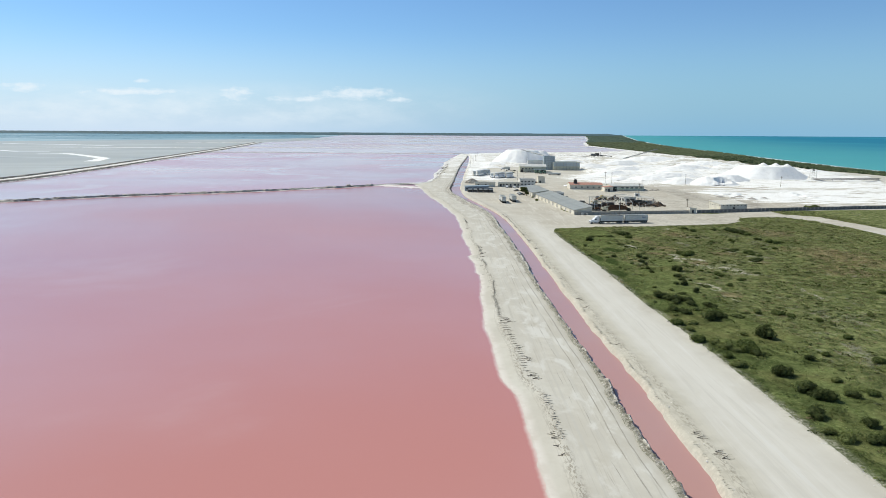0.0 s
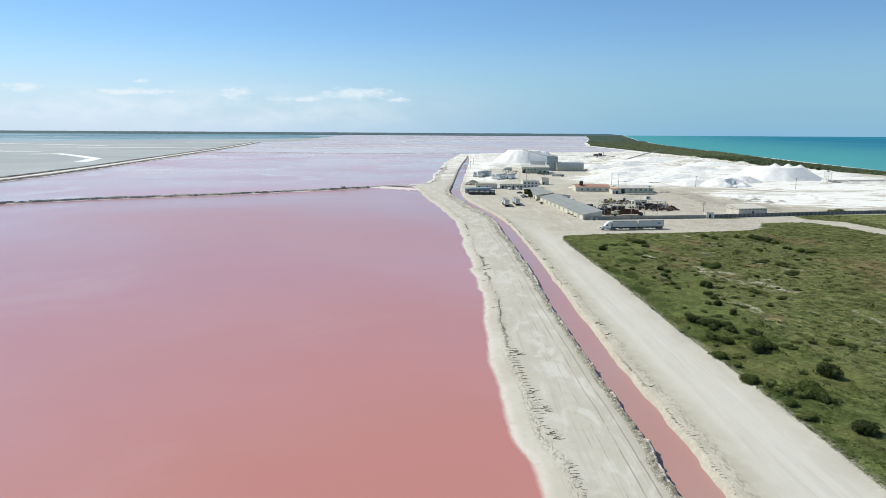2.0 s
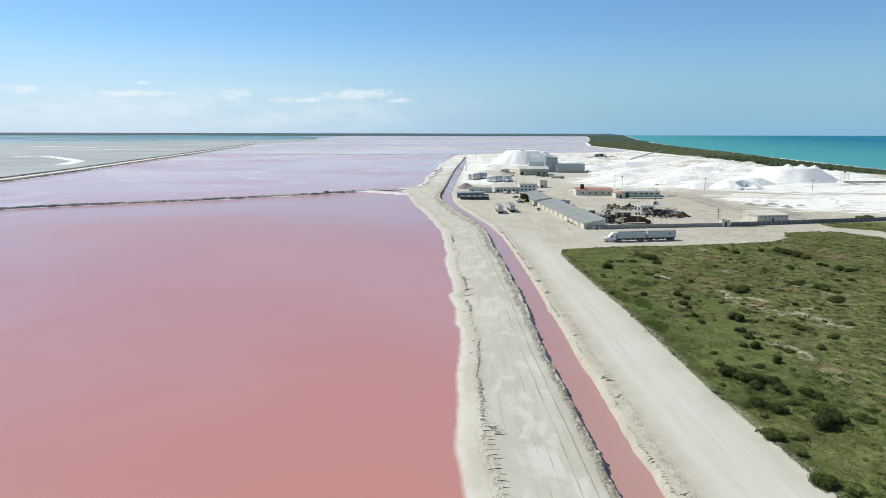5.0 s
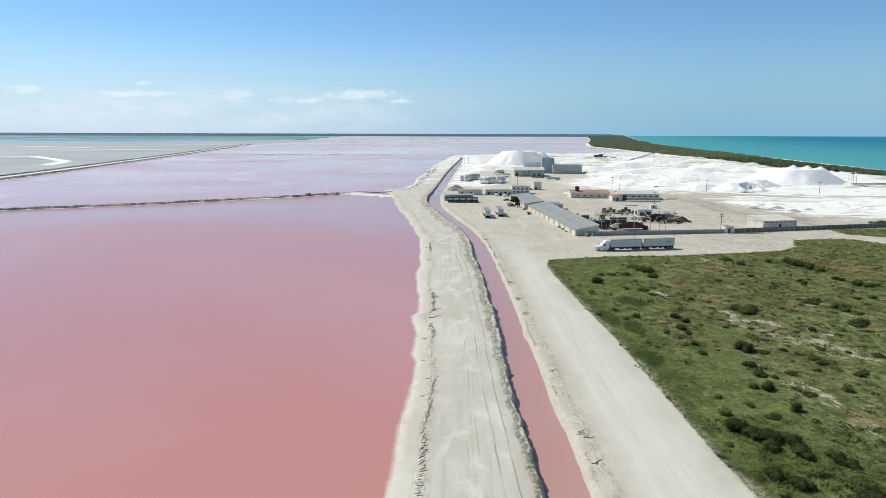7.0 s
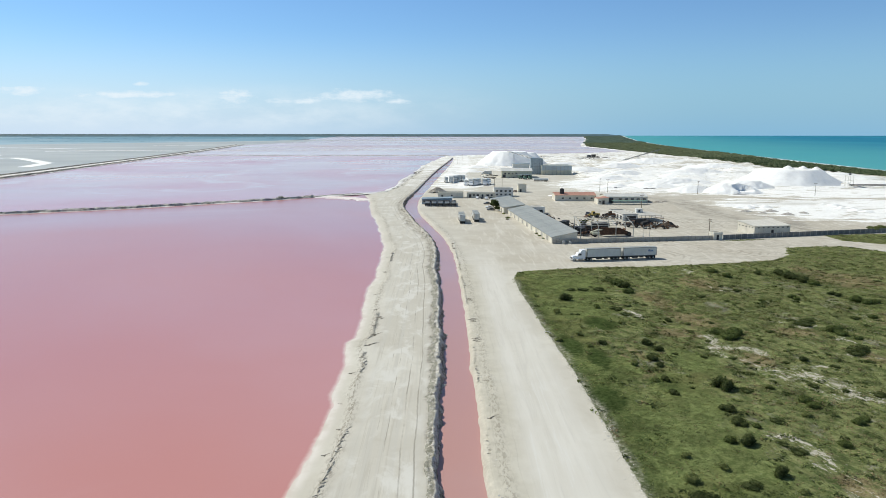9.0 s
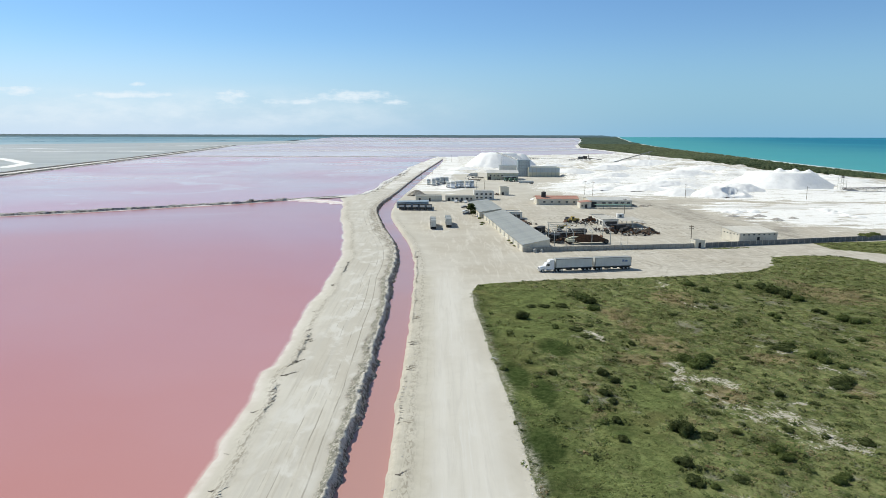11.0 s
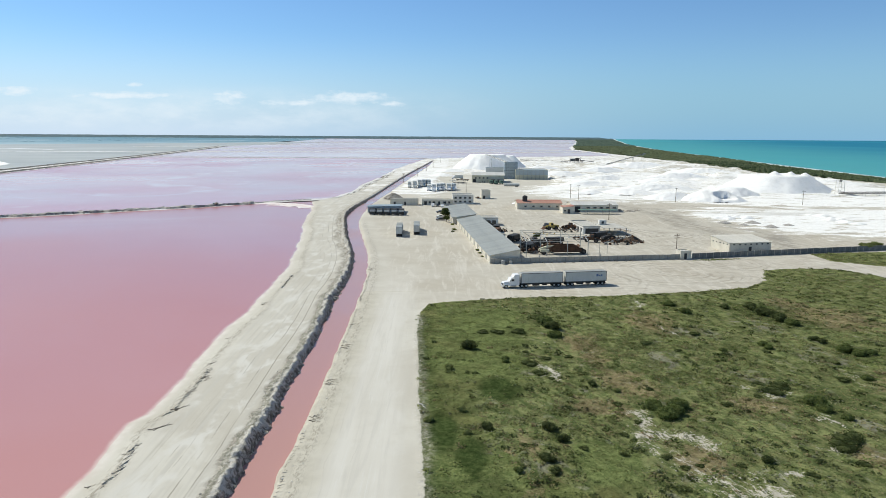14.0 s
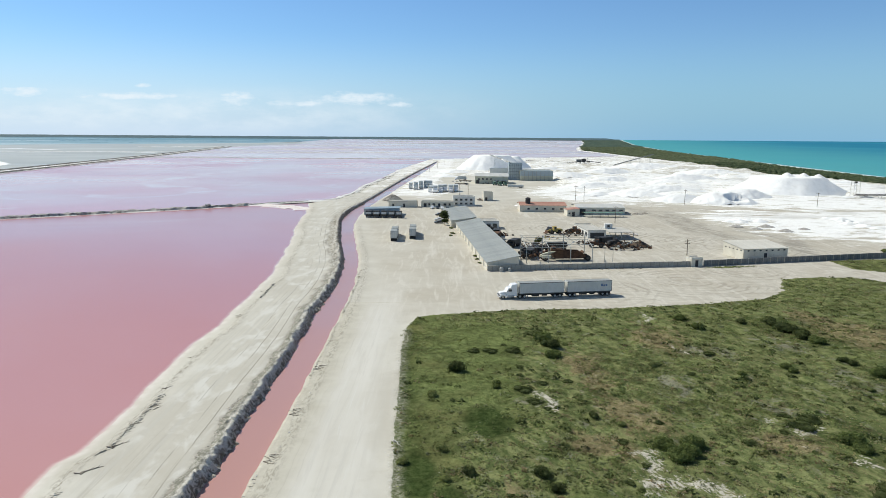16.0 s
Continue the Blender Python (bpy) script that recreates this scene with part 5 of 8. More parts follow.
def tractor(m, label, group="", paint=None, sleeper=True):
    """A conventional tractor, bumper at x = 0, near side at y = 0."""
    paint = paint or M_CAB
    t = thing("tractor_unit", m, label, "truck", group)
    part("hood", prism([(0.15, 0.75), (0.15, 1.45), (0.45, 1.68), (2.0, 1.92), (2.0, 0.75)], 0.42, 2.08), paint, t)
    for yy in (0.0, 1.95):
        part("fender", prism([(0.1, 0.6), (0.15, 1.05), (0.5, 1.28), (1.4, 1.28), (1.85, 1.0), (1.9, 0.6), (1.6, 0.6), (1.5, 0.95), (0.6, 0.95), (0.45, 0.6)], yy + 0.02, yy + 0.5), paint, t)
        part("headlight", boxed(0.06, 0.2, yy + 0.12, yy + 0.45, 0.9, 1.12, bevel=0.03), M_GLASS, t)
    part("bumper", boxed(-0.05, 0.3, 0.05, 2.45, 0.38, 0.74, bevel=0.05), M_RIM, t, "bright steel bumper")
    part("grille", boxed(0.10, 0.18, 0.75, 1.75, 0.78, 1.42, bevel=0.01), M_TRIM, t)
    cab = part("cab", prism([(1.9, 0.7), (1.9, 1.95), (2.35, 2.75), (2.6, 2.85), (3.6, 2.95), (3.6, 0.7)], 0.1, 2.4), paint, t)
    wsx = bmesh.new()
    box(wsx, 2.04, 2.07, 0.25, 1.22, 2.0, 2.62, m=Matrix.Translation((0.05, 0, -0.0)) @ Matrix.Translation((2.1, 0, 2.0)) @ Matrix.Rotation(radians(28), 4, 'Y') @ Matrix.Translation((-2.1, 0, -2.0)))
    box(wsx, 2.04, 2.07, 1.28, 2.25, 2.0, 2.62, m=Matrix.Translation((0.05, 0, -0.0)) @ Matrix.Translation((2.1, 0, 2.0)) @ Matrix.Rotation(radians(28), 4, 'Y') @ Matrix.Translation((-2.1, 0, -2.0)))
    part("windshield", wsx, M_GLASS, cab)
    for yy in (0.085, 2.385):
        part("side_window", boxed(2.45, 3.3, yy, yy + 0.03, 1.95, 2.55, bevel=0.01), M_GLASS, cab)
    if sleeper:
        part("sleeper", prism([(3.62, 0.7), (3.62, 2.95), (3.0, 3.05), (3.45, 3.72), (4.75, 3.85), (4.75, 0.7)], 0.12, 2.38), paint, t)
    for yy in (0.1, 2.3):
        bm = tube(bmesh.new(), (4.88, yy, 0.8), (4.88, yy, 3.6), 0.08, n=8)
        part("exhaust_stack", bm, M_STEEL, t)
        bm = boxed(2.1, 2.2, yy - (0.25 if yy < 1 else -0.15), yy - (0.15 if yy < 1 else -0.25), 1.9, 2.45, bevel=0.02)
        tube(bm, (2.3, yy, 2.2), (2.15, yy - 0.2 if yy < 1 else yy + 0.2, 2.2), 0.02, n=6)
        part("mirror", bm, M_TRIM, t)
        part("fuel_tank", tube(bmesh.new(), (2.3, yy + (0.22 if yy < 1 else -0.12), 0.72), (3.9, yy + (0.22 if yy < 1 else -0.12), 0.72), 0.32, n=12), M_RIM, t)
    part("frame", boxed(1.0, 7.2, 0.8, 1.7, 0.62, 0.95, bevel=0.02), M_CHASSIS, t)
    part("fifth_wheel", boxed(5.4, 6.7, 0.7, 1.8, 0.95, 1.12, bevel=0.04), M_CHASSIS, t)
    for x, w in ((1.0, 0.3), (5.5, 0.55), (6.75, 0.55)):
        part("axle", tube(bmesh.new(), (x, 0.2, 0.5), (x, 2.3, 0.5), 0.08), M_CHASSIS, t)
        wheel_part("wheel", t, x, 0.32, 0.5, w, -1)
        wheel_part("wheel", t, x, 2.18, 0.5, w, 1)
    return t


RIG = pose(73.4, 333.6, 0.03, 0, 0, 10.1)
tractor(RIG, "white long-nosed tractor unit parked on pale sand")
trailer(RIG @ pose(5.3, -0.03, 0), 12.2, "long white dry-van trailer coupled behind the tractor", wheels_at=(9.7, 11.0))
trailer(RIG @ pose(18.4, -0.03, 0), 12.3, "long white dry-van trailer with a small blue mark", mark=True, wheels_at=(9.8, 11.1))
dolly = thing("converter_dolly", RIG @ pose(16.6, 0, 0), "black two-axle converter dolly between coupled trailers", "dolly")
bm = boxed(1.6, 4.4, 0.75, 1.75, 0.65, 1.05, bevel=0.03)
tube(bm, (1.7, 1.25, 0.8), (-0.1, 1.25, 0.75), 0.07)
part("drawbar_frame", bm, M_CHASSIS, dolly)
for x in (2.5, 3.8):
    wheel_part("wheel", dolly, x, 0.32, 0.5, 0.55, -1)
    wheel_part("wheel", dolly, x, 2.22, 0.5, 0.55, 1)

# two trailers left standing on the yard
for x, y, a in ((37.5, 430.2, 91.5), (44.7, 436.6, 91.5)):
    trailer(pose(x, y + 7.2, 0.0, 0, 0, a + 180), 7.2, "short white box trailer parked on the sand yard", "parked trailers", wheels_at=(5.2, 6.3))
    trailer(pose(x - 0.2, y + 15.6, 0.0, 0, 0, a + 180), 7.2, "short white box trailer coupled ahead of another", "parked trailers", wheels_at=(5.2, 6.3))
    tractor(pose(x - 0.35, y + 21.0, 0.0, 0, 0, a + 180), "white tractor unit parked facing away from the road", "parked tractors")


def cabover(m, label, paint, group):
    """A short forward-control lorry facing -x, with an open load bed."""
    t = thing("lorry", m, label, "truck", group)
    cab = part("cab", prism([(0.0, 0.55), (0.0, 1.35), (0.22, 2.55), (0.4, 2.7), (1.7, 2.75), (1.7, 0.55)], 0.0, 2.4), paint, t)
    part("windshield", boxed(-0.04, 0.0, 0.15, 2.25, 1.45, 2.35, m=Matrix.Translation((0, 0, 1.35)) @ Matrix.Rotation(radians(10.4), 4, 'Y') @ Matrix.Translation((0, 0, -1.35))), M_ROOFLIGHT, cab, "pale opaque windshield")
    for yy in (-0.01, 2.38):
        part("side_window", boxed(0.5, 1.4, yy, yy + 0.03, 1.5, 2.3), M_GLASS, cab)
    part("bumper", boxed(-0.12, 0.15, 0.05, 2.35, 0.35, 0.62, bevel=0.04), M_TRIM, t)
    part("chassis", boxed(0.3, 8.2, 0.75, 1.65, 0.55, 0.9), M_CHASSIS, t)
    part("load_bed", boxed(2.0, 8.3, 0.0, 2.4, 0.95, 1.25, bevel=0.02), M_TRIM, t)
    for x, w in ((0.9, 0.3), (6.2, 0.5), (7.4, 0.5)):
        wheel_part("wheel", t, x, 0.28, 0.48, w, -1)
        wheel_part("wheel", t, x, 2.12, 0.48, w, 1)
    return t


def box_lorry(m, label, group, height=3.6, length=8.0, paint=None):
    """A tractor-nosed box lorry facing -x."""
    t = thing("box_lorry", m, label, "truck", group)
    cab = part("cab", prism([(0.0, 0.6), (0.0, 1.4), (1.1, 1.6), (1.5, 2.5), (2.9, 2.6), (2.9, 0.6)], 0.05, 2.35), paint or M_CAB, t)
    part("windshield", boxed(1.2, 1.24, 0.25, 2.15, 1.65, 2.4, m=Matrix.Translation((1.2, 0, 1.65)) @ Matrix.Rotation(radians(22), 4, 'Y') @ Matrix.Translation((-1.2, 0, -1.65))), M_GLASS, cab)
    for yy in (0.03, 2.34):
        part("side_window", boxed(1.65, 2.5, yy, yy + 0.03, 1.6, 2.3), M_GLASS, cab)
    part("bumper", boxed(-0.08, 0.15, 0.1, 2.3, 0.4, 0.62, bevel=0.03), M_RIM, t)
    part("cargo_box", boxed(3.05, 3.05 + length, 0.0, 2.45, 1.0, height, bevel=0.04), M_BOX, t)
    part("chassis", boxed(0.3, 3.0 + length, 0.75, 1.7, 0.6, 0.98), M_CHASSIS, t)
    for x, w in ((0.8, 0.3), (1.0 + length, 0.5), (2.2 + length, 0.5)):
        wheel_part("wheel", t, x, 0.28, 0.5, w, -1)
        wheel_part("wheel", t, x, 2.15, 0.5, w, 1)
    return t


LORRY_A = [(34.1, 699.9), (38.4, 694.5), (42.4, 706.4), (45.9, 712.7), (49.8, 713.0)]
LORRY_B = [(50.2, 668.3), (54.1, 663.5), (58.3, 668.9), (61.8, 674.4), (65.9, 669.5), (70.0, 675.0)]
first = cabover(pose(21.8, 508.4, 0.0, 0, 0, 92) @ Matrix.Scale(1.28, 4), "dark lorry with a pale load bed beside the depot shed", M_CHASSIS, "lorries at the depot")
for k in range(1, 5):
    copy_thing(first, pose(21.8 + 3.9 * k, 508.2 - 0.15 * k, 0.0, 0, 0, 92 + (k % 3) - 1))
BIG = Matrix.Scale(1.18, 4)
lorry_b = box_lorry(pose(LORRY_A[0][0], LORRY_A[0][1], 0.0, 0, 0, 94) @ BIG, "tall white box lorry with a dusty cab parked in a row", "parked lorries", 4.0, 6.0, paint=M_BOX)
lorry_c = box_lorry(pose(LORRY_B[0][0], LORRY_B[0][1], 0.0, 0, 0, 92) @ BIG, "white box lorry with a white cab parked in a row", "parked lorries", 3.7, 6.0)
for k, (x, y) in enumerate(LORRY_A[1:]):
    copy_thing(lorry_b, pose(x, y, 0.0, 0, 0, 91 + (k * 3) % 5) @ BIG)
for k, (x, y) in enumerate(LORRY_B[1:]):
    copy_thing(lorry_c, pose(x, y, 0.0, 0, 0, 90 + (k * 2) % 5) @ BIG)


def car(m, label, paint, pickup=False, group=""):
    t = thing("pickup_truck" if pickup else "car", m, label, "car", group)
    if pickup:
        prof = [(0, 0.35), (0, 0.85), (0.3, 1.0), (1.4, 1.08), (1.9, 1.7), (3.0, 1.75), (3.3, 1.1), (5.1, 1.08), (5.15, 0.35)]
    else:
        prof = [(0, 0.3), (0, 0.72), (0.3, 0.85), (1.2, 0.95), (1.9, 1.42), (3.1, 1.45), (3.9, 1.0), (4.3, 0.92), (4.35, 0.3)]
    bm = prism(prof, 0.0, 1.75)
    bmesh.ops.bevel(bm, geom=[e for e in bm.edges], offset=0.05, segments=1, affect='EDGES')
    body = part("body", bm, paint, t)
    for yy in (-0.012, 1.742):
        part("side_window", boxed(1.75, 2.95, yy, yy + 0.02, 1.05, 1.38), M_GLASS, body)
    part("windshield", boxed(1.35, 1.4, 0.15, 1.6, 1.02, 1.5, m=Matrix.Translation((1.35, 0, 1.02)) @ Matrix.Rotation(radians(45), 4, 'Y') @ Matrix.Translation((-1.35, 0, -1.02))), M_GLASS, body)
    L = 5.15 if pickup else 4.35
    for x in (0.85, L - 0.95):
        wheel_part("wheel", t, x, 0.12, 0.33, 0.22, -1)
        wheel_part("wheel", t, x, 1.63, 0.33, 0.22, 1)
    for yy in (0.15, 1.35):
        part("headlight", boxed(-0.02, 0.03, yy, yy + 0.25, 0.6, 0.75), M_RIM, body)
    return t


M_DARKPAINT = surface("dark_car_paint", (0.03, 0.035, 0.045), (0.05, 0.055, 0.06), 5, 1, 0.3)
car(pose(54.6, 519.5, 0.0, 0, 0, 12), "dark saloon car parked by the white offices", M_DARKPAINT)
car(pose(54.4, 498.0, 0.0, 0, 0, 8), "white saloon car parked by the trees", M_CAB)
car(pose(54.4, 486.5, 0.0, 0, 0, 5), "dark hatchback parked by the trees", M_DARKPAINT)
car(pose(74.8, 464.5, 0.0, 0, 0, 14), "white pickup truck parked behind the long shed", M_CAB, True)

# ---- buildings ----


def window_part(parent, x, y, z, w, h, face, glass=None):
    """A window set on a wall face: 's' (towards -y), 'w' (towards -x), 'e' or 'n'; frame, sill and pane."""
    bm, pn, sl = bmesh.new(), bmesh.new(), bmesh.new()
    f, o = 0.09, 0.035
    if face in "sn":
        s = -1 if face == 's' else 1
        ya, yb = y, y + s * o
        for a in ((x, x + w, z, z + f), (x, x + w, z + h - f, z + h), (x, x + f, z, z + h), (x + w - f, x + w, z, z + h)):
            box(bm, a[0], a[1], min(ya, yb), max(ya, yb), a[2], a[3])
        box(pn, x + f, x + w - f, min(ya, y + s * 0.015), max(ya, y + s * 0.015), z + f, z + h - f)
        box(sl, x - 0.06, x + w + 0.06, min(ya, y + s * 0.1), max(ya, y + s * 0.1), z - 0.07, z)
    else:
        s = -1 if face == 'w' else 1
        xa, xb = x, x + s * o
        for a in ((y, y + w, z, z + f), (y, y + w, z + h - f, z + h), (y, y + f, z, z + h), (y + w - f, y + w, z, z + h)):
            box(bm, min(xa, xb), max(xa, xb), a[0], a[1], a[2], a[3])
        box(pn, min(xa, x + s * 0.015), max(xa, x + s * 0.015), y + f, y + w - f, z + f, z + h - f)
        box(sl, min(xa, x + s * 0.1), max(xa, x + s * 0.1), y - 0.06, y + w + 0.06, z - 0.07, z)
    win = part("window", bm, M_CREAM, parent)
    part("pane", pn, glass or M_GLASS, win)
    part("sill", sl, M_CONCRETE, win)
    return win


def opening(parent, x0, x1, y0, y1, z0, z1, name="door", material=None):
    return part(name, boxed(x0, x1, y0, y1, z0, z1, bevel=0.01), material or M_DARK, parent)


def building(name, m, w, d, h, wall, roof, label, kind="flat", rise=0.8, over=0.3, panel=0.0, category="building", trim=None):
    """Walls round a w by d plan (near-left corner at the origin) with a flat, gable or single-pitch roof."""
    b = thing(name, m, label, category)
    t = 0.25
    if kind == "gable":
        top = [(0, h), (w / 2, h + rise), (w, h)]
    elif kind == "mono":
        top = [(0, h), (w, h + rise)]
    else:
        top = [(0, h), (w, h)]
    for y0 in (0, d - t):
        part("wall", prism([(0, -0.3)] + top + [(w, -0.3)], y0, y0 + t), wall, b)
    part("wall", boxed(0, t, t, d - t, -0.3, top[0][1]), wall, b)
    part("wall", boxed(w - t, w, t, d - t, -0.3, top[-1][1]), wall, b)
    k = 0.14
    if kind == "flat":
        part("roof", boxed(-0.05, w + 0.05, -0.05, d + 0.05, h + 0.003, h + k), roof, b)
        bm = bmesh.new()
        box(bm, -0.06, w + 0.06, -0.06, 0.14, h + k + 0.003, h + k + 0.35)
        box(bm, -0.06, w + 0.06, d - 0.14, d + 0.06, h + k + 0.003, h + k + 0.35)
        box(bm, -0.06, 0.14, 0.14, d - 0.14, h + k + 0.003, h + k + 0.35)
        box(bm, w - 0.14, w + 0.06, 0.14, d - 0.14, h + k + 0.003, h + k + 0.35)
        part("parapet", bm, trim or wall, b)
    else:
        segs = list(zip(top[:-1], top[1:]))
        for i, ((xa, za), (xb, zb)) in enumerate(segs):
            sl = (zb - za) / (xb - xa)
            xa2 = xa - over if i == 0 else xa
            xb2 = xb + over if i == len(segs) - 1 else xb
            za2, zb2 = za + sl * (xa2 - xa), zb + sl * (xb2 - xb)
            if panel:
                n = max(1, int(d / panel))
                ww = (d + 2 * over) / n
                me = None
                for q in range(n):
                    if me is None:
                        bm = bmesh.new()
                        w0 = ww + 0.02
                        ys = [w0 * i / 12 for i in range(13)]
                        hs = [0.016 if i % 2 else 0.0 for i in range(13)]
                        rows = [[bm.verts.new((xx, yy, zz + 0.09 + hh)) for yy, hh in zip(ys, hs)] for xx, zz in ((xa2, za2), (xb2, zb2))]
                        low = [[bm.verts.new((xx, yy, zz + 0.01)) for yy in (0, w0)] for xx, zz in ((xa2, za2), (xb2, zb2))]
                        for i in range(12):
                            bm.faces.new((rows[0][i], rows[1][i], rows[1][i + 1], rows[0][i + 1]))
                        bm.faces.new([low[0][0], low[0][1], low[1][1], low[1][0]])
                        bm.faces.new([low[0][0], low[0][1]] + rows[0][::-1])
                        bm.faces.new([low[1][0], low[1][1]] + rows[1][::-1])
                        bm.faces.new((low[0][0], rows[0][0], rows[1][0], low[1][0]))
                        bm.faces.new((low[0][1], rows[0][-1], rows[1][-1], low[1][1]))
                        bmesh.ops.recalc_face_normals(bm, faces=bm.faces)
                        me = bpy.data.meshes.new("roof_sheet")
                        bm.to_mesh(me)
                        bm.free()
                        me.materials.append(roof)
                    piece("roof_sheet", me, b, pose(0, -over + ww * q, 0.012 * (q % 2)))
            else:
                part("roof", prism([(xa2, za2 + 0.01), (xb2, zb2 + 0.01), (xb2, zb2 + 0.12), (xa2, za2 + 0.12)], -over, d + over), roof, b)
    return b


def building_x(name, x, y, turn, w, d, *args, **kw):
    """The same with the ridge along the front: w across the front, d deep; local y runs from the front's right end to its left."""
    m = pose(x, y, 0, 0, 0, turn) @ pose(w, 0, 0, 0, 0, 90)
    return building(name, m, d, w, *args, **kw)


# long shed beside the yard
SHED = pose(72.6, 372.2, 0, 0, 0, 4.7)
shed = building("long_shed", SHED, 10.2, 99, 2.5, M_CREAM, M_ROOF, "long cream shed with a grey single-pitch metal roof", "mono", 2.0, 0.35, 3.0)
for k in range(9):
    opening(shed, -0.05, 0.02, 6 + k * 10.2, 9.4 + k * 10.2, 0.0, 1.9, "shutter", M_CONCRETE)
opening(shed, 1.2, 2.6, -0.06, 0.02, 0.2, 1.5, "vent", M_TRIM)
shed2 = building("rear_shed", pose(62.4, 472.5, 0, 0, 0, 4.0), 11.5, 52, 3.2, M_CREAM, M_ROOF, "cream shed with a grey single-pitch metal roof behind trees", "mono", 1.6, 0.35, 3.0)
for k in range(4):
    window_part(shed2, 0, 6 + k * 11, 1.1, 2.2, 1.1, 'w')

hut = building("workshop_annex", pose(74.6, 468.5, 0, 0, 0, 3), 9.5, 8, 3.3, M_WHITE, M_SLAB, "white flat-roofed annex beside the long shed")
for k in range(3):
    opening(hut, 1.0 + k * 2.8, 2.9 + k * 2.8, -0.05, 0.03, 0.4, 2.4, "window", M_GLASS)

office = building("office_block", pose(64.6, 570.5, 0, 0, 0, 2), 13.0, 9, 5.4, M_WHITE, M_SLAB, "white two-storey flat-roofed office block")
for k in range(4):
    window_part(office, 1.0 + k * 3.0, 0, 3.2, 1.6, 1.3, 's')
    window_part(office, 1.0 + k * 3.0, 0, 0.9, 1.6, 1.2, 's')
low = building("low_office", pose(45.5, 562.6, 0, 0, 0, -1), 19.0, 6, 3.0, M_CREAM, M_SLAB, "low cream office with a row of dark openings")
for k, xx in enumerate((1.4, 4.2, 6.6, 10.0, 13.2, 16.2)):
    opening(low, xx, xx + (1.2 if k % 2 else 1.7), -0.05, 0.03, 0.1 if k % 3 == 0 else 1.0, 2.3, "door" if k % 3 == 0 else "window")
cube = building("pump_house", pose(85.0, 606.0, 0, 0, 0, 4), 6.0, 6.0, 5.4, M_CREAM, M_ROOFLIGHT, "cream tall pump house with a pale roof")
opening(cube, 1.0, 2.4, -0.05, 0.03, 0.0, 2.2)
hall = building("store_block", pose(26.2, 561.0, 0, 0, 0, -1), 17.0, 7, 3.3, M_CREAM, M_SLAB, "low cream store block beside the canal")
for xx in (2.2, 8.6):
    opening(hall, xx, xx + 1.1, -0.05, 0.03, 0.0, 2.1)
depot = building("depot_shed", pose(16.6, 520.0, 0, 0, 0, -1), 18.5, 9.5, 3.3, M_CLAD, M_BLUE, "blue-grey metal depot shed with a blue sheet roof", "mono", 0.5, 0.3, 1.5)
for k in range(6):
    window_part(depot, 0.8 + k * 2.9, 0, 1.5, 1.9, 1.1, 's')

red = building_x("canteen", 101.6, 541.2, -1, 26.0, 15, 3.6, M_CREAM, M_RED, "cream building under a faded red roof", "gable", 1.3, 0.3, 3.0)
for k in range(5):
    window_part(red, 0, 2.0 + k * 4.6, 1.2, 1.5, 1.1, 'w')
tank = thing("roof_tank", pose(106.5, 545.5, 3.9), "black water tank on the red roof", "tank")
bm = bmesh.new()
bmesh.ops.create_cone(bm, cap_ends=True, segments=16, radius1=1.45, radius2=1.45, depth=3.0, matrix=Matrix.Translation((0, 0, 1.9)))
bmesh.ops.create_cone(bm, cap_ends=True, segments=16, radius1=1.45, radius2=0.4, depth=0.5, matrix=Matrix.Translation((0, 0, 3.65)))
part("tank_body", bm, M_DARK, tank)
part("stand", boxed(-1.3, 1.3, -1.3, 1.3, 0.0, 0.4, bevel=0.02), M_CONCRETE, tank)
annex = building("red_roof_hut", pose(124.5, 520.5, 0, 0, 0, 2), 6.5, 9, 3.4, M_CREAM, M_RED, "small cream hut with a red-brown roof", "mono", 0.6, 0.25, 3.0)
opening(annex, 2.6, 4.0, -0.05, 0.03, 0.0, 2.3)
opening(annex, 0.6, 1.6, -0.05, 0.03, 1.1, 2.0, "window", M_GLASS)
works = building_x("works_hall", 131.2, 528.5, 1, 26.0, 16, 3.9, M_CREAM, M_ROOFLIGHT, "long cream works hall with a pale sheet roof", "gable", 1.2, 0.3, 2.0)
opening(works, -0.05, 0.03, 21.4, 25.2, 0.0, 3.1)
for k in range(5):
    window_part(works, 0, 1.0 + k * 3.7, 1.9, 2.2, 1.0, 'w')
canopy = thing("lean_to", pose(133.0, 517.0, 0, 0, 0, 1), "long green-grey lean-to in front of the works hall", "canopy")
part("roof", prism([(0, 2.2), (21, 2.2), (21, 2.32), (0, 2.32)], 0, 5), M_GREEN, canopy)
for k in range(6):
    part("post", boxed(0.2 + k * 4.1, 0.35 + k * 4.1, 0.1, 0.25, -0.2, 2.2), M_STEEL, canopy)

mid = building("flat_roof_workshop", pose(118.9, 441.9, 0, 0, 0, 4), 7.6, 22, 2.9, M_WHITE, M_SLAB, "white flat-roofed workshop with a row of dark windows", trim=M_SLAB)
for k in range(4):
    opening(mid, -0.05, 0.03, 1.4 + k * 5.1, 4.2 + k * 5.1, 0.5, 2.3, "window", M_DARK)
# dark panel paints the canopy's shade onto the white front
opening(mid, 1.0, 6.9, -0.05, 0.03, 0.0, 2.35, "bay")
shade = thing("shade_roof", pose(126.7, 441.0, 0, 0, 0, 4), "grey flat shade roof on thin posts beside the workshop", "canopy")
part("roof", boxed(0, 10.5, -3.0, 13.0, 3.0, 3.16, bevel=0.02), M_SLAB, shade)
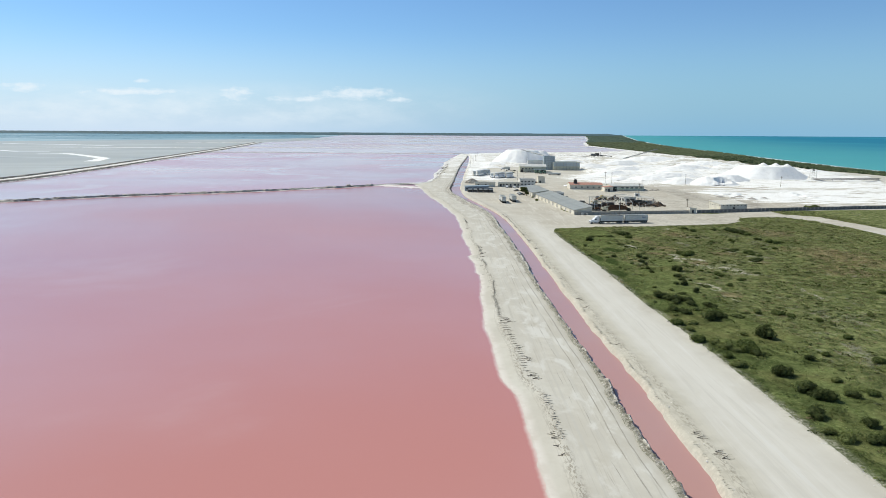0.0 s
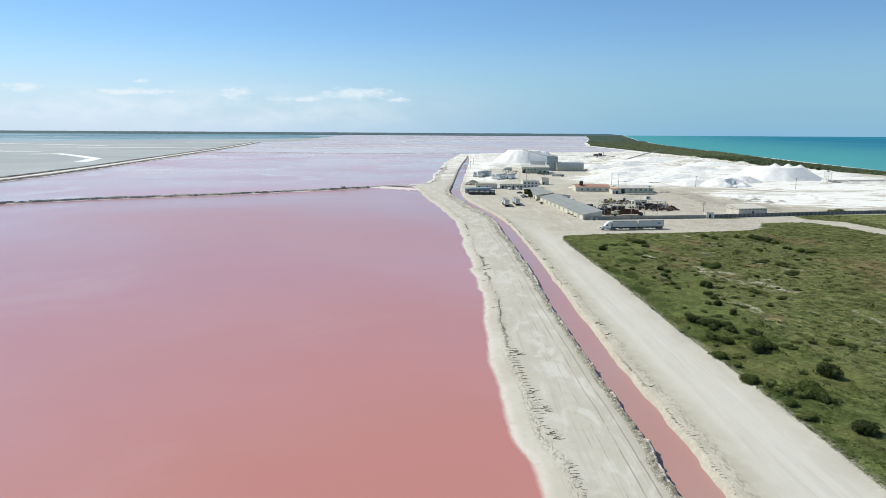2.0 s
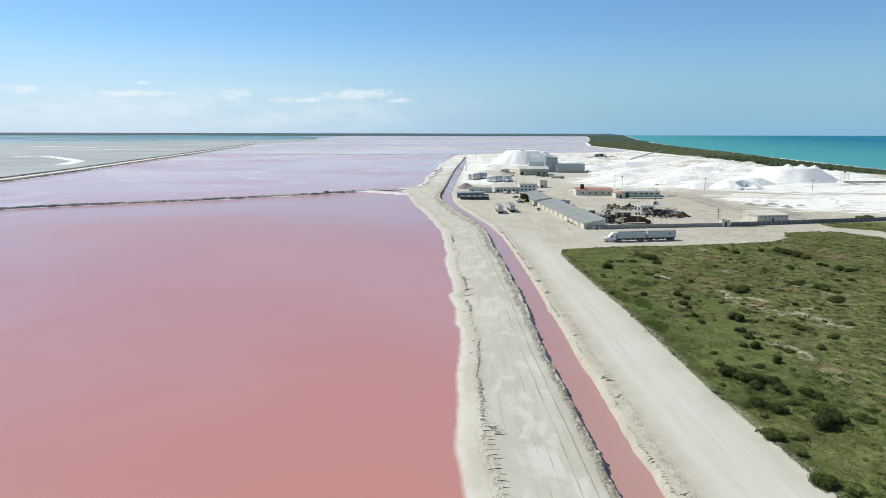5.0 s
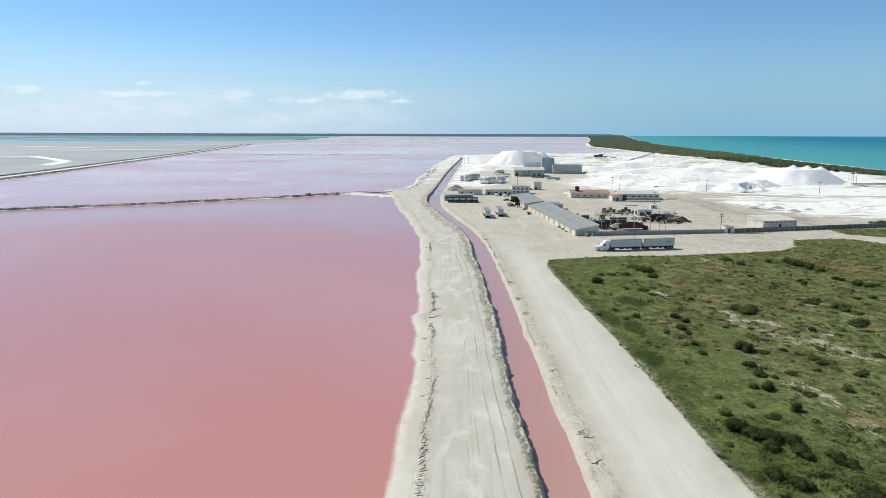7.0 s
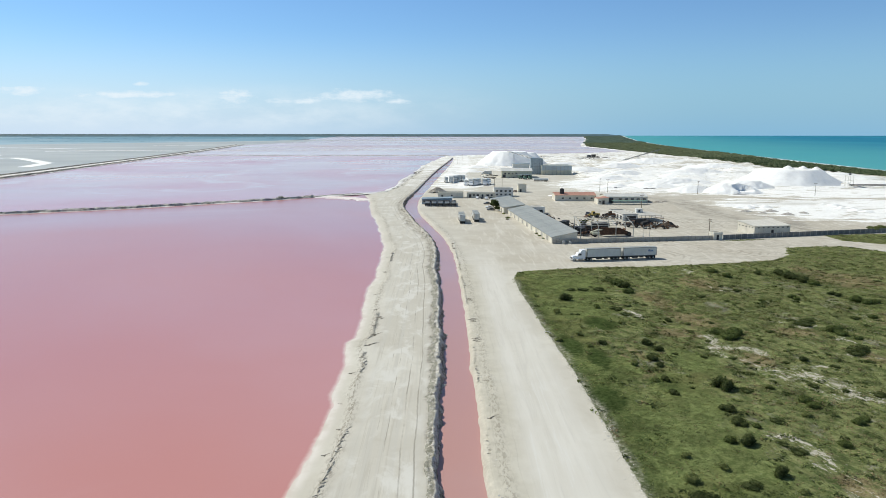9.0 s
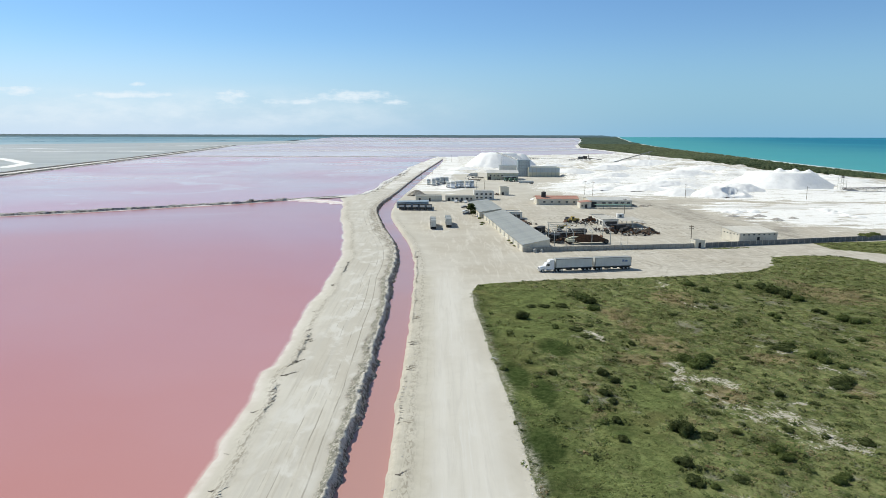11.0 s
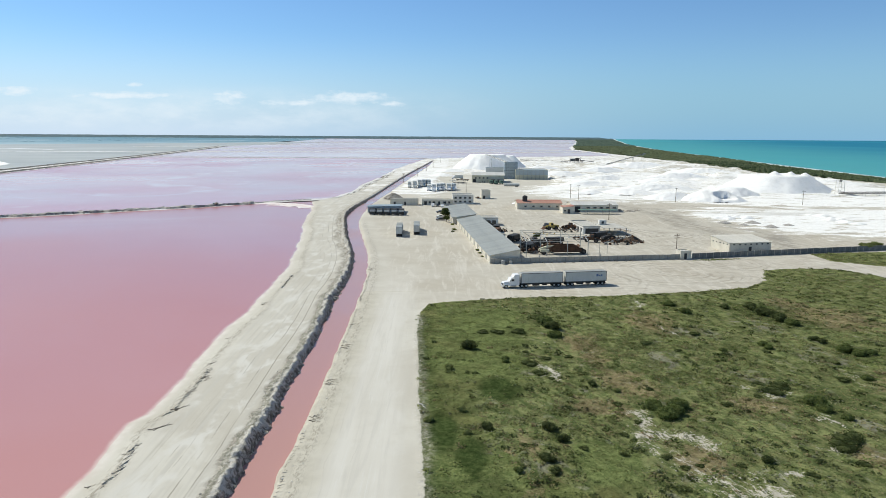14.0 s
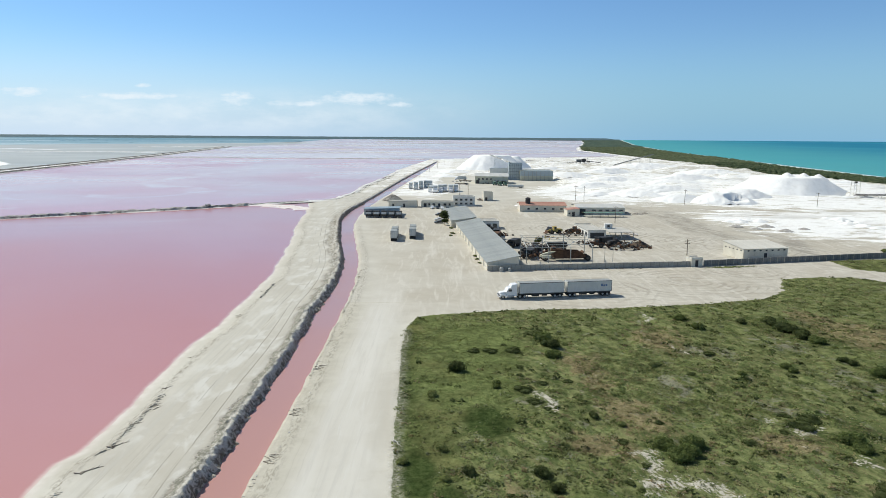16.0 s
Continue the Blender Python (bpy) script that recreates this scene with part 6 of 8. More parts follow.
for px in (0.3, 5.2, 10.2):
    for py in (-2.7, 5.0, 12.7):
        part("post", boxed(px - 0.1, px + 0.1, py - 0.1, py + 0.1, -0.2, 3.0), M_STEEL, shade)
box_tank = thing("roof_tank_box", pose(127.6, 449.0, 3.16), "white box tank on a flat roof", "tank")
part("tank_body", boxed(0, 3.2, 0, 2.4, 0, 2.0, bevel=0.06), M_WHITE, box_tank)
part("hatch", boxed(1.0, 2.0, -0.03, 0.02, 0.5, 1.5), M_DARK, box_tank)

store = building_x("white_store", 162.6, 393.9, 11.5, 17.4, 11.6, 3.7, M_CREAM, M_ROOFCREAM, "cream store with a shallow pale roof and eaves vents", "mono", 1.15, 0.25, 1.45)
for k in range(7):
    opening(store, -0.05, 0.03, 1.0 + k * 2.35, 1.75 + k * 2.35, 2.85, 3.3, "vent")
for k in range(5):
    opening(store, 1.0 + k * 2.2, 1.7 + k * 2.2, 17.37, 17.45, 2.85, 3.3, "vent")
part("door", boxed(-0.06, 0.02, 8.1, 9.3, 0.0, 2.1, bevel=0.01), M_DARK, store)

# salt plant
plant = building_x("salt_plant", 86.5, 769.0, -4, 29.5, 26, 6.6, M_YELLOW, M_ROOFLIGHT, "pale yellow salt plant with a pale low-pitched roof", "gable", 2.2, 0.5, 4.0)
for k, xx in enumerate((2.6, 6.2, 9.8, 13.4)):
    window_part(plant, 0, 29.5 - xx - 1.8, 3.4, 1.8, 1.5, 'w')
for xx, ww in ((1.0, 3.0), (17.4, 4.0), (23.5, 4.5)):
    opening(plant, -0.06, 0.03, 29.5 - xx - ww, 29.5 - xx, 0.0, 3.2)
part("awning", boxed(-5.0, -0.1, 0.5, 15.5, 3.3, 3.45), M_CLAD, plant)
for k in range(4):
    part("awning_post", boxed(-4.8, -4.6, 0.8 + k * 4.7, 1.0 + k * 4.7, -0.2, 3.3), M_STEEL, plant)
tower = building("plant_tower", pose(121.6, 823.0, 0, 0, 0, -3), 13.0, 11, 16.0, M_CLAD, M_BLUE, "tall blue-grey clad tower of the salt plant")
for k in range(5):
    part("cladding_rib", boxed(-0.06, 13.06, -0.06, 0.0, 2.6 + k * 2.8, 2.75 + k * 2.8), M_TRIM, tower)
for k in range(1, 7):
    part("cladding_seam", boxed(13.0 * k / 7 - 0.06, 13.0 * k / 7 + 0.06, -0.09, 0.0, 0.0, 16.0), M_TRIM, tower)
bigshed = building("bagging_hall", pose(132.0, 815.0, 0, 0, 0, -1), 31.5, 24, 9.2, M_YELLOW, M_CLAD, "large pale bagging hall with a flat blue-grey roof", "flat")
part("cladding", boxed(-0.05, 31.55, -0.07, 0.0, 4.6, 9.2), M_CLAD, bigshed, "blue-grey upper cladding")
for k in range(1, 8):
    part("pilaster", boxed(31.5 * k / 8 - 0.2, 31.5 * k / 8 + 0.2, -0.16, 0.0, 0.0, 9.1), M_CONCRETE, bigshed)
building("transfer_gallery", pose(104.0, 836.0, 0, 0, 0, -2), 18.0, 8, 10.5, M_WHITE, M_BLUE, "pale blue-grey transfer building beside the tower", "mono", 0.4, 0.3, 2.0)
building("plant_annex", pose(108.0, 822.0, 0, 0, 0, -2), 13.0, 9, 5.0, M_CLAD, M_ROOFLIGHT, "low blue-grey annex between tower and plant", "mono", 0.5, 0.3, 2.0)


def conveyor(m_a, m_b, label, legs=3, width=1.4, steel=None):
    """An inclined belt conveyor with trussed sides and trestle legs, from a to b."""
    a, b = Vector(m_a), Vector(m_b)
    base = Vector((a.x, a.y, 0))
    t = thing("belt_conveyor", Matrix.Translation(base), label, "conveyor")
    a, b = a - base, b - base
    n = Vector((-(b - a).y, (b - a).x, 0)).normalized() * width / 2
    for s in (-1, 1):
        bm = bmesh.new()
        up = Vector((0, 0, 1.1))
        tube(bm, a + n * s, b + n * s, 0.12, n=6)
        tube(bm, a + n * s + up, b + n * s + up, 0.12, n=6)
        k = max(4, int((b - a).length / 2.5))
        for i in range(k):
            p, q = a.lerp(b, i / k), a.lerp(b, (i + 1) / k)
            tube(bm, p + n * s, q + n * s + up, 0.07, n=5)
        part("truss", bm, steel or M_STEEL, t)
    bm = bmesh.new()
    vs = [bm.verts.new(v) for v in (a + n + Vector((0, 0, 0.6)), a - n + Vector((0, 0, 0.6)), b - n + Vector((0, 0, 0.6)), b + n + Vector((0, 0, 0.6)))]
    f = bm.faces.new(vs)
    bmesh.ops.solidify(bm, geom=[f], thickness=0.12)
    part("belt", bm, M_TYRE, t)
    for i in range(legs):
        p = a.lerp(b, (i + 0.7) / legs)
        for s in (-1, 1):
            bm = tube(bmesh.new(), (p.x + n.x * s * 1.8, p.y + n.y * s * 1.8, -0.3 - base.z + float(ground_height(np.array(p.x + base.x), np.array(p.y + base.y))) * 0), (p.x + n.x * s, p.y + n.y * s, p.z), 0.14, n=6)
            part("leg", bm, M_STEEL, t)
    return t


conveyor((126, 840, 15.2), (116, 1020, 18.6), "long steel conveyor over the great salt heap", 1)
conveyor((296, 1130, 1.0), (392, 1250, 15.0), "inclined stacker conveyor on the salt field", 4)
conveyor((352, 645, 1.6), (420, 652, 1.8), "low dark belt conveyor lying on the salt", 6, 2.0, M_CHASSIS)

mast = thing("frame_tower", pose(352, 647, 0), "slim white-painted steel lattice tower", "tower")
for px in (0, 4.6):
    for py in (0, 4.6):
        part("post", tube(bmesh.new(), (px, py, -0.3), (px * 0.86 + 0.3, py * 0.86 + 0.3, 11.5), 0.16, n=6), M_WHITE, mast)
for k in range(4):
    bm = bmesh.new()
    z0, z1 = 2.8 * k + 0.4, 2.8 * k + 3.0
    for (xa, ya), (xb, yb) in (((0, 0), (4.6, 0)), ((4.6, 0), (4.6, 4.6)), ((4.6, 4.6), (0, 4.6)), ((0, 4.6), (0, 0))):
        tube(bm, (xa, ya, z1), (xb, yb, z1), 0.1, n=5)
        tube(bm, (xa, ya, z0), (xb, yb, z1), 0.07, n=5)
    part("bracing", bm, M_WHITE, mast)
part("hopper", boxed(1.4, 3.2, 1.4, 3.2, 10.2, 11.6, bevel=0.3), M_CHASSIS, mast)

# ---- boundary wall and gate ----
WALL_PTS = [(72.8, 370.9), (140.0, 381.2)]
DARK_PTS = [(144.4, 381.8), (216.0, 399.6), (300.0, 418.5)]


def panel_wall(name, pts, pitch, height, thick, wall_mat, label, post_mat=None):
    w = thing(name, pose(pts[0][0], pts[0][1], 0), label, "wall", kind="structure")
    o = Vector((pts[0][0], pts[0][1], 0))
    bmp = boxed(0.0, pitch - 0.16, -thick / 2, thick / 2, -0.5, height, bevel=0.015)
    me = bpy.data.meshes.new("panel")
    bmp.to_mesh(me)
    bmp.free()
    me.materials.append(wall_mat)
    bmq = boxed(-0.1, 0.1, -thick * 0.7, thick * 0.7, -0.5, height + 0.04, bevel=0.02)
    mq = bpy.data.meshes.new("post")
    bmq.to_mesh(mq)
    bmq.free()
    mq.materials.append(post_mat or wall_mat)
    for (x0, y0), (x1, y1) in zip(pts[:-1], pts[1:]):
        ln = math.hypot(x1 - x0, y1 - y0)
        n = int(ln / pitch)
        ang = math.degrees(math.atan2(y1 - y0, x1 - x0))
        for k in range(n):
            u = k / n
            mm = Matrix.Translation(Vector((x0 + (x1 - x0) * u, y0 + (y1 - y0) * u, 0)) - o) @ pose(0, 0, random.uniform(-0.05, 0.04), 0, random.uniform(-0.3, 0.3), ang)
            piece("panel", me, w, mm @ pose(0.08, 0, 0))
            piece("post", mq, w, mm)
    return w


panel_wall("wall_boundary", WALL_PTS, 3.05, 1.75, 0.2, M_CONCRETE, "low beige block wall along the yard")
panel_wall("wall_boundary_east", DARK_PTS, 2.75, 1.95, 0.16, M_DARKWALL, "dark grey weathered concrete panel wall with pale posts", M_CONCRETE)
gate = building("gatehouse", pose(139.8, 380.4, 0, 0, 0, 10), 4.0, 3.4, 2.6, M_CREAM, M_WHITE, "small cream gatehouse with a white roof set in the wall")
opening(gate, 1.4, 2.4, -0.05, 0.02, 0.0, 2.1)

# spoil, planks and rubble along the foot of the wall
for k in range(14):
    x = 88 + k * 2.6 + random.uniform(-0.6, 0.6)
    y = 371.2 + (x - 72.8) * 0.153 - random.uniform(0.8, 1.9)
    ln = random.uniform(0.9, 2.1)
    b = boxed(-ln / 2, ln / 2, -0.12, 0.12, 0.0, 0.14, bevel=0.02)
    p = thing("timber_baulk", pose(x, y, 0.02, 0, 0, random.uniform(-80, -40)), "short dark timber lying by the wall", "timber", "timbers by the wall")
    part("timber", b, M_WOOD, p)
for x, y, s in ((77.0, 370.4, 1.0), (79.6, 370.8, 0.8)):
    drum = thing("water_tank", pose(x, y, 0), "grey plastic water tank on the ground by the wall", "tank")
    bm = bmesh.new()
    bmesh.ops.create_cone(bm, cap_ends=True, segments=14, radius1=0.75 * s, radius2=0.7 * s, depth=1.1 * s, matrix=Matrix.Translation((0, 0, 0.55 * s)))
    bmesh.ops.create_cone(bm, cap_ends=True, segments=14, radius1=0.7 * s, radius2=0.25 * s, depth=0.25 * s, matrix=Matrix.Translation((0, 0, 1.22 * s)))
    part("tank_body", bm, M_STEEL, drum)

# ---- poles ----


def pole(x, y, h, label="weathered wooden utility pole", arms=1):
    p = thing("utility_pole", pose(x, y, 0, 0, random.uniform(-1.2, 1.2), random.uniform(-20, 20)), label, "pole", "utility poles")
    part("mast", tube(bmesh.new(), (0, 0, -0.6), (0, 0, h), 0.17, 0.11, 8), M_WOOD, p)
    for k in range(arms):
        part("crossarm", boxed(-1.1, 1.1, -0.07, 0.07, h - 0.7 - k * 0.9, h - 0.52 - k * 0.9), M_WOOD, p)
        for q in (-1.0, -0.4, 0.4, 1.0):
            part("insulator", tube(bmesh.new(), (q, 0, h - 0.52 - k * 0.9), (q, 0, h - 0.28 - k * 0.9), 0.06, 0.04, 6), M_CONCRETE, p)
    return p


for x, y, h, a in ((141.4, 389.2, 7.8, 2), (288.0, 577.0, 9.0, 1), (211.0, 589.5, 9.5, 1), (146.2, 611.0, 10.0, 1), (150.4, 604.0, 10.0, 1), (143.0, 493.0, 8.5, 1), (34.0, 860.0, 9.0, 1), (42.0, 960.0, 9.0, 1), (50.0, 1060.0, 9.5, 1), (60.0, 1190.0, 10.0, 1), (24.5, 760.0, 9.0, 1), (70.0, 640.0, 9.0, 1), (76.0, 640.0, 9.0, 1)):
    pole(x, y, h, arms=a)

# ---- yard machinery behind the wall ----
M_GALV = surface("galvanised_steel", (0.33, 0.345, 0.335), (0.45, 0.46, 0.445), 6, 1, 0.5, 0.2, 0.003)
frame_ = thing("steel_frame", pose(86.5, 384.6, 0, 0, 0, 6), "bare grey steel frame of an unfinished shelter", "frame")
for xx in (0, 7.5, 15, 22.5):
    for yy in (0, 9):
        part("post", tube(bmesh.new(), (xx, yy, -0.3), (xx, yy, 5.2 + yy * 0.31), 0.14, n=6), M_GALV, frame_)
    part("beam", tube(bmesh.new(), (xx, 0, 5.2), (xx, 9, 8.0), 0.13, n=6), M_GALV, frame_)
for k in range(6):
    yy = 9 * k / 5
    zz = 5.3 + 2.8 * k / 5
    part("purlin", tube(bmesh.new(), (-0.6 * (k % 2), yy, zz), (22.5 + 0.8 * (k % 3), yy, zz), 0.075, n=5), M_GALV, frame_)
for xa, xb in ((0, 7.5), (15, 22.5)):
    part("brace", tube(bmesh.new(), (xa, 9, 8.0), (xb, 9, 3.2), 0.07, n=5), M_GALV, frame_)
    part("brace", tube(bmesh.new(), (xb, 9, 8.0), (xa, 9, 3.2), 0.07, n=5), M_GALV, frame_)
for xx in (26.5, 29.5):
    pl = thing("lamp_post", pose(86.5 + xx, 386.8 + (xx - 26) * 0.3, 0), "thin grey steel post beside the wall", "post", "posts by the wall")
    part("mast", tube(bmesh.new(), (0, 0, -0.3), (0, 0, 5.2), 0.08, 0.06, 6), M_STEEL, pl)


def dump_truck(m, label, body_mat):
    t = thing("dump_truck", m, label, "truck", "worn-out machines")
    part("tipper_body", prism([(2.6, 1.2), (2.2, 2.9), (8.6, 2.9), (9.0, 1.5), (7.8, 1.1)], 0.0, 2.7), body_mat, t)
    part("tipper_lip", prism([(0.6, 2.95), (2.2, 2.92), (2.2, 3.02), (0.6, 3.1)], 0.0, 2.7), body_mat, t)
    part("cab", prism([(0.2, 0.8), (0.2, 1.6), (0.9, 1.7), (1.1, 2.6), (2.1, 2.6), (2.1, 0.8)], 0.2, 2.5), body_mat, t)
    part("windshield", boxed(0.98, 1.02, 0.4, 2.3, 1.75, 2.5), M_GLASS, t)
    part("chassis", boxed(0.3, 8.6, 0.8, 1.9, 0.7, 1.15), M_CHASSIS, t)
    for x in (1.2, 6.0, 7.7):
        wheel_part("wheel", t, x, 0.3, 0.75, 0.5, -1, M_DARKRIM)
        wheel_part("wheel", t, x, 2.4, 0.75, 0.5, 1, M_DARKRIM)
    return t


def loader(m, label, paint):
    t = thing("wheel_loader", m, label, "machine", "worn-out machines")
    part("rear_body", prism([(3.6, 1.0), (3.6, 2.3), (6.6, 2.1), (6.8, 1.0)], 0.35, 2.25), paint, t)
    cab = part("cab", prism([(2.5, 1.2), (2.6, 3.2), (3.9, 3.2), (3.9, 1.2)], 0.5, 2.1), paint, t)
    for yy in (0.48, 2.09):
        part("side_window", boxed(2.75, 3.75, yy, yy + 0.03, 2.1, 3.0), M_GLASS, cab)
    part("front_frame", boxed(1.2, 3.4, 0.7, 1.9, 0.8, 1.5, bevel=0.05), paint, t)
    for yy in (0.75, 1.65):
        part("lift_arm", prism([(-0.4, 1.0), (-0.4, 1.3), (1.6, 2.2), (2.4, 2.0), (1.6, 1.7)], yy, yy + 0.22), paint, t)
    part("bucket", prism([(-0.3, 1.6), (-0.5, 0.5), (-1.8, 0.35), (-1.5, 0.55), (-0.7, 0.75), (-0.5, 1.5)], 0.0, 2.6), M_RUST, t)
    for x in (1.6, 5.2):
        wheel_part("wheel", t, x, 0.3, 0.85, 0.6, -1, M_DARKRIM)
        wheel_part("wheel", t, x, 2.3, 0.85, 0.6, 1, M_DARKRIM)
    return t



def earth_scraper(m, label):
    """A long rusty scraper: open bowl with sloping ends, pale gooseneck and wheels in front."""
    t = thing("earth_scraper", m, label, "machine", "worn-out machines")
    for yy in (0.0, 3.3):
        part("bowl_side", prism([(3.6, 0.8), (2.6, 2.6), (4.0, 3.5), (12.2, 3.3), (15.2, 1.1), (13.5, 0.8)], yy, yy + 0.16), M_RUST, t)
    part("bowl_floor", boxed(3.8, 13.4, 0.16, 3.3, 0.8, 0.98), M_RUST, t)
    part("tailgate", prism([(12.0, 0.98), (13.6, 3.2), (13.75, 3.2), (12.2, 0.98)], 0.16, 3.3), M_RUST, t)
    part("apron", prism([(3.5, 1.0), (2.7, 2.6), (2.85, 2.65), (3.7, 1.0)], 0.16, 3.3), M_RUST, t)
    part("gooseneck", prism([(-1.4, 1.3), (-1.2, 2.0), (1.6, 2.9), (4.4, 3.0), (4.4, 2.6), (1.8, 2.3), (-0.6, 1.2)], 1.2, 2.2), M_YELLOW, t, "pale worn gooseneck")
    part("side_tank", boxed(-0.9, 2.2, -0.2, 1.0, 0.9, 2.0, bevel=0.12), M_YELLOW, t, "pale worn side tank")
    part("rear_beam", boxed(13.4, 16.0, 1.2, 2.2, 1.0, 1.5, bevel=0.05), M_RUST, t)
    for x in (0.2, 15.0):
        wheel_part("wheel", t, x, 0.2, 0.95, 0.7, -1, M_DARKRIM)
        wheel_part("wheel", t, x, 3.2, 0.95, 0.7, 1, M_DARKRIM)
    return t


earth_scraper(pose(93.2, 388.6, 0.0, 0, 0, 6), "long rust-brown earth scraper with a pale gooseneck under the frame")
dump_truck(pose(88.3, 391.5, 0.0, 0, 0, 64), "dark stripped dump truck beside the scraper", M_CHASSIS)
loader(pose(104.5, 452.5, 0.0, 0, 0, 20), "yellow wheel loader standing on the yard", M_MACH)
loader(pose(112.5, 456.0, 0.0, 0, 0, -35), "dark greasy wheel loader standing on the yard", M_RUST)
loader(pose(121.0, 418.5, 0.0, 0, 0, 160), "rust-brown wheel loader beside a scrap heap", M_RUST)
dump_truck(pose(84.6, 414.0, 0.0, 0, 0, 62), "dark dump truck parked along the long shed", M_CHASSIS)
dump_truck(pose(80.5, 432.0, 0.0, 0, 0, 75), "dark tipper parked along the long shed", M_RUST)
loader(pose(90.5, 405.5, 0.0, 0, 0, 30), "black stripped loader behind the steel frame", M_CHASSIS)


dump_truck(pose(86.6, 396.5, 0.0, 0, 0, 38), "black dump truck standing behind the steel frame", M_CHASSIS)
dump_truck(pose(81.8, 442.5, 0.0, 0, 0, 80), "dark dump truck parked along the long shed", M_CHASSIS)
loader(pose(78.8, 455.5, 0.0, 0, 0, 65), "dark loader parked along the long shed", M_CHASSIS)
loader(pose(95.0, 399.0, 0.0, 0, 0, 10), "dark wheel loader under the steel frame", M_RUST)
dump_truck(pose(96.5, 409.5, 0.0, 0, 0, 15), "dark low tipper behind the steel frame", M_CHASSIS)
loader(pose(128.0, 424.0, 0.0, 0, 0, 200), "dark loader beside the scrap heap", M_CHASSIS)
dump_truck(pose(118.5, 423.0, 0.0, 0, 0, 30), "dark dump truck by the workshop", M_CHASSIS)
car(pose(106.0, 462.0, 0.0, 0, 0, 60), "dark pickup truck on the machine yard", M_DARKPAINT, True)


def scrap(m, label, n, spread, mats, seed, tall=2.0):
    """A heap of bent plates, pipes and beams."""
    rnd = random.Random(seed)
    t = thing("scrap_heap", m, label, "scrap", "scrap heaps")
    for k in range(n):
        r, a = spread * math.sqrt(rnd.random()), rnd.uniform(0, 6.28)
        z = max(0.15, (1 - r / spread) * tall * rnd.uniform(0.35, 1.0))
        q = pose(r * math.cos(a) * 1.5, r * math.sin(a), z, rnd.uniform(-50, 50), rnd.uniform(-50, 50), rnd.uniform(0, 360))
        bm = bmesh.new()
        s = rnd.random()
        if s < 0.45:
            ln = rnd.uniform(1.2, 3.0)
            tube(bm, (-ln / 2, 0, 0), (ln / 2, 0, 0), rnd.uniform(0.06, 0.2), n=6)
            nm = "pipe"
        elif s < 0.8:
            w, h = rnd.uniform(0.6, 1.8), rnd.uniform(0.5, 1.4)
            box(bm, -w / 2, w / 2, -h / 2, h / 2, -0.05, 0.05, bevel=0.02)
            nm = "plate"
        else:
            box(bm, -0.5, 0.5, -0.4, 0.4, -0.35, 0.35, bevel=0.08)
            nm = "block"
        bmesh.ops.transform(bm, matrix=q, verts=bm.verts)
        part(nm, bm, rnd.choice(mats), t)
    return t


scrap(pose(127.0, 415.0, 0), "heap of rusty scrap steel and parts", 46, 4.2, (M_RUST, M_CHASSIS, M_STEEL), 3, 4.2)
scrap(pose(90.5, 394.0, 0), "dark scrap iron on the ground under the frame", 50, 5.0, (M_RUST, M_CHASSIS), 11, 3.6)
scrap(pose(131.5, 419.0, 0), "tall heap of dark scrap iron by the workshop", 60, 4.6, (M_RUST, M_CHASSIS), 12, 5.5)
scrap(pose(88.0, 424.0, 0), "dark pile of engine parts along the shed", 28, 4.2, (M_RUST, M_CHASSIS), 14)
scrap(pose(112.5, 449.0, 0), "dark machine wreckage near the loaders", 22, 4.0, (M_RUST, M_CHASSIS), 15)
scrap(pose(79.5, 470.0, 0), "dark parts piled behind the annex", 18, 3.0, (M_CHASSIS, M_RUST), 16)
scrap(pose(94.5, 418.0, 0), "stack of dark scrap pipes and plates behind the frame", 26, 3.4, (M_RUST, M_CHASSIS, M_STEEL), 4)
scrap(pose(116.0, 428.0, 0), "scatter of scrap metal by the workshop", 22, 4.0, (M_RUST, M_CHASSIS, M_CLAD), 5)
scrap(pose(84.0, 450.0, 0), "dark machine parts beside the long shed", 20, 3.6, (M_CHASSIS, M_RUST), 6)
scrap(pose(102.5, 440.0, 0), "scattered machine parts on the yard", 14, 3.6, (M_CHASSIS, M_MACH, M_RUST), 7)
scrap(pose(100.0, 762.5, 0), "clutter of machinery under the plant awning", 22, 6.0, (M_CHASSIS, M_CLAD, M_RUST), 8)
scrap(pose(270.0, 1180.0, 0), "dark plant machinery on the salt field", 26, 14.0, (M_CHASSIS, M_STEEL), 9)
scrap(pose(74.0, 790.0, 0), "machines beside the salt plant", 18, 6.0, (M_CHASSIS, M_STEEL, M_CAB), 10)

tanker = thing("tank_trailer", pose(111.0, 716.0, 0, 0, 0, 2), "pale tank trailer lying on the yard", "trailer")
part("tank_body", tube(bmesh.new(), (0, 1.2, 1.9), (13, 1.2, 1.9), 1.0, n=14), M_BOX, tanker)
part("chassis", boxed(0.2, 13.2, 0.6, 1.8, 0.7, 0.95), M_CHASSIS, tanker)
for x in (10.2, 11.6):
    wheel_part("wheel", tanker, x, 0.3, 0.5, 0.5, -1)
    wheel_part("wheel", tanker, x, 2.1, 0.5, 0.5, 1)

# ---- heaps ----
M_GREYEARTH = surface("grey_salt_earth", (0.30, 0.285, 0.26), (0.46, 0.44, 0.41), 1.2, 0.3, 0.95, 0, 0.05)
M_DARKEARTH = surface("dark_earth", (0.07, 0.05, 0.035), (0.14, 0.105, 0.08), 4, 0.8, 0.95, 0, 0.05)


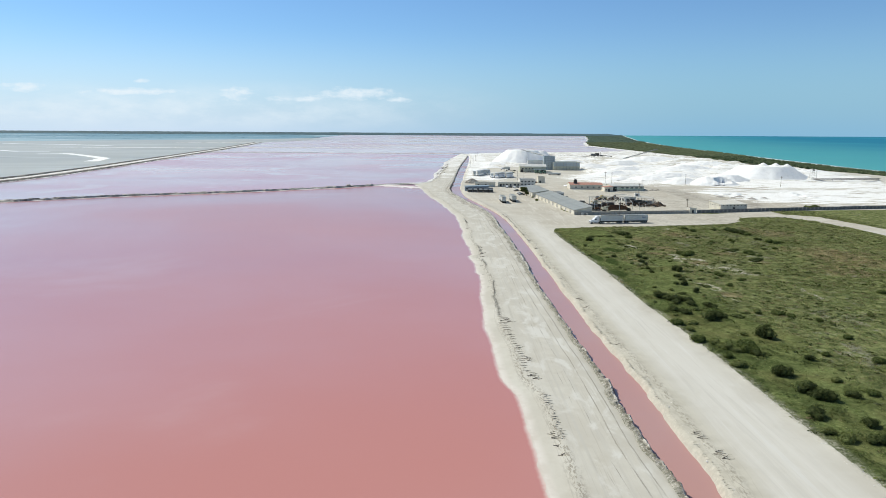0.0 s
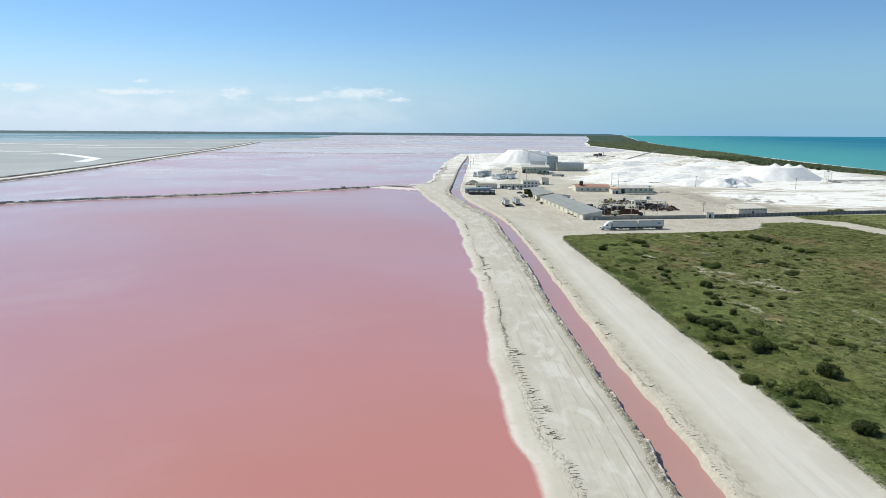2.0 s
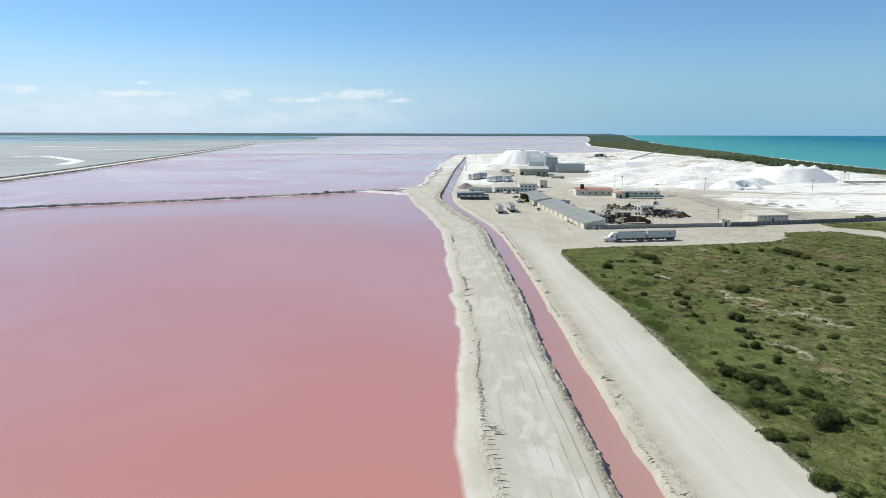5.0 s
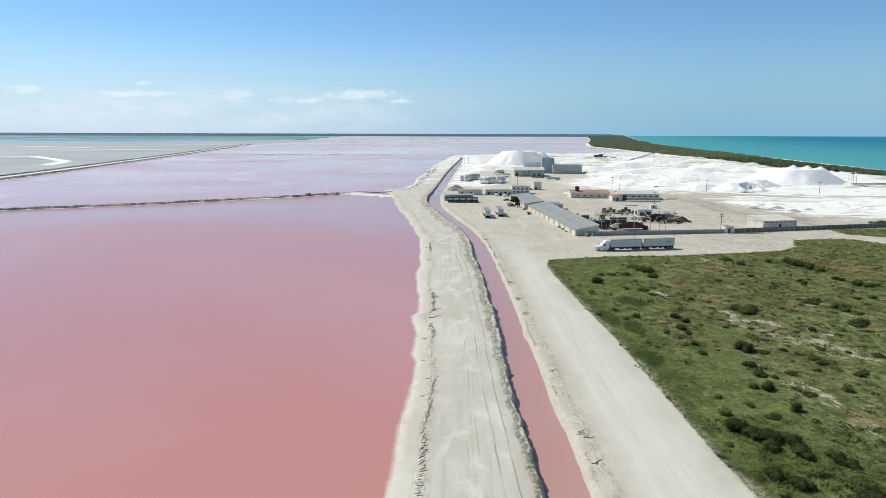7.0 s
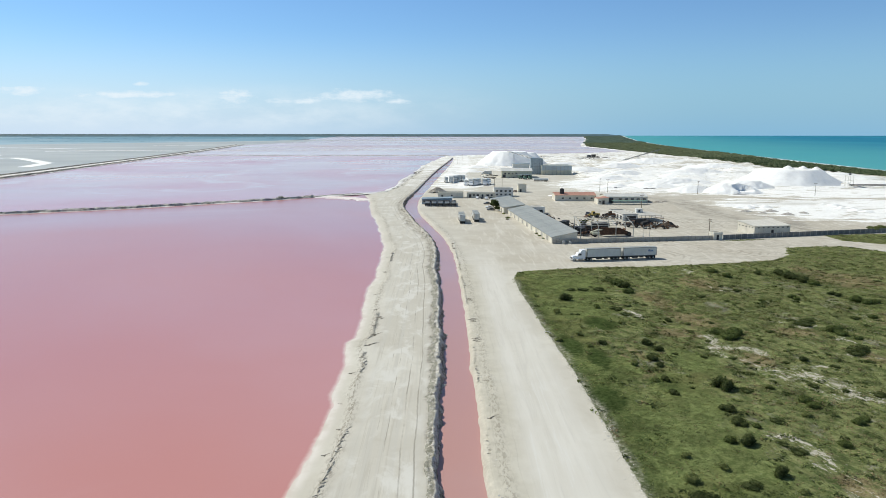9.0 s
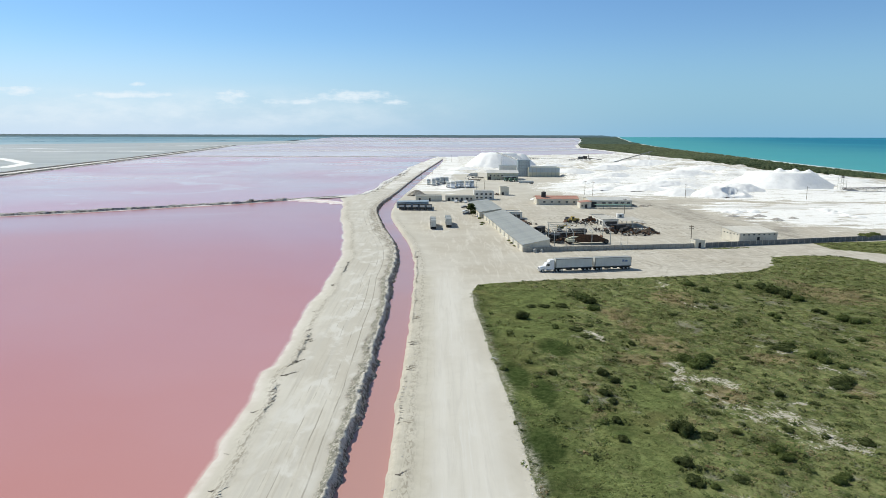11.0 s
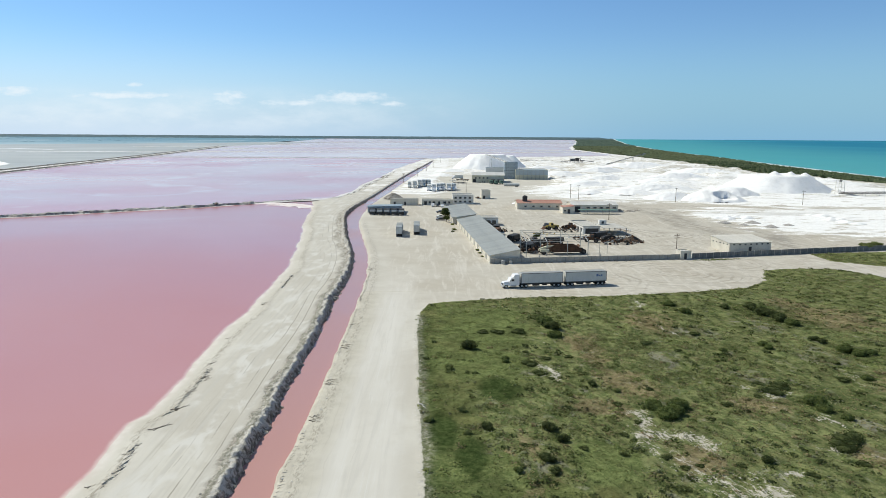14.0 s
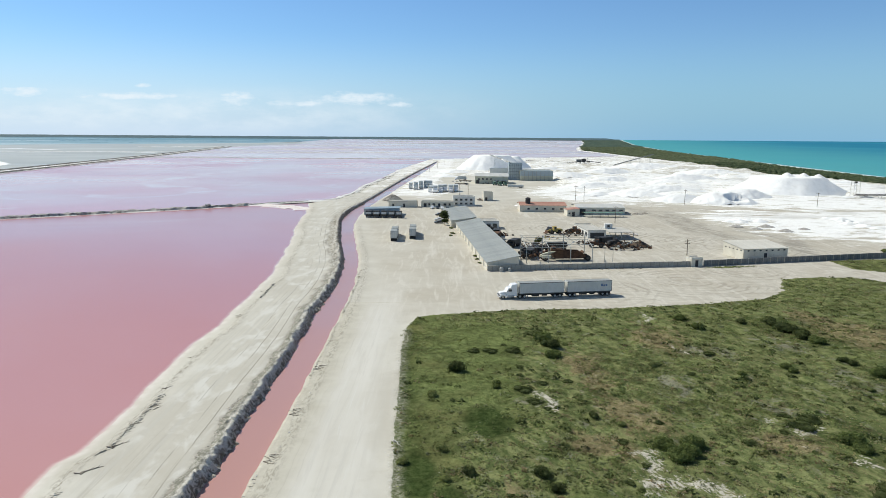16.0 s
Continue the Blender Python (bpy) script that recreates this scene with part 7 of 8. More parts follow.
def heap(name, cx, cy, rx, ry, h, label, seed, material=None, flat=0.25, turn=0.0, crests=(), cut=None, step=1.1, category="heap", rough=1.0):
    """A heap at its angle of repose with a worn crest; crests: extra small peaks (dx, dy, radius, height)."""
    nx, ny = int(2 * rx / step), int(2 * ry / step)
    u, v = np.meshgrid(np.linspace(-1, 1, nx), np.linspace(-1, 1, ny))
    X, Y = u * rx, v * ry
    wob = 1 + 0.22 * (fbm(X + 500 + seed * 37, Y + 300, max(rx, ry) * 0.5, seed, 3) - 0.5)
    r = np.sqrt(u * u + v * v) * wob
    Z = h * np.minimum(1.0, np.maximum(0, (1 - r) / (1 - flat)))
    Z = Z + rough * (Z > 0.05) * (0.10 * h * (fbm(X + 90, Y + seed * 11, 9, seed + 5, 4) - 0.5) + 0.5 * (fbm(X + 33, Y + seed * 7, 2.6, seed + 8, 2) - 0.5))
    ang = np.arctan2(v * ry, u * rx)
    Z = Z * (1 + 0.08 * rough * (lattice(ang * 22, ang * 0 + seed, 1, seed + 3) - 0.5) * np.clip(r, 0, 1))
    for dx, dy, cr, ch in crests:
        Z = np.maximum(Z, (ch - np.hypot(X - dx, (Y - dy)) * 0.62) * (Z > 0.8 * h))
    if cut:
        dx, dy, cr, cd = cut
        hole = smooth(np.hypot((X - dx) / 1.25, Y - dy), cr, cr * 0.82)
        Z = Z * (1 - hole) + np.minimum(Z, cd) * hole
    Z = np.where(r > 1.0, -0.6, Z - 0.05)
    keep = r <= 1.06
    idm = -np.ones(X.shape, int)
    idm[keep] = np.arange(keep.sum())
    V = np.stack([X, Y, Z], -1)[keep]
    q = np.stack([idm[:-1, :-1], idm[:-1, 1:], idm[1:, 1:], idm[1:, :-1]], -1).reshape(-1, 4)
    q = q[(q >= 0).all(1)]
    ob = mesh_ob(name, V, q, material or M_SALT, smooth=True)
    ob.matrix_world = pose(cx, cy, 0, 0, 0, turn)
    return tagged(ob, label, category)


heap("salt_mound", 121, 1046, 46, 42, 18.0, "great white heap of harvested salt behind the plant", 3, flat=0.5, rough=0.3)
heap("salt_mound", 151, 1052, 23, 24, 16.5, "white salt heap beside the great one", 13, flat=0.25, rough=0.4)
heap("salt_mound", 324, 684, 47, 36, 13.0, "long white salt heap with three small crests", 5, flat=0.5, rough=0.3, crests=((-4, -4, 9, 16.6), (9, -3, 8, 16.2), (21, -2, 9, 15.4)))
heap("salt_mound", 241, 602, 24, 15, 6.6, "white salt heap with a curved cut in its face", 7, flat=0.34, rough=2.2, cut=(5, -7.5, 6.2, 1.6))
heap("salt_mound", 216, 612, 20, 12, 5.0, "rough white salt heap", 8, flat=0.2, rough=2.4)
heap("salt_mound", 270, 640, 24, 14, 6.5, "rough white salt heap", 18, flat=0.3, rough=2.4)
for k, (x, y, a, b, h) in enumerate(((196, 650, 26, 12, 4.2), (230, 690, 40, 16, 5.0), (180, 720, 28, 14, 5.0), (262, 760, 40, 16, 5.2), (215, 800, 34, 16, 5.5), (300, 840, 46, 18, 6.0), (190, 880, 30, 15, 5.5), (360, 930, 50, 20, 7.0), (250, 960, 44, 18, 6.0), (185, 990, 30, 16, 6.0), (330, 1080, 60, 24, 8.0), (60, 870, 16, 14, 2.2), (70, 960, 20, 16, 3.0), (410, 760, 40, 16, 5.0), (380, 700, 22, 10, 3.0), (420, 860, 30, 12, 5.0), (170, 655, 16, 9, 2.4), (108, 575, 7, 4, 1.3))):
    heap("salt_mound", x, y, a, b, h, "low worked mound of white salt", 30 + k, flat=0.25, rough=1.8, turn=(k * 37) % 50 - 25)
for k, (x, y, r) in enumerate(((198, 482, 3.2), (212, 482, 3.6), (214, 467, 3.4), (204, 474, 2.4), (226, 474, 2.6))):
    heap("earth_mound", x, y, r * 1.2, r, r * 0.36, "small grey mound of dirty salt and earth", 160 + k, M_GREYEARTH, flat=0.1, step=0.5, rough=0.6)
rl_ = random.Random(19)
for k in range(26):
    u = rl_.random()
    x, y = (265 - 4 * u, 520 - 46 * u) if k < 14 else (201 + 22 * u, 494 + 10 * math.sin(3.1 * u))
    a = rl_.uniform(1.4, 4.0)
    heap("salt_mound", x + rl_.uniform(-4, 4), y + rl_.uniform(-2, 2), a * 1.3, a, a * rl_.uniform(0.28, 0.42), "small tipped mound of white salt on the flat", 90 + k, flat=0.1, turn=rl_.uniform(-40, 40), step=0.5, rough=0.5)
heap("earth_mound", 25.5, 602, 7.5, 6, 4.2, "brown mound of dug earth", 60, M_DYKE, flat=0.15)
heap("earth_mound", 134.5, 421.0, 5.0, 3.4, 2.2, "dark mound of rusty earth and chips by the shade roof", 61, M_DARKEARTH, flat=0.1, step=0.5)

# vehicles at the offices and the plant
for k, (x, y) in enumerate(((52.8, 552.2), (56.1, 552.4), (59.0, 549.4), (62.3, 549.6))):
    car(pose(x, y, 0.0, 0, 0, 84 + 5 * k), "dark car parked in front of the low office" if k % 2 else "white pickup parked in front of the low office", M_DARKPAINT if k % 2 else M_CAB, k % 2 == 0)


def flatbed(m, label):
    t = thing("flatbed_trailer", m, label, "trailer", "flatbeds")
    part("deck", boxed(0, 12.0, 0, 2.5, 1.1, 1.35, bevel=0.03), M_WOOD, t)
    part("headboard", boxed(0, 0.15, 0, 2.5, 1.35, 2.5, bevel=0.02), M_TRIM, t)
    part("chassis", boxed(0.4, 11.8, 0.7, 1.8, 0.75, 1.1), M_CHASSIS, t)
    for x in (9.0, 10.3):
        wheel_part("wheel", t, x, 0.3, 0.5, 0.5, -1)
        wheel_part("wheel", t, x, 2.2, 0.5, 0.5, 1)
    return t


flatbed(pose(68.3, 754.0, 0, 0, 0, 2), "dark empty flatbed trailer standing near the salt plant")
flatbed(pose(73.0, 790.0, 0, 0, 0, -3), "grey empty flatbed trailer standing near the salt plant")
for x, y, r in ((104.2, 748.5, 88), (108.4, 743.5, 92), (113.0, 744.5, 90)):
    dump_truck(pose(x, y, 0.0, 0, 0, r), "dark green dump truck parked before the salt plant", M_GREEN)
box_lorry(pose(69.5, 817.0, 0.0, 0, 0, 3), "white box lorry parked behind the salt plant's yard", "parked lorries", 3.7, 8.0)
scrap(pose(82.6, 606.6, 0), "small rusty stack of steel beside the block hut", 12, 1.3, (M_RUST, M_STEEL), 18, 2.6)


def harvester(m, label):
    """A dark steel washing plant on legs with a cabin, hoppers and a boom."""
    t = thing("washing_plant", m, label, "machine")
    part("deck", boxed(0, 22, 0, 9, 3.0, 3.6, bevel=0.05), M_CHASSIS, t)
    for px in (1, 7.5, 14, 21):
        for py in (0.6, 8.4):
            part("leg", tube(bmesh.new(), (px, py, -0.4), (px, py, 3.0), 0.3, n=6), M_CHASSIS, t)
    part("cabin", boxed(2, 9, 1.5, 7, 3.6, 7.0, bevel=0.1), M_TRIM, t)
    part("hopper", prism([(11, 3.6), (10, 8.0), (16, 8.0), (15, 3.6)], 1.5, 7.5), M_CHASSIS, t)
    part("boom", tube(bmesh.new(), (15, 4.5, 5.0), (40, 4.5, 2.0), 0.5, n=6), M_CHASSIS, t)
    part("mast", tube(bmesh.new(), (18.5, 4.5, 3.6), (18.5, 4.5, 9.5), 0.35, n=6), M_CHASSIS, t)
    bm = bmesh.new()
    for py in (0.1, 8.9):
        tube(bm, (0, py, 4.6), (22, py, 4.6), 0.1, n=5)
    part("railing", bm, M_STEEL, t)
    return t


harvester(pose(263.0, 1217.0, 0.5, 0, 0, 2), "dark steel salt washing plant on the salt field")
conveyor((196, 1306, 1.6), (262, 1226, 1.8), "long low dark conveyor lying across the salt field", 8, 1.4, M_CHASSIS)
for k, (x, y, r) in enumerate(((160.0, 536.0, 3.0), (165.0, 532.0, 3.6), (170.0, 535.0, 2.6))):
    heap("earth_mound", x, y, r, r * 0.7, 1.1, "small pale mound of sand on the yard", 70 + k, M_DYKE, flat=0.1, step=0.5)
planks = thing("plank_stack", pose(137.6, 458.0, 0, 0, 0, -62), "loose pale planks lying on the yard", "planks")
for k in range(6):
    part("plank", boxed(0, 9.0 - k * 0.6, k * 0.55, k * 0.55 + 0.42, 0.0, 0.22 + 0.1 * (k % 2), bevel=0.02), M_DYKESALT if k % 2 else M_WOOD, planks)

# ---- plants ----


def leaf_cloud(rnd, lobes, per, size, core=0.72):
    """Leaves as small bent quads over a set of lobes (x, y, z, rx, ry, rz); returns vertices and faces."""
    V, F = [], []
    for lx, ly, lz, rx, ry, rz in lobes:
        for _ in range(per):
            d = Vector((rnd.gauss(0, 1), rnd.gauss(0, 1), rnd.gauss(0.25, 1))).normalized()
            k = rnd.uniform(0.68, 1.08)
            c = Vector((lx + d.x * rx * k, ly + d.y * ry * k, max(0.03, lz + d.z * rz * k)))
            nrm = (d + Vector((rnd.uniform(-.7, .7), rnd.uniform(-.7, .7), rnd.uniform(-.3, .8)))).normalized()
            t = nrm.orthogonal().normalized()
            t.rotate(Matrix.Rotation(rnd.uniform(0, 6.28), 3, nrm))
            b = nrm.cross(t)
            s = size * rnd.uniform(0.6, 1.35)
            i = len(V)
            V += [tuple(c - t * s), tuple(c + b * s * 0.55 + nrm * s * 0.2), tuple(c + t * s), tuple(c - b * s * 0.55 + nrm * s * 0.2)]
            F.append((i, i + 1, i + 2, i + 3))
    return V, F


def core_mesh(rnd, lobes, k=0.8):
    bm = bmesh.new()
    for lx, ly, lz, rx, ry, rz in lobes:
        r = bmesh.ops.create_icosphere(bm, subdivisions=1, radius=1.0)
        for v in r["verts"]:
            q = 1 + 0.25 * (noise.noise(v.co * 2.3 + Vector((lx * 3, ly * 3, 0))))
            v.co = Vector((lx + v.co.x * rx * k * q, ly + v.co.y * ry * k * q, max(-0.1, lz + v.co.z * rz * k * q)))
    return bm


def bush(name, seed, w, h, label, leaf, leaf_size=0.14, per=190, category="bush", low=False):
    rnd = random.Random(seed)
    lobes = []
    for k in range(4 if low else 6):
        a, r = rnd.uniform(0, 6.28), w * rnd.uniform(0.08, 0.30)
        q = rnd.uniform(0.24, 0.36) * w
        lobes.append((r * math.cos(a), r * math.sin(a), h * rnd.uniform(0.32, 0.55), q, q * rnd.uniform(0.8, 1.1), h * rnd.uniform(0.36, 0.5)))
    t = thing(name, pose(0, 0, 0), label, category, "field bushes")
    V, F = leaf_cloud(rnd, lobes, per, leaf_size)
    cr = mesh_ob("crown", V, F, leaf)
    cr.parent = t
    part("inner_leaves", core_mesh(rnd, lobes, 0.78), leaf, t)
    bm = bmesh.new()
    for k in range(4):
        a = rnd.uniform(0, 6.28)
        tube(bm, (0.1 * math.cos(a), 0.1 * math.sin(a), -0.2), (w * 0.22 * math.cos(a), w * 0.22 * math.sin(a), h * 0.5), 0.05, 0.02, 5)
    part("stems", bm, M_BARK, t)
    return t


def ground_z(x, y):
    return float(ground_height(np.array([x], float), np.array([y], float))[0])


BUSH_KINDS = [
    bush("bush", 1, 3.2, 2.0, "dark green rounded shrub on the open scrub field", M_DARKLEAF),
    bush("bush", 2, 3.6, 1.7, "dark green spreading shrub on the open scrub field", M_DARKLEAF),
    bush("bush", 3, 3.0, 1.4, "mid green leafy shrub on the open scrub field", M_MIDLEAF),
    bush("bush", 4, 2.6, 1.1, "sparse olive-green shrub on the open scrub field", M_SCRUB, 0.12, 120),
    bush("bush", 5, 4.4, 0.9, "broad low cushion of dark green scrub", M_DARKLEAF, 0.13, 300, low=True),
]
# x, y, size, kind
SPOTS_NORTH = [(57.2, 267.7, 0.97, 3), (61.3, 279, 1.13, 0), (64.8, 289.9, 0.61, 4), (67.9, 271.1, 0.5, 2), (68, 273.2, 0.49, 2), (68, 289.2, 0.68, 4), (71.1, 294.1, 0.35, 4), (72.2, 269.9, 0.76, 4), (72.4, 276.7, 0.36, 4), (72.5, 289.9, 0.76, 4), (72.9, 280.9, 0.33, 4), (73.4, 265.2, 0.6, 4), (75.1, 262.2, 0.33, 4), (75.8, 273.2, 0.46, 4), (78.3, 302.2, 0.81, 4), (79.4, 298.4, 1.35, 2), (79.9, 287.2, 1.06, 2), (80.3, 273.8, 0.43, 4), (80.3, 293.4, 1.1, 1), (97.9, 282.8, 0.54, 4), (102.9, 278.1, 0.4, 4), (110.4, 289.3, 0.57, 4), (111.9, 278.2, 0.57, 2), (113, 313.6, 1.13, 2)]
SPOTS_NORTH_EAST = [(114.3, 306.2, 0.98, 2), (121.6, 282, 0.69, 2), (121.8, 279.7, 0.67, 2), (126.3, 311.9, 0.75, 1), (126.8, 262.5, 0.62, 4), (130.6, 271.5, 0.67, 3), (131.3, 263.2, 0.74, 2), (132.5, 311.1, 1.18, 1), (133.4, 305.4, 1.37, 1), (134.3, 286, 0.61, 1), (134.3, 300.7, 1.14, 1), (135.3, 284.7, 0.68, 1), (135.6, 297, 1.23, 2), (136.6, 278.5, 1.15, 2), (138, 276.2, 1.03, 2), (140.3, 276.7, 0.8, 2)]
SPOTS_MIDDLE = [(53.9, 244.6, 0.75, 3), (58.8, 248.2, 0.77, 3), (59.4, 239.7, 0.64, 3), (62.3, 241.5, 0.66, 0), (65.3, 229.1, 0.4, 2), (65.9, 230.1, 0.43, 3), (67.1, 236, 0.31, 4), (69.5, 231.8, 0.64, 1), (70, 228.9, 0.5, 1), (70.3, 257.4, 0.83, 3), (71.1, 241.1, 0.74, 0), (72.5, 237.5, 0.65, 0), (75, 235.1, 0.34, 4), (76.9, 254.3, 0.37, 3), (79.5, 241.5, 0.36, 4), (79.9, 233.7, 0.64, 3), (81.5, 259.3, 0.59, 0), (81.7, 239.7, 0.35, 4), (82.6, 238.2, 0.26, 4), (83.8, 251.1, 0.44, 4), (84.9, 256, 0.63, 3), (85, 244.4, 0.3, 4), (85.5, 233.2, 0.35, 4), (87.1, 230.4, 0.39, 4)]
SPOTS_MIDDLE_EAST = [(89, 249.5, 1.06, 2), (89.1, 230.9, 0.27, 4), (90.1, 246.2, 1.14, 2), (90.6, 256.9, 0.34, 4), (93.1, 250.3, 1.08, 2), (94.6, 231.1, 0.35, 4), (96.5, 245.8, 0.38, 4), (98.5, 232, 0.57, 1), (101.2, 251.2, 0.43, 4), (102.4, 228.3, 0.4, 4), (107.6, 254.5, 0.35, 4), (110.5, 235.8, 0.88, 4), (110.7, 231.3, 0.47, 4), (110.7, 260.7, 0.5, 4), (111.3, 256.5, 0.87, 4), (113.6, 259.1, 0.89, 4), (115.4, 251.6, 1.15, 2), (115.5, 248.7, 0.95, 2), (117.1, 245.5, 0.68, 2)]
SPOTS_SOUTH = [(62.1, 192.7, 0.58, 3), (65.9, 189.9, 0.7, 3), (66.8, 221.3, 0.57, 3), (68, 215.1, 0.56, 1), (68.8, 221.9, 0.53, 1), (69.8, 197.2, 0.59, 2), (72.1, 196.5, 0.81, 0), (72.1, 218.1, 0.4, 3), (72.4, 188, 0.76, 0), (73.6, 202.9, 0.79, 1), (74, 208.1, 0.76, 1), (75.7, 201.8, 0.44, 2), (77, 196.5, 0.39, 4), (77.1, 218.4, 1.1, 0), (77.9, 194, 0.6, 4), (79.7, 203.9, 0.51, 4), (80.7, 216.3, 0.56, 4), (83.7, 211.3, 0.48, 3), (85, 217.9, 0.75, 3), (85.1, 224.9, 0.36, 4), (85.3, 205.8, 0.7, 3), (85.6, 196.6, 0.68, 2), (87.9, 211.5, 0.77, 2), (88.3, 209.7, 0.7, 2)]
SPOTS_SOUTH_EAST = [(91.9, 203.7, 0.68, 2), (93.2, 218.6, 0.48, 4), (93.5, 204.9, 0.57, 2), (102, 214.4, 0.59, 4), (124.8, 186.9, 0.9, 2)]
SPOTS_ROADSIDE = [(55.9, 155.6, 1.1, 2), (57.1, 176.2, 0.55, 3), (57.2, 150.1, 0.9, 3), (57.9, 162.5, 0.62, 3), (59.2, 166.7, 0.88, 1), (59.8, 155.1, 1.11, 3), (60.2, 181, 1.08, 1), (61.2, 164.5, 0.87, 1), (61.3, 178.6, 0.92, 1), (62.4, 174.9, 0.85, 1), (64.7, 167.3, 0.72, 3), (65.4, 158.9, 1.4, 0), (65.4, 172.5, 0.99, 1), (65.8, 176.3, 0.97, 1), (67.4, 185.1, 0.61, 4), (68, 163.8, 1.24, 2), (68.3, 160.6, 0.98, 1), (69.3, 171.4, 0.85, 1), (70.2, 169.4, 0.64, 1), (72.7, 160.6, 0.68, 4), (73.3, 183.8, 0.56, 3), (76, 153.2, 0.8, 3), (76.4, 164.8, 0.53, 4), (79.3, 164.7, 0.85, 3)]
SPOTS_ROADSIDE_EAST = [(80.5, 167.3, 0.78, 3), (84.5, 164.3, 1.1, 2), (86.6, 162.2, 0.74, 2), (90.9, 157.3, 0.63, 2), (106.5, 162.7, 0.9, 3)]
SPOTS_NEAR = [(55.8, 142.2, 1.14, 2), (58.2, 126.4, 1.33, 3), (58.2, 131.6, 0.82, 2), (58.7, 96.3, 1.17, 3), (58.7, 139.8, 1.3, 3), (60, 136.9, 1.36, 3), (60.3, 93.9, 1.32, 3), (60.3, 102.4, 1.06, 1), (61.4, 135.1, 1.13, 3), (64.3, 113.5, 1.16, 1), (64.3, 121.4, 1.21, 1), (64.3, 135.1, 1.32, 2), (64.4, 93.2, 0.96, 1), (64.7, 132.5, 0.81, 1), (64.9, 138.8, 1.49, 2), (65.4, 109.4, 1.24, 0), (67.1, 99.5, 0.89, 1), (67.8, 146.5, 0.83, 3), (71, 110.5, 0.78, 1), (71.8, 145, 1.45, 0), (72.3, 117.8, 1.03, 3), (74.2, 130.6, 0.64, 0), (74.8, 111.1, 0.79, 2), (76.8, 123.8, 0.59, 3)]
SPOTS_NEAR_EAST = [(78.8, 132.8, 0.63, 2), (87.1, 128.8, 0.9, 2), (89.7, 143.8, 0.78, 2)]
rb = random.Random(77)
for x, y, s, k in SPOTS_NORTH + SPOTS_NORTH_EAST + SPOTS_MIDDLE + SPOTS_MIDDLE_EAST + SPOTS_SOUTH + SPOTS_SOUTH_EAST + SPOTS_ROADSIDE + SPOTS_ROADSIDE_EAST + SPOTS_NEAR + SPOTS_NEAR_EAST:
    copy_thing(BUSH_KINDS[k], pose(x, y, ground_z(x, y) - 0.05, 0, 0, rb.uniform(0, 360)) @ Matrix.Diagonal((s, s * rb.uniform(0.85, 1.1), s * rb.uniform(0.85, 1.05), 1)))
for k, b in enumerate(BUSH_KINDS):
    x, y = ((77.6, 217.2), (63.4, 177.4), (91.6, 247.8), (60.6, 186.5), (113.0, 238.6))[k]
    b.matrix_world = pose(x, y, ground_z(x, y) - 0.05, 0, 0, 40 * k)


def tree(m, seed, h, w, label, leaf):
    rnd = random.Random(seed)
    t = thing("tree", m, label, "tree", "yard trees")
    bm = tube(bmesh.new(), (0, 0, -0.3), (0.15, 0.1, h * 0.45), 0.2, 0.12, 7)
    lobes = []
    for k in range(7):
        a, r = k * 0.9 + rnd.uniform(-.3, .3), w * rnd.uniform(0.1, 0.34)
        z = h * rnd.uniform(0.5, 0.82)
        tube(bm, (0.1, 0.05, h * 0.35), (r * math.cos(a), r * math.sin(a), z), 0.08, 0.03, 5)
        lobes.append((r * math.cos(a), r * math.sin(a), z, w * rnd.uniform(.18, .28), w * rnd.uniform(.18, .28), h * rnd.uniform(.12, .2)))
    part("trunk", bm, M_BARK, t)
    V, F = leaf_cloud(rnd, lobes, 130, 0.28)
    cr = mesh_ob("crown", V, F, leaf)
    cr.parent = t
    part("inner_leaves", core_mesh(rnd, lobes, 0.7), leaf, t)
    return t


for k, (x, y, h, w) in enumerate(((59.0, 489, 5.8, 5.2), (58.8, 496, 4.8, 4.6), (59.0, 503, 5.2, 4.6), (59.4, 481, 3.4, 3.6), (96.0, 424, 3.0, 3.6), (219, 402.8, 2.6, 6.0), (224, 404.5, 2.8, 6.0))):
    tree(pose(x, y, 0), 40 + k, h, w, "dark green yard tree beside a shed" if k < 5 else "green tree just behind the panel wall", M_DARKLEAF if k < 5 else M_SCRUB)
for k, (x, y, s) in enumerate(((62.6, 452, 1.1), (61.8, 446, .8), (70.0, 397, .8), (70.6, 391, .7), (62.3, 470, 1.0), (70.8, 384, .6))):
    copy_thing(BUSH_KINDS[3], pose(x, y, 0.0, 0, 0, 70 * k) @ Matrix.Diagonal((s, s, s * 0.7, 1)))

# grasses and low scrub: too many to count
rs = np.random.RandomState(5)


def scatter(n, x0, x1, y0, y1, accept):
    x, y = rs.uniform(x0, x1, n), rs.uniform(y0, y1, n)
    open_sand = np.maximum(bare_at(x, y) * 1.05, 1.2 * patch_at(MATS, x, y, 97))
    ok = (rs.uniform(0, 1, n) > 0.8 * open_sand) & (veg_mask(x, y) > 0.45) & (accept(x, y) > rs.uniform(0, 1, n)) & (x - 48 < 0.78 * (y - 40))
    return x[ok], y[ok]


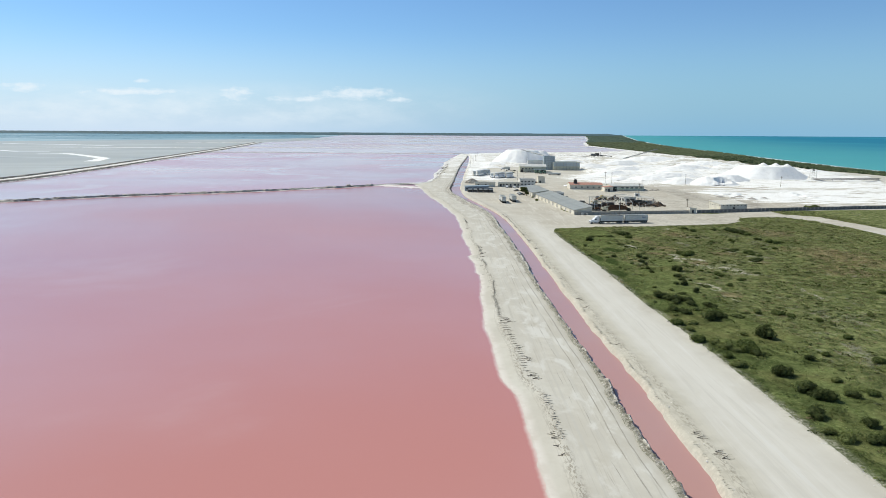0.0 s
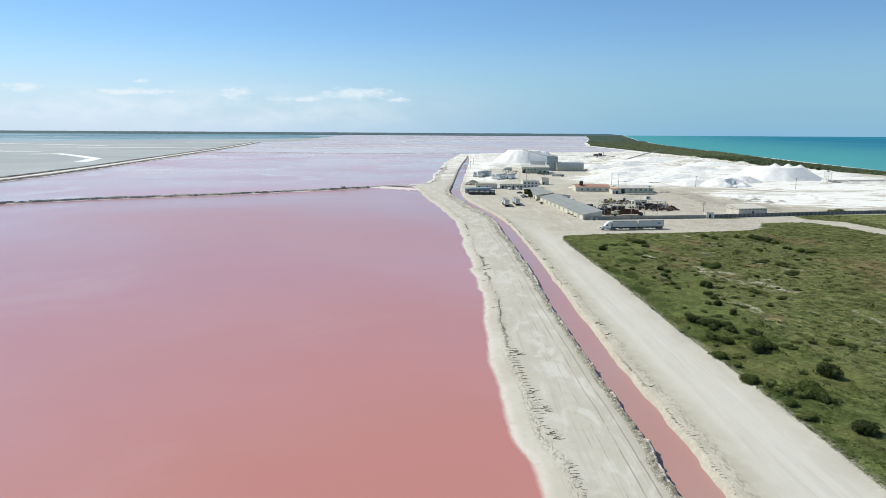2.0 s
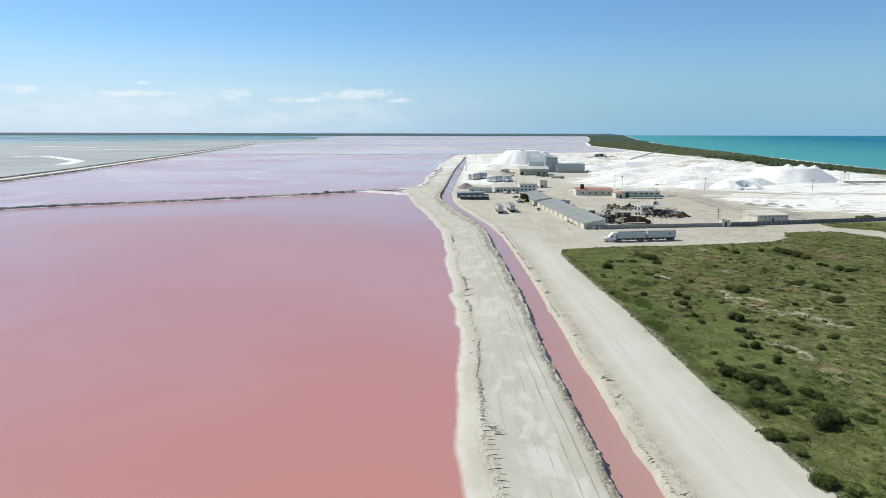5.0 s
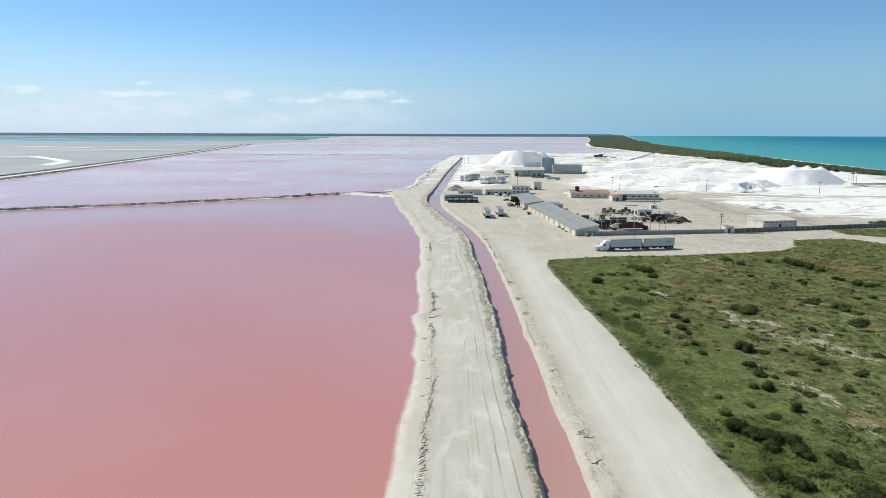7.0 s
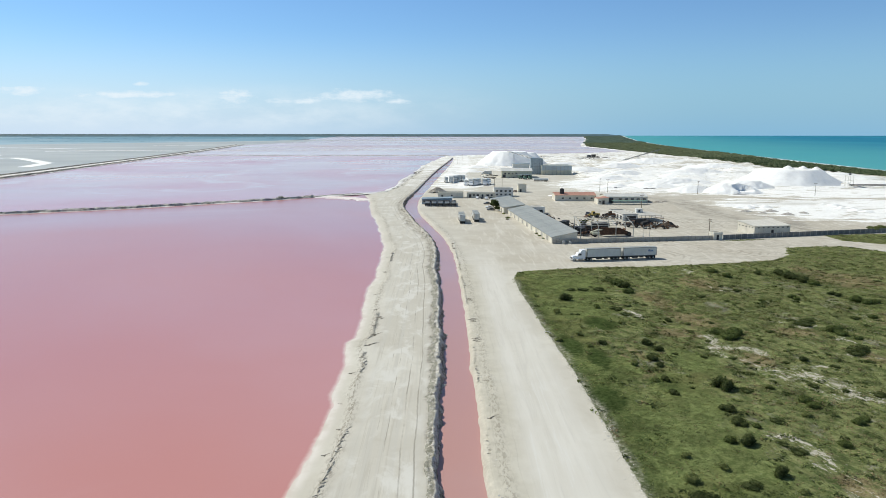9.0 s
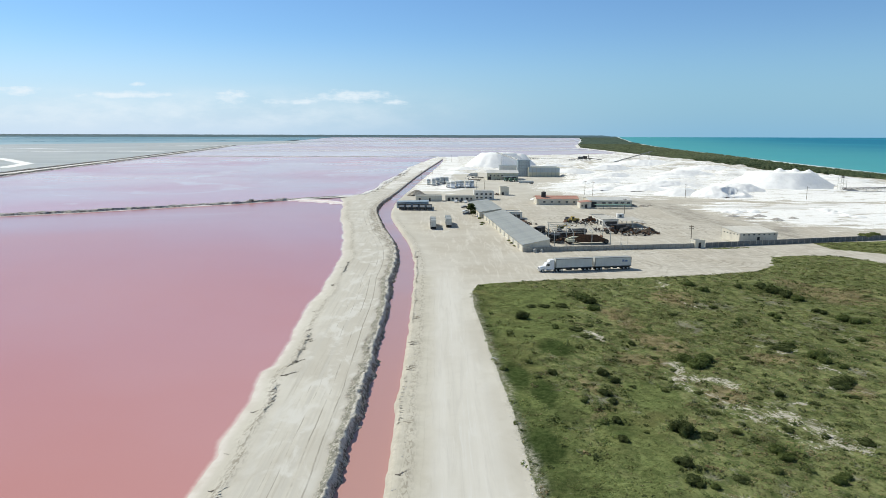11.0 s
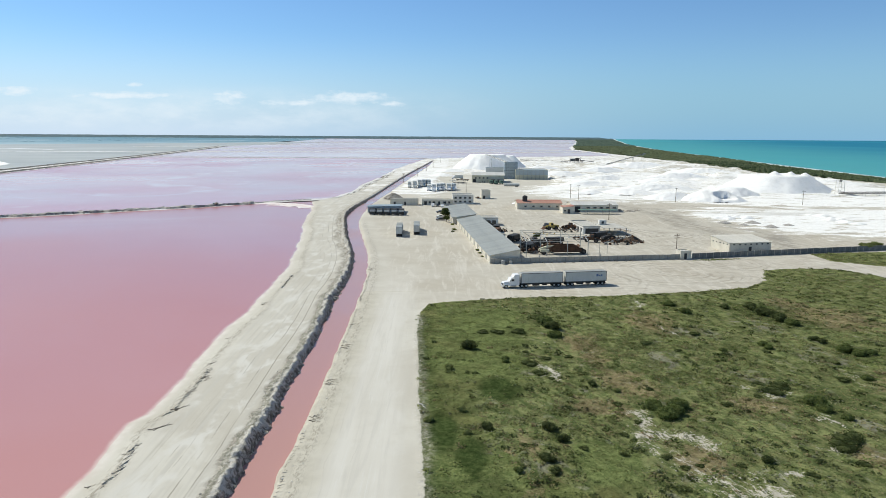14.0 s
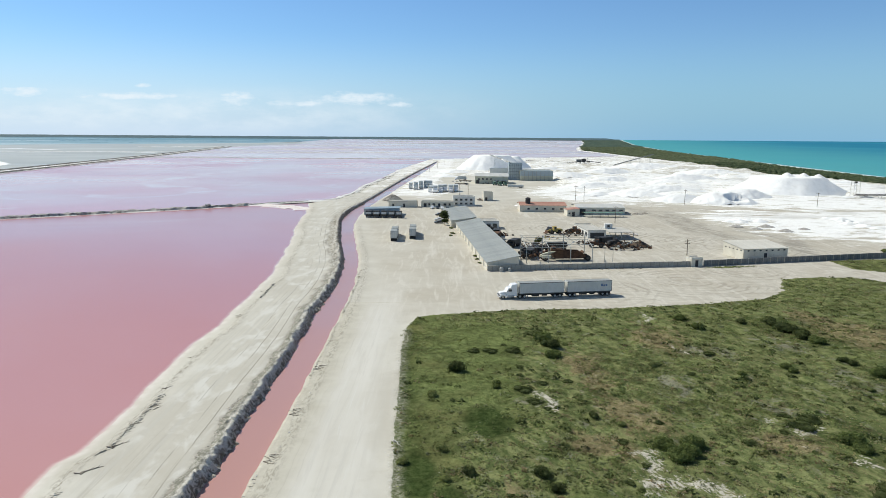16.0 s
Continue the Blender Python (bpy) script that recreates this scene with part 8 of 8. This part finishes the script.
def tufts(name, x, y, wide, tall, blades, material, label):
    n = len(x)
    z = ground_height(x, y)
    ang = rs.uniform(0, 6.28, (n, blades))
    size = rs.uniform(0.6, 1.4, (n, 1))
    rad = wide * size * rs.uniform(0.3, 1.0, (n, blades))
    hgt = tall * size * rs.uniform(0.55, 1.2, (n, blades))
    off = wide * size * 0.45 * rs.uniform(0, 1, (n, blades))
    bx, by = x[:, None] + np.cos(ang) * off, y[:, None] + np.sin(ang) * off
    tw = 0.16 * wide * size + 0.05
    px, py = -np.sin(ang) * tw, np.cos(ang) * tw
    zz = np.repeat(z[:, None], blades, 1)
    a = np.stack([bx - px, by - py, zz - 0.05], -1)
    b = np.stack([bx + px, by + py, zz - 0.05], -1)
    m1 = np.stack([bx + np.cos(ang) * rad * 0.5 + px * 0.9, by + np.sin(ang) * rad * 0.5 + py * 0.9, zz + hgt * 0.8], -1)
    tip = np.stack([bx + np.cos(ang) * rad, by + np.sin(ang) * rad, zz + hgt * 0.75], -1)
    V = np.stack([a, b, m1, tip], 2).reshape(-1, 3)
    F = np.arange(len(V)).reshape(-1, 4)
    ob = mesh_ob(name, V, F, material)
    return tagged(ob, label, "grass", kind="stuff")


def green_part(x, y):
    return np.clip(0.45 + 0.7 * lawn_at(x, y) - 0.5 * patch_at(BROWN, x, y, 197, 0.9) - 0.35 * patch_at(GREY, x, y, 297, 0.9), 0.08, 1)


def not_lush(x, y):
    return (1 - 0.93 * patch_at(MATS, x, y, 97)) * (1 - 0.5 * patch_at(THICKETS, x, y, 97)) * (0.45 + 0.55 * smooth(x - at(ROAD_R, y), 2.0, 9.0))


def patchy(x, y):
    return smooth(fbm(x, y, 14, 131, 4), 0.36, 0.58)


gxs, gys = scatter(190000, 50, 216, 70, 400, lambda x, y: green_part(x, y) * not_lush(x, y) * (0.35 + 0.65 * patchy(x, y)))
tufts("field_grass", gxs, gys, 0.30, 0.085, 3, M_GRASS, "short green grass over the sandy field")
dxs, dys = scatter(150000, 52, 216, 70, 400, lambda x, y: (1.0 - green_part(x, y)) * (0.25 + 0.75 * smooth(fbm(x, y, 11, 151, 4), 0.4, 0.62)))
tufts("dry_grass", dxs, dys, 0.36, 0.12, 3, M_STRAW, "dry straw-coloured grass tussocks on sand")


def low_scrub(name, x, y, wide, tall, leaves, material, label, leaf=0.16, up=2.0):
    n = len(x)
    z = ground_height(x, y)
    s = rs.uniform(0.5, 1.0, (n, 1)) ** 1.6 * 1.6 * wide
    th, ph = rs.uniform(0, 6.28, (n, leaves)), np.arcsin(rs.uniform(0.05, 1, (n, leaves)))
    k = rs.uniform(0.6, 1.05, (n, leaves))
    # clumps are drawn out along the wind
    along, across = np.cos(th) * np.cos(ph) * s * k * 1.2, np.sin(th) * np.cos(ph) * s * k * 0.9
    cx = x[:, None] + along * 0.34 + across * 0.94
    cy = y[:, None] - along * 0.94 + across * 0.34
    cz = z[:, None] + np.sin(ph) * s * k * tall + 0.02
    c = np.stack([cx, cy, cz], -1)
    d = np.stack([np.cos(th) * np.cos(ph), np.sin(th) * np.cos(ph), np.sin(ph) + up], -1) + rs.uniform(-.5, .5, (n, leaves, 3))
    d /= np.linalg.norm(d, axis=-1, keepdims=True)
    r = rs.normal(size=(n, leaves, 3))
    t = np.cross(d, r)
    t /= np.linalg.norm(t, axis=-1, keepdims=True)
    b = np.cross(d, t)
    q = (leaf * s)[..., None] * rs.uniform(0.7, 1.3, (n, leaves, 1))
    V = np.stack([c - t * q, c + b * q * 0.6, c + t * q, c - b * q * 0.6], 2).reshape(-1, 3)
    F = np.arange(len(V)).reshape(-1, 4)
    return tagged(mesh_ob(name, V, F, material), label, "scrub", kind="stuff")


def drift(size, seed, lo, hi, floor, lawn, n, name, wide, tall, leaves, material, label, zone=None, leaf=0.16, up=2.0):
    def accept(x, y):
        v = floor + (1 - floor) * smooth(fbm(x, y, size, seed, 4), lo, hi)
        if zone is not None:
            v = np.maximum(v * 0.35, patch_at(zone, x, y, seed, 0.9))
        return v * (1 - (1 - lawn) * lawn_at(x, y))
    x, y = scatter(n, 51, 216, 70, 400, accept)
    return low_scrub(name, x, y, wide, tall, leaves, material, label, leaf, up)


drift(20, 171, 0.42, 0.60, 0.35, 0.10, 13000, "low_scrub", 0.85, 0.18, 18, M_SCRUB, "low tangled green scrub in drifts")
drift(15, 181, 0.50, 0.62, 0.10, 0.05, 8000, "mid_scrub", 1.0, 0.22, 18, M_MIDLEAF, "mid green knee-high scrub in drifts")
drift(18, 191, 0.48, 0.62, 0.10, 0.08, 7000, "grey_scrub", 0.9, 0.22, 16, M_SILVER, "grey-green seaside scrub in drifts", GREY)
drift(22, 201, 0.48, 0.62, 0.10, 0.05, 10500, "brown_scrub", 0.85, 0.18, 16, M_BROWNLEAF, "brown withered scrub in drifts", BROWN)
drift(9, 281, 2.0, 3.0, 0.0, 1.0, 5200, "thicket_scrub", 0.85, 0.55, 22, M_MIDLEAF, "knee-high thicket of mid green scrub round the bushes", THICKETS, 0.2, 1.0)
drift(9, 291, 2.0, 3.0, 0.0, 1.0, 2000, "thicket_dark", 0.8, 0.6, 22, M_DARKLEAF, "dark green scrub growing among the bushes", THICKETS, 0.2, 1.0)
# small rounded cushions everywhere off the lawn, each with its own shade
drift(9, 241, 0.42, 0.58, 0.16, 0.03, 6000, "dark_cushions", 0.50, 0.62, 22, M_DARKLEAF, "small rounded cushions of dark olive scrub", None, 0.30, 0.7)
drift(11, 251, 0.42, 0.58, 0.25, 0.06, 9000, "olive_cushions", 0.46, 0.55, 20, M_SCRUB, "small rounded cushions of olive green scrub", None, 0.30, 0.7)
drift(12, 261, 0.46, 0.60, 0.15, 0.06, 5000, "grey_cushions", 0.44, 0.50, 18, M_SILVER, "small rounded cushions of grey-green scrub", GREY, 0.30, 0.7)
drift(10, 271, 0.46, 0.60, 0.15, 0.06, 5000, "brown_cushions", 0.42, 0.50, 18, M_BROWNLEAF, "small withered brown cushions of scrub", BROWN, 0.30, 0.7)
x_, y_ = scatter(900, 56.5, 77, 80, 186, lambda x, y: smooth(fbm(x, y, 8, 231, 3), 0.40, 0.60))
low_scrub("roadside_scrub", x_, y_, 0.85, 0.42, 22, M_MIDLEAF, "mid green scrub along the road edge")


# coast woods and the far shore
def crowns(name, x, y, w, h, material, label, fine=True):
    bm = bmesh.new()
    bmesh.ops.create_icosphere(bm, subdivisions=2 if fine else 1, radius=1.0)
    base = np.array([v.co for v in bm.verts])
    tri = np.array([[v.index for v in f.verts] for f in bm.faces])
    bm.free()
    n, m = len(x), len(base)
    jit = 1 + 0.42 * (rs.uniform(0, 1, (n, m, 1)) - 0.5)
    sc = np.stack([w, w * rs.uniform(0.8, 1.2, n), h], -1)[:, None, :]
    P = base[None] * jit * sc
    P[..., 0] += x[:, None]
    P[..., 1] += y[:, None]
    P[..., 2] += (ground_height(x, y) + h * 0.35)[:, None]
    F = (tri[None] + (np.arange(n) * m)[:, None, None]).reshape(-1, 3)
    return tagged(mesh_ob(name, P.reshape(-1, 3), F, material), label, "woods", kind="stuff")


def strip(n, y0, y1):
    y = rs.uniform(y0, y1, n)
    a, b = at(COAST, y) + 3, at(BEACH, y) - 16
    x = a + (b - a) * rs.uniform(0, 1, n)
    return x, y


x_, y_ = strip(4600, 430, 1350)
crowns("coast_woods", x_, y_, rs.uniform(1.1, 2.7, len(x_)), rs.uniform(1.0, 2.2, len(x_)), M_FOREST, "dense low green woods along the coast", False)
x_, y_ = strip(4800, 430, 1350)
crowns("coast_scrub", x_, y_, rs.uniform(0.9, 2.4, len(x_)), rs.uniform(0.8, 1.9, len(x_)), M_FORESTPALE, "pale green scrub between the coast trees", False)
x_, y_ = strip(3600, 1300, 2700)
crowns("coast_woods_far", x_, y_, rs.uniform(4, 8, len(x_)), rs.uniform(1.6, 2.9, len(x_)), M_FORESTPALE, "dense low green woods along the coast", False)
x_, y_ = strip(2200, 2650, 4880)
crowns("coast_woods_farthest", x_, y_, rs.uniform(9, 18, len(x_)), rs.uniform(1.8, 3.4, len(x_)), M_FORESTHAZE, "dense low woods along the coast, tinted blue for haze", False)
HX, HY = np.meshgrid(np.arange(-3950, 1180, 9.0), np.array([4440, 4455, 4520, 4640, 4760, 4868, 4890.0]))
HZ = lift(HY) + np.array([-2, 3.5, 5.5, 7.0, 9.0, 10.5, -2])[:, None] * 1.0 + (lattice(HX, HY, 16, 511) + lattice(HX, HY, 60, 512) - 1.0) * 0.9
hk_ = np.arange(HX.size).reshape(HX.shape)
tagged(mesh_ob("horizon_woods", np.stack([HX, HY, HZ], -1).reshape(-1, 3), np.stack([hk_[:-1, :-1], hk_[:-1, 1:], hk_[1:, 1:], hk_[1:, :-1]], -1).reshape(-1, 4), M_FARHAZE), "far shore woods with blue haze in their colour", "woods", kind="stuff")
# islets share the far woods' leaf colour, haze tint included
y_ = np.concatenate([3000 + 350 * k + rs.uniform(-14, 14, 130) for k in range(4)])
x_ = np.concatenate([rs.uniform(-3300, -1100 + 180 * k, 130) for k in range(4)])
x_ = x_ + (lattice(x_, y_ * 0, 240, 301) - 0.5) * 300
crowns("mangrove_islets", x_, y_, rs.uniform(10, 26, len(x_)), rs.uniform(1.2, 3.0, len(x_)), M_FARHAZE, "thin dark mangrove islets in the lagoon", False)
for k, (x, y, w) in enumerate(((-560, 980, 16), (-640, 1250, 12))):
    n = 40
    crowns("flat_islet", x + rs.uniform(-w, w, n), y + rs.uniform(-4, 4, n), rs.uniform(1.5, 3.4, n), rs.uniform(0.8, 1.8, n), M_FARHAZE, "small dark islet of scrub on the flats", False)



def sluice(m, label):
    t = thing("sluice_gate", m, label, "sluice")
    for x in (-0.95, 0.95):
        part("pier", boxed(x - 0.22, x + 0.22, -1.5, 1.5, -1.2, 1.55, 0.04), M_CONCRETE, t)
    part("deck", boxed(-1.4, 1.4, -0.5, 0.9, 1.56, 1.74, 0.03), M_CONCRETE, t)
    gate = part("gate", boxed(-0.72, 0.72, -1.1, -1.0, -1.1, 1.0, 0.01), M_DARK, t, "dark wooden gate board")
    bm = bmesh.new()
    tube(bm, (0, -1.05, 1.0), (0, -1.05, 2.2), 0.04)
    part("spindle", bm, M_RUST, gate)
    return t


sluice(pose(-77.4, 552.6, 0.1, 0, 0, 43), "small pale concrete sluice in the rubble dyke")

# ---- spoil, stones, dark lines for crust cracks ----


def clods(name, x, y, r0, r1, material, label, sink=0.3, base_z=None):
    bm = bmesh.new()
    bmesh.ops.create_icosphere(bm, subdivisions=1, radius=1.0)
    base = np.array([v.co for v in bm.verts])
    tri = np.array([[v.index for v in f.verts] for f in bm.faces])
    bm.free()
    n, m = len(x), len(base)
    rr = r0 + (r1 - r0) * rs.uniform(0, 1, n) ** 2.5
    P = base[None] * (1 + 0.6 * (rs.uniform(0, 1, (n, m, 1)) - 0.5)) * (rr[:, None, None] * np.stack([rs.uniform(.7, 1.3, n), rs.uniform(.7, 1.3, n), rs.uniform(.5, .9, n)], -1)[:, None, :])
    P[..., 0] += x[:, None]
    P[..., 1] += y[:, None]
    P[..., 2] += ((ground_height(x, y) if base_z is None else base_z) + rr * (0.5 - sink))[:, None]
    F = (tri[None] + (np.arange(n) * m)[:, None, None]).reshape(-1, 3)
    return tagged(mesh_ob(name, P.reshape(-1, 3), F, material), label, "rubble", kind="stuff")


yy = rs.uniform(70, 560, 3600)
dd = bank_edge(yy) * rs.uniform(0.3, 1.08, 3600)
clods("spoil_clods", canal_x(yy)[0] - dd, yy, 0.04, 0.14, M_SPOIL, "rough clods of dug grey spoil along the canal bank")
d1x_, d1y_ = np.array([p[0] for p in DYKE_1[2:-1]]), np.array([p[1] for p in DYKE_1[2:-1]])
xx = rs.uniform(-279, -58, 700)
off_ = rs.normal(0, 1.7, 700)
clods("dyke_stones", xx + 0.55 * off_, np.interp(xx, d1x_, d1y_) - 0.83 * off_, 0.16, 0.55, M_DYKERUBBLE, "broken stones along the rubble dyke", 0.3, 0.55 - 0.3 * np.abs(off_))
yy = rs.uniform(602, 960, 500)
clods("salt_edge_clods", at(SHORE, yy) + np.abs(rs.normal(1.5, 2.6, 500)) + 0.6, yy, 0.18, 0.7, M_DYKE, "dark earth clods beside the salt bank")
yy = rs.uniform(70, 420, 350)
clods("bank_stones", canal_x(yy)[1] + np.abs(rs.normal(1.6, 0.7, 350)), yy, 0.04, 0.13, M_DYKESALT, "small stones and clods on the canal edge")
yy = rs.uniform(72, 310, 900)
clods("road_edge_stones", at(ROAD_R, yy) + rs.normal(0.1, 0.4, 900), yy, 0.03, 0.10, M_DYKESALT, "pale stones along the edge of the road")


# dark branching tubes stand in for shaded cracks in the crust
def crack_pile(seed, label, n=9, spread=1.6):
    rnd = random.Random(seed)
    t = thing("dead_branch", pose(0, 0, 0), label, "branch", "dead branches")
    for k in range(n):
        a = rnd.uniform(-0.7, 0.9)
        p = Vector((rnd.uniform(-.7, .2) * spread * 0.6, rnd.uniform(-.7, .7) * spread, 0.05))
        bm = bmesh.new()
        ln = rnd.uniform(1.0, 2.3)
        cur, dirv, r = p, Vector((math.cos(a), math.sin(a), rnd.uniform(0.0, 0.14))), rnd.uniform(0.03, 0.06)
        for s in range(3):
            nxt = cur + dirv * ln / 3
            tube(bm, cur, nxt, r, r * 0.7, 5)
            side = Vector((-dirv.y, dirv.x, 0.2)) * rnd.choice((-1, 1))
            tube(bm, nxt, nxt + (dirv + side * 0.6).normalized() * ln * 0.28, r * 0.5, r * 0.2, 4)
            cur, r = nxt, r * 0.7
            dirv = (dirv + Vector((rnd.uniform(-.3, .3), rnd.uniform(-.3, .3), rnd.uniform(-.2, .05)))).normalized()
        part("branch", bm, M_CRACKSHADE, t)
    return t




def driftwood(m, label):
    t = thing("driftwood_branch", m, label, "driftwood")
    bm = bmesh.new()
    pts = [(-1.0, 0.1, 0.10), (-0.45, -0.12, 0.2), (0.1, 0.06, 0.17), (0.65, -0.15, 0.12), (1.25, -0.05, 0.06)]
    for k, (a, b) in enumerate(zip(pts[:-1], pts[1:])):
        tube(bm, a, b, 0.10 - 0.018 * k, 0.082 - 0.018 * k, 7)
    part("limb", bm, M_PALEWOOD, t)
    for a, b in (((-0.45, -0.12, 0.2), (-0.1, 0.5, 0.3)), ((0.1, 0.06, 0.17), (0.5, 0.55, 0.1))):
        bm = bmesh.new()
        tube(bm, a, b, 0.055, 0.02, 6)
        part("twig", bm, M_PALEWOOD, t)
    return t


driftwood(pose(52.6, 250.6, 0.05, 0, 0, -54), "bleached white driftwood branch at the road edge")
PILES = [crack_pile(1, "tangle of dark tubes standing in for shaded crust cracks", 5, 1.3), crack_pile(2, "few dark tubes standing in for shaded crust cracks", 3, 0.9), crack_pile(3, "thin dark tubes standing in for fine shaded crust cracks", 2, 0.6)]
CRACKS = [(15.3, 157.3, 1.3, 0), (15.8, 136.5, .9, 1), (17.0, 129.2, 1, 0), (16.7, 119.5, 1.2, 0), (16.5, 95.3, 1.1, 0), (16.6, 92, 1, 1), (16.7, 89, .9, 1), (13.3, 194, .8, 1), (13.9, 189, .8, 2), (14.1, 202, .8, 1), (14.4, 248.8, 1.5, 1), (14.0, 241.6, 1.6, 1), (13.9, 256, 1.0, 1)]
CRACKS += [(13.2, 234, .9, 2), (12.7, 225.8, .9, 1), (12.6, 212, .8, 2), (11.2, 315.8, 1.2, 0), (11.6, 301, .8, 2), (11, 286, .8, 1), (9.9, 341, .8, 1), (37, 179.4, 1.1, 0), (37, 171, 1, 1), (38.4, 95.7, 1.1, 0), (39.4, 89.4, 1.2, 0), (36, 260.9, 1.1, 0), (36.2, 246, 1.1, 0), (36.2, 281, 1.1, 0), (36.6, 206, .9, 1), (33.4, 360, 1.1, 0), (33.0, 371, .9, 1), (35.6, 297, .8, 1), (36.6, 222, .8, 2), (37.4, 140, .8, 1)]
for x, y, s, k in CRACKS:
    copy_thing(PILES[k], pose(x, y, ground_z(x, y), 0, 0, 14 + rb.uniform(-16, 16)) @ Matrix.Diagonal((s, s, s, 1)))
for k, p in enumerate(PILES):
    x, y = ((14.6, 262.0), (12.8, 270.0), (37.2, 120.0))[k]
    p.matrix_world = pose(x, y, ground_z(x, y), 0, 0, 35)
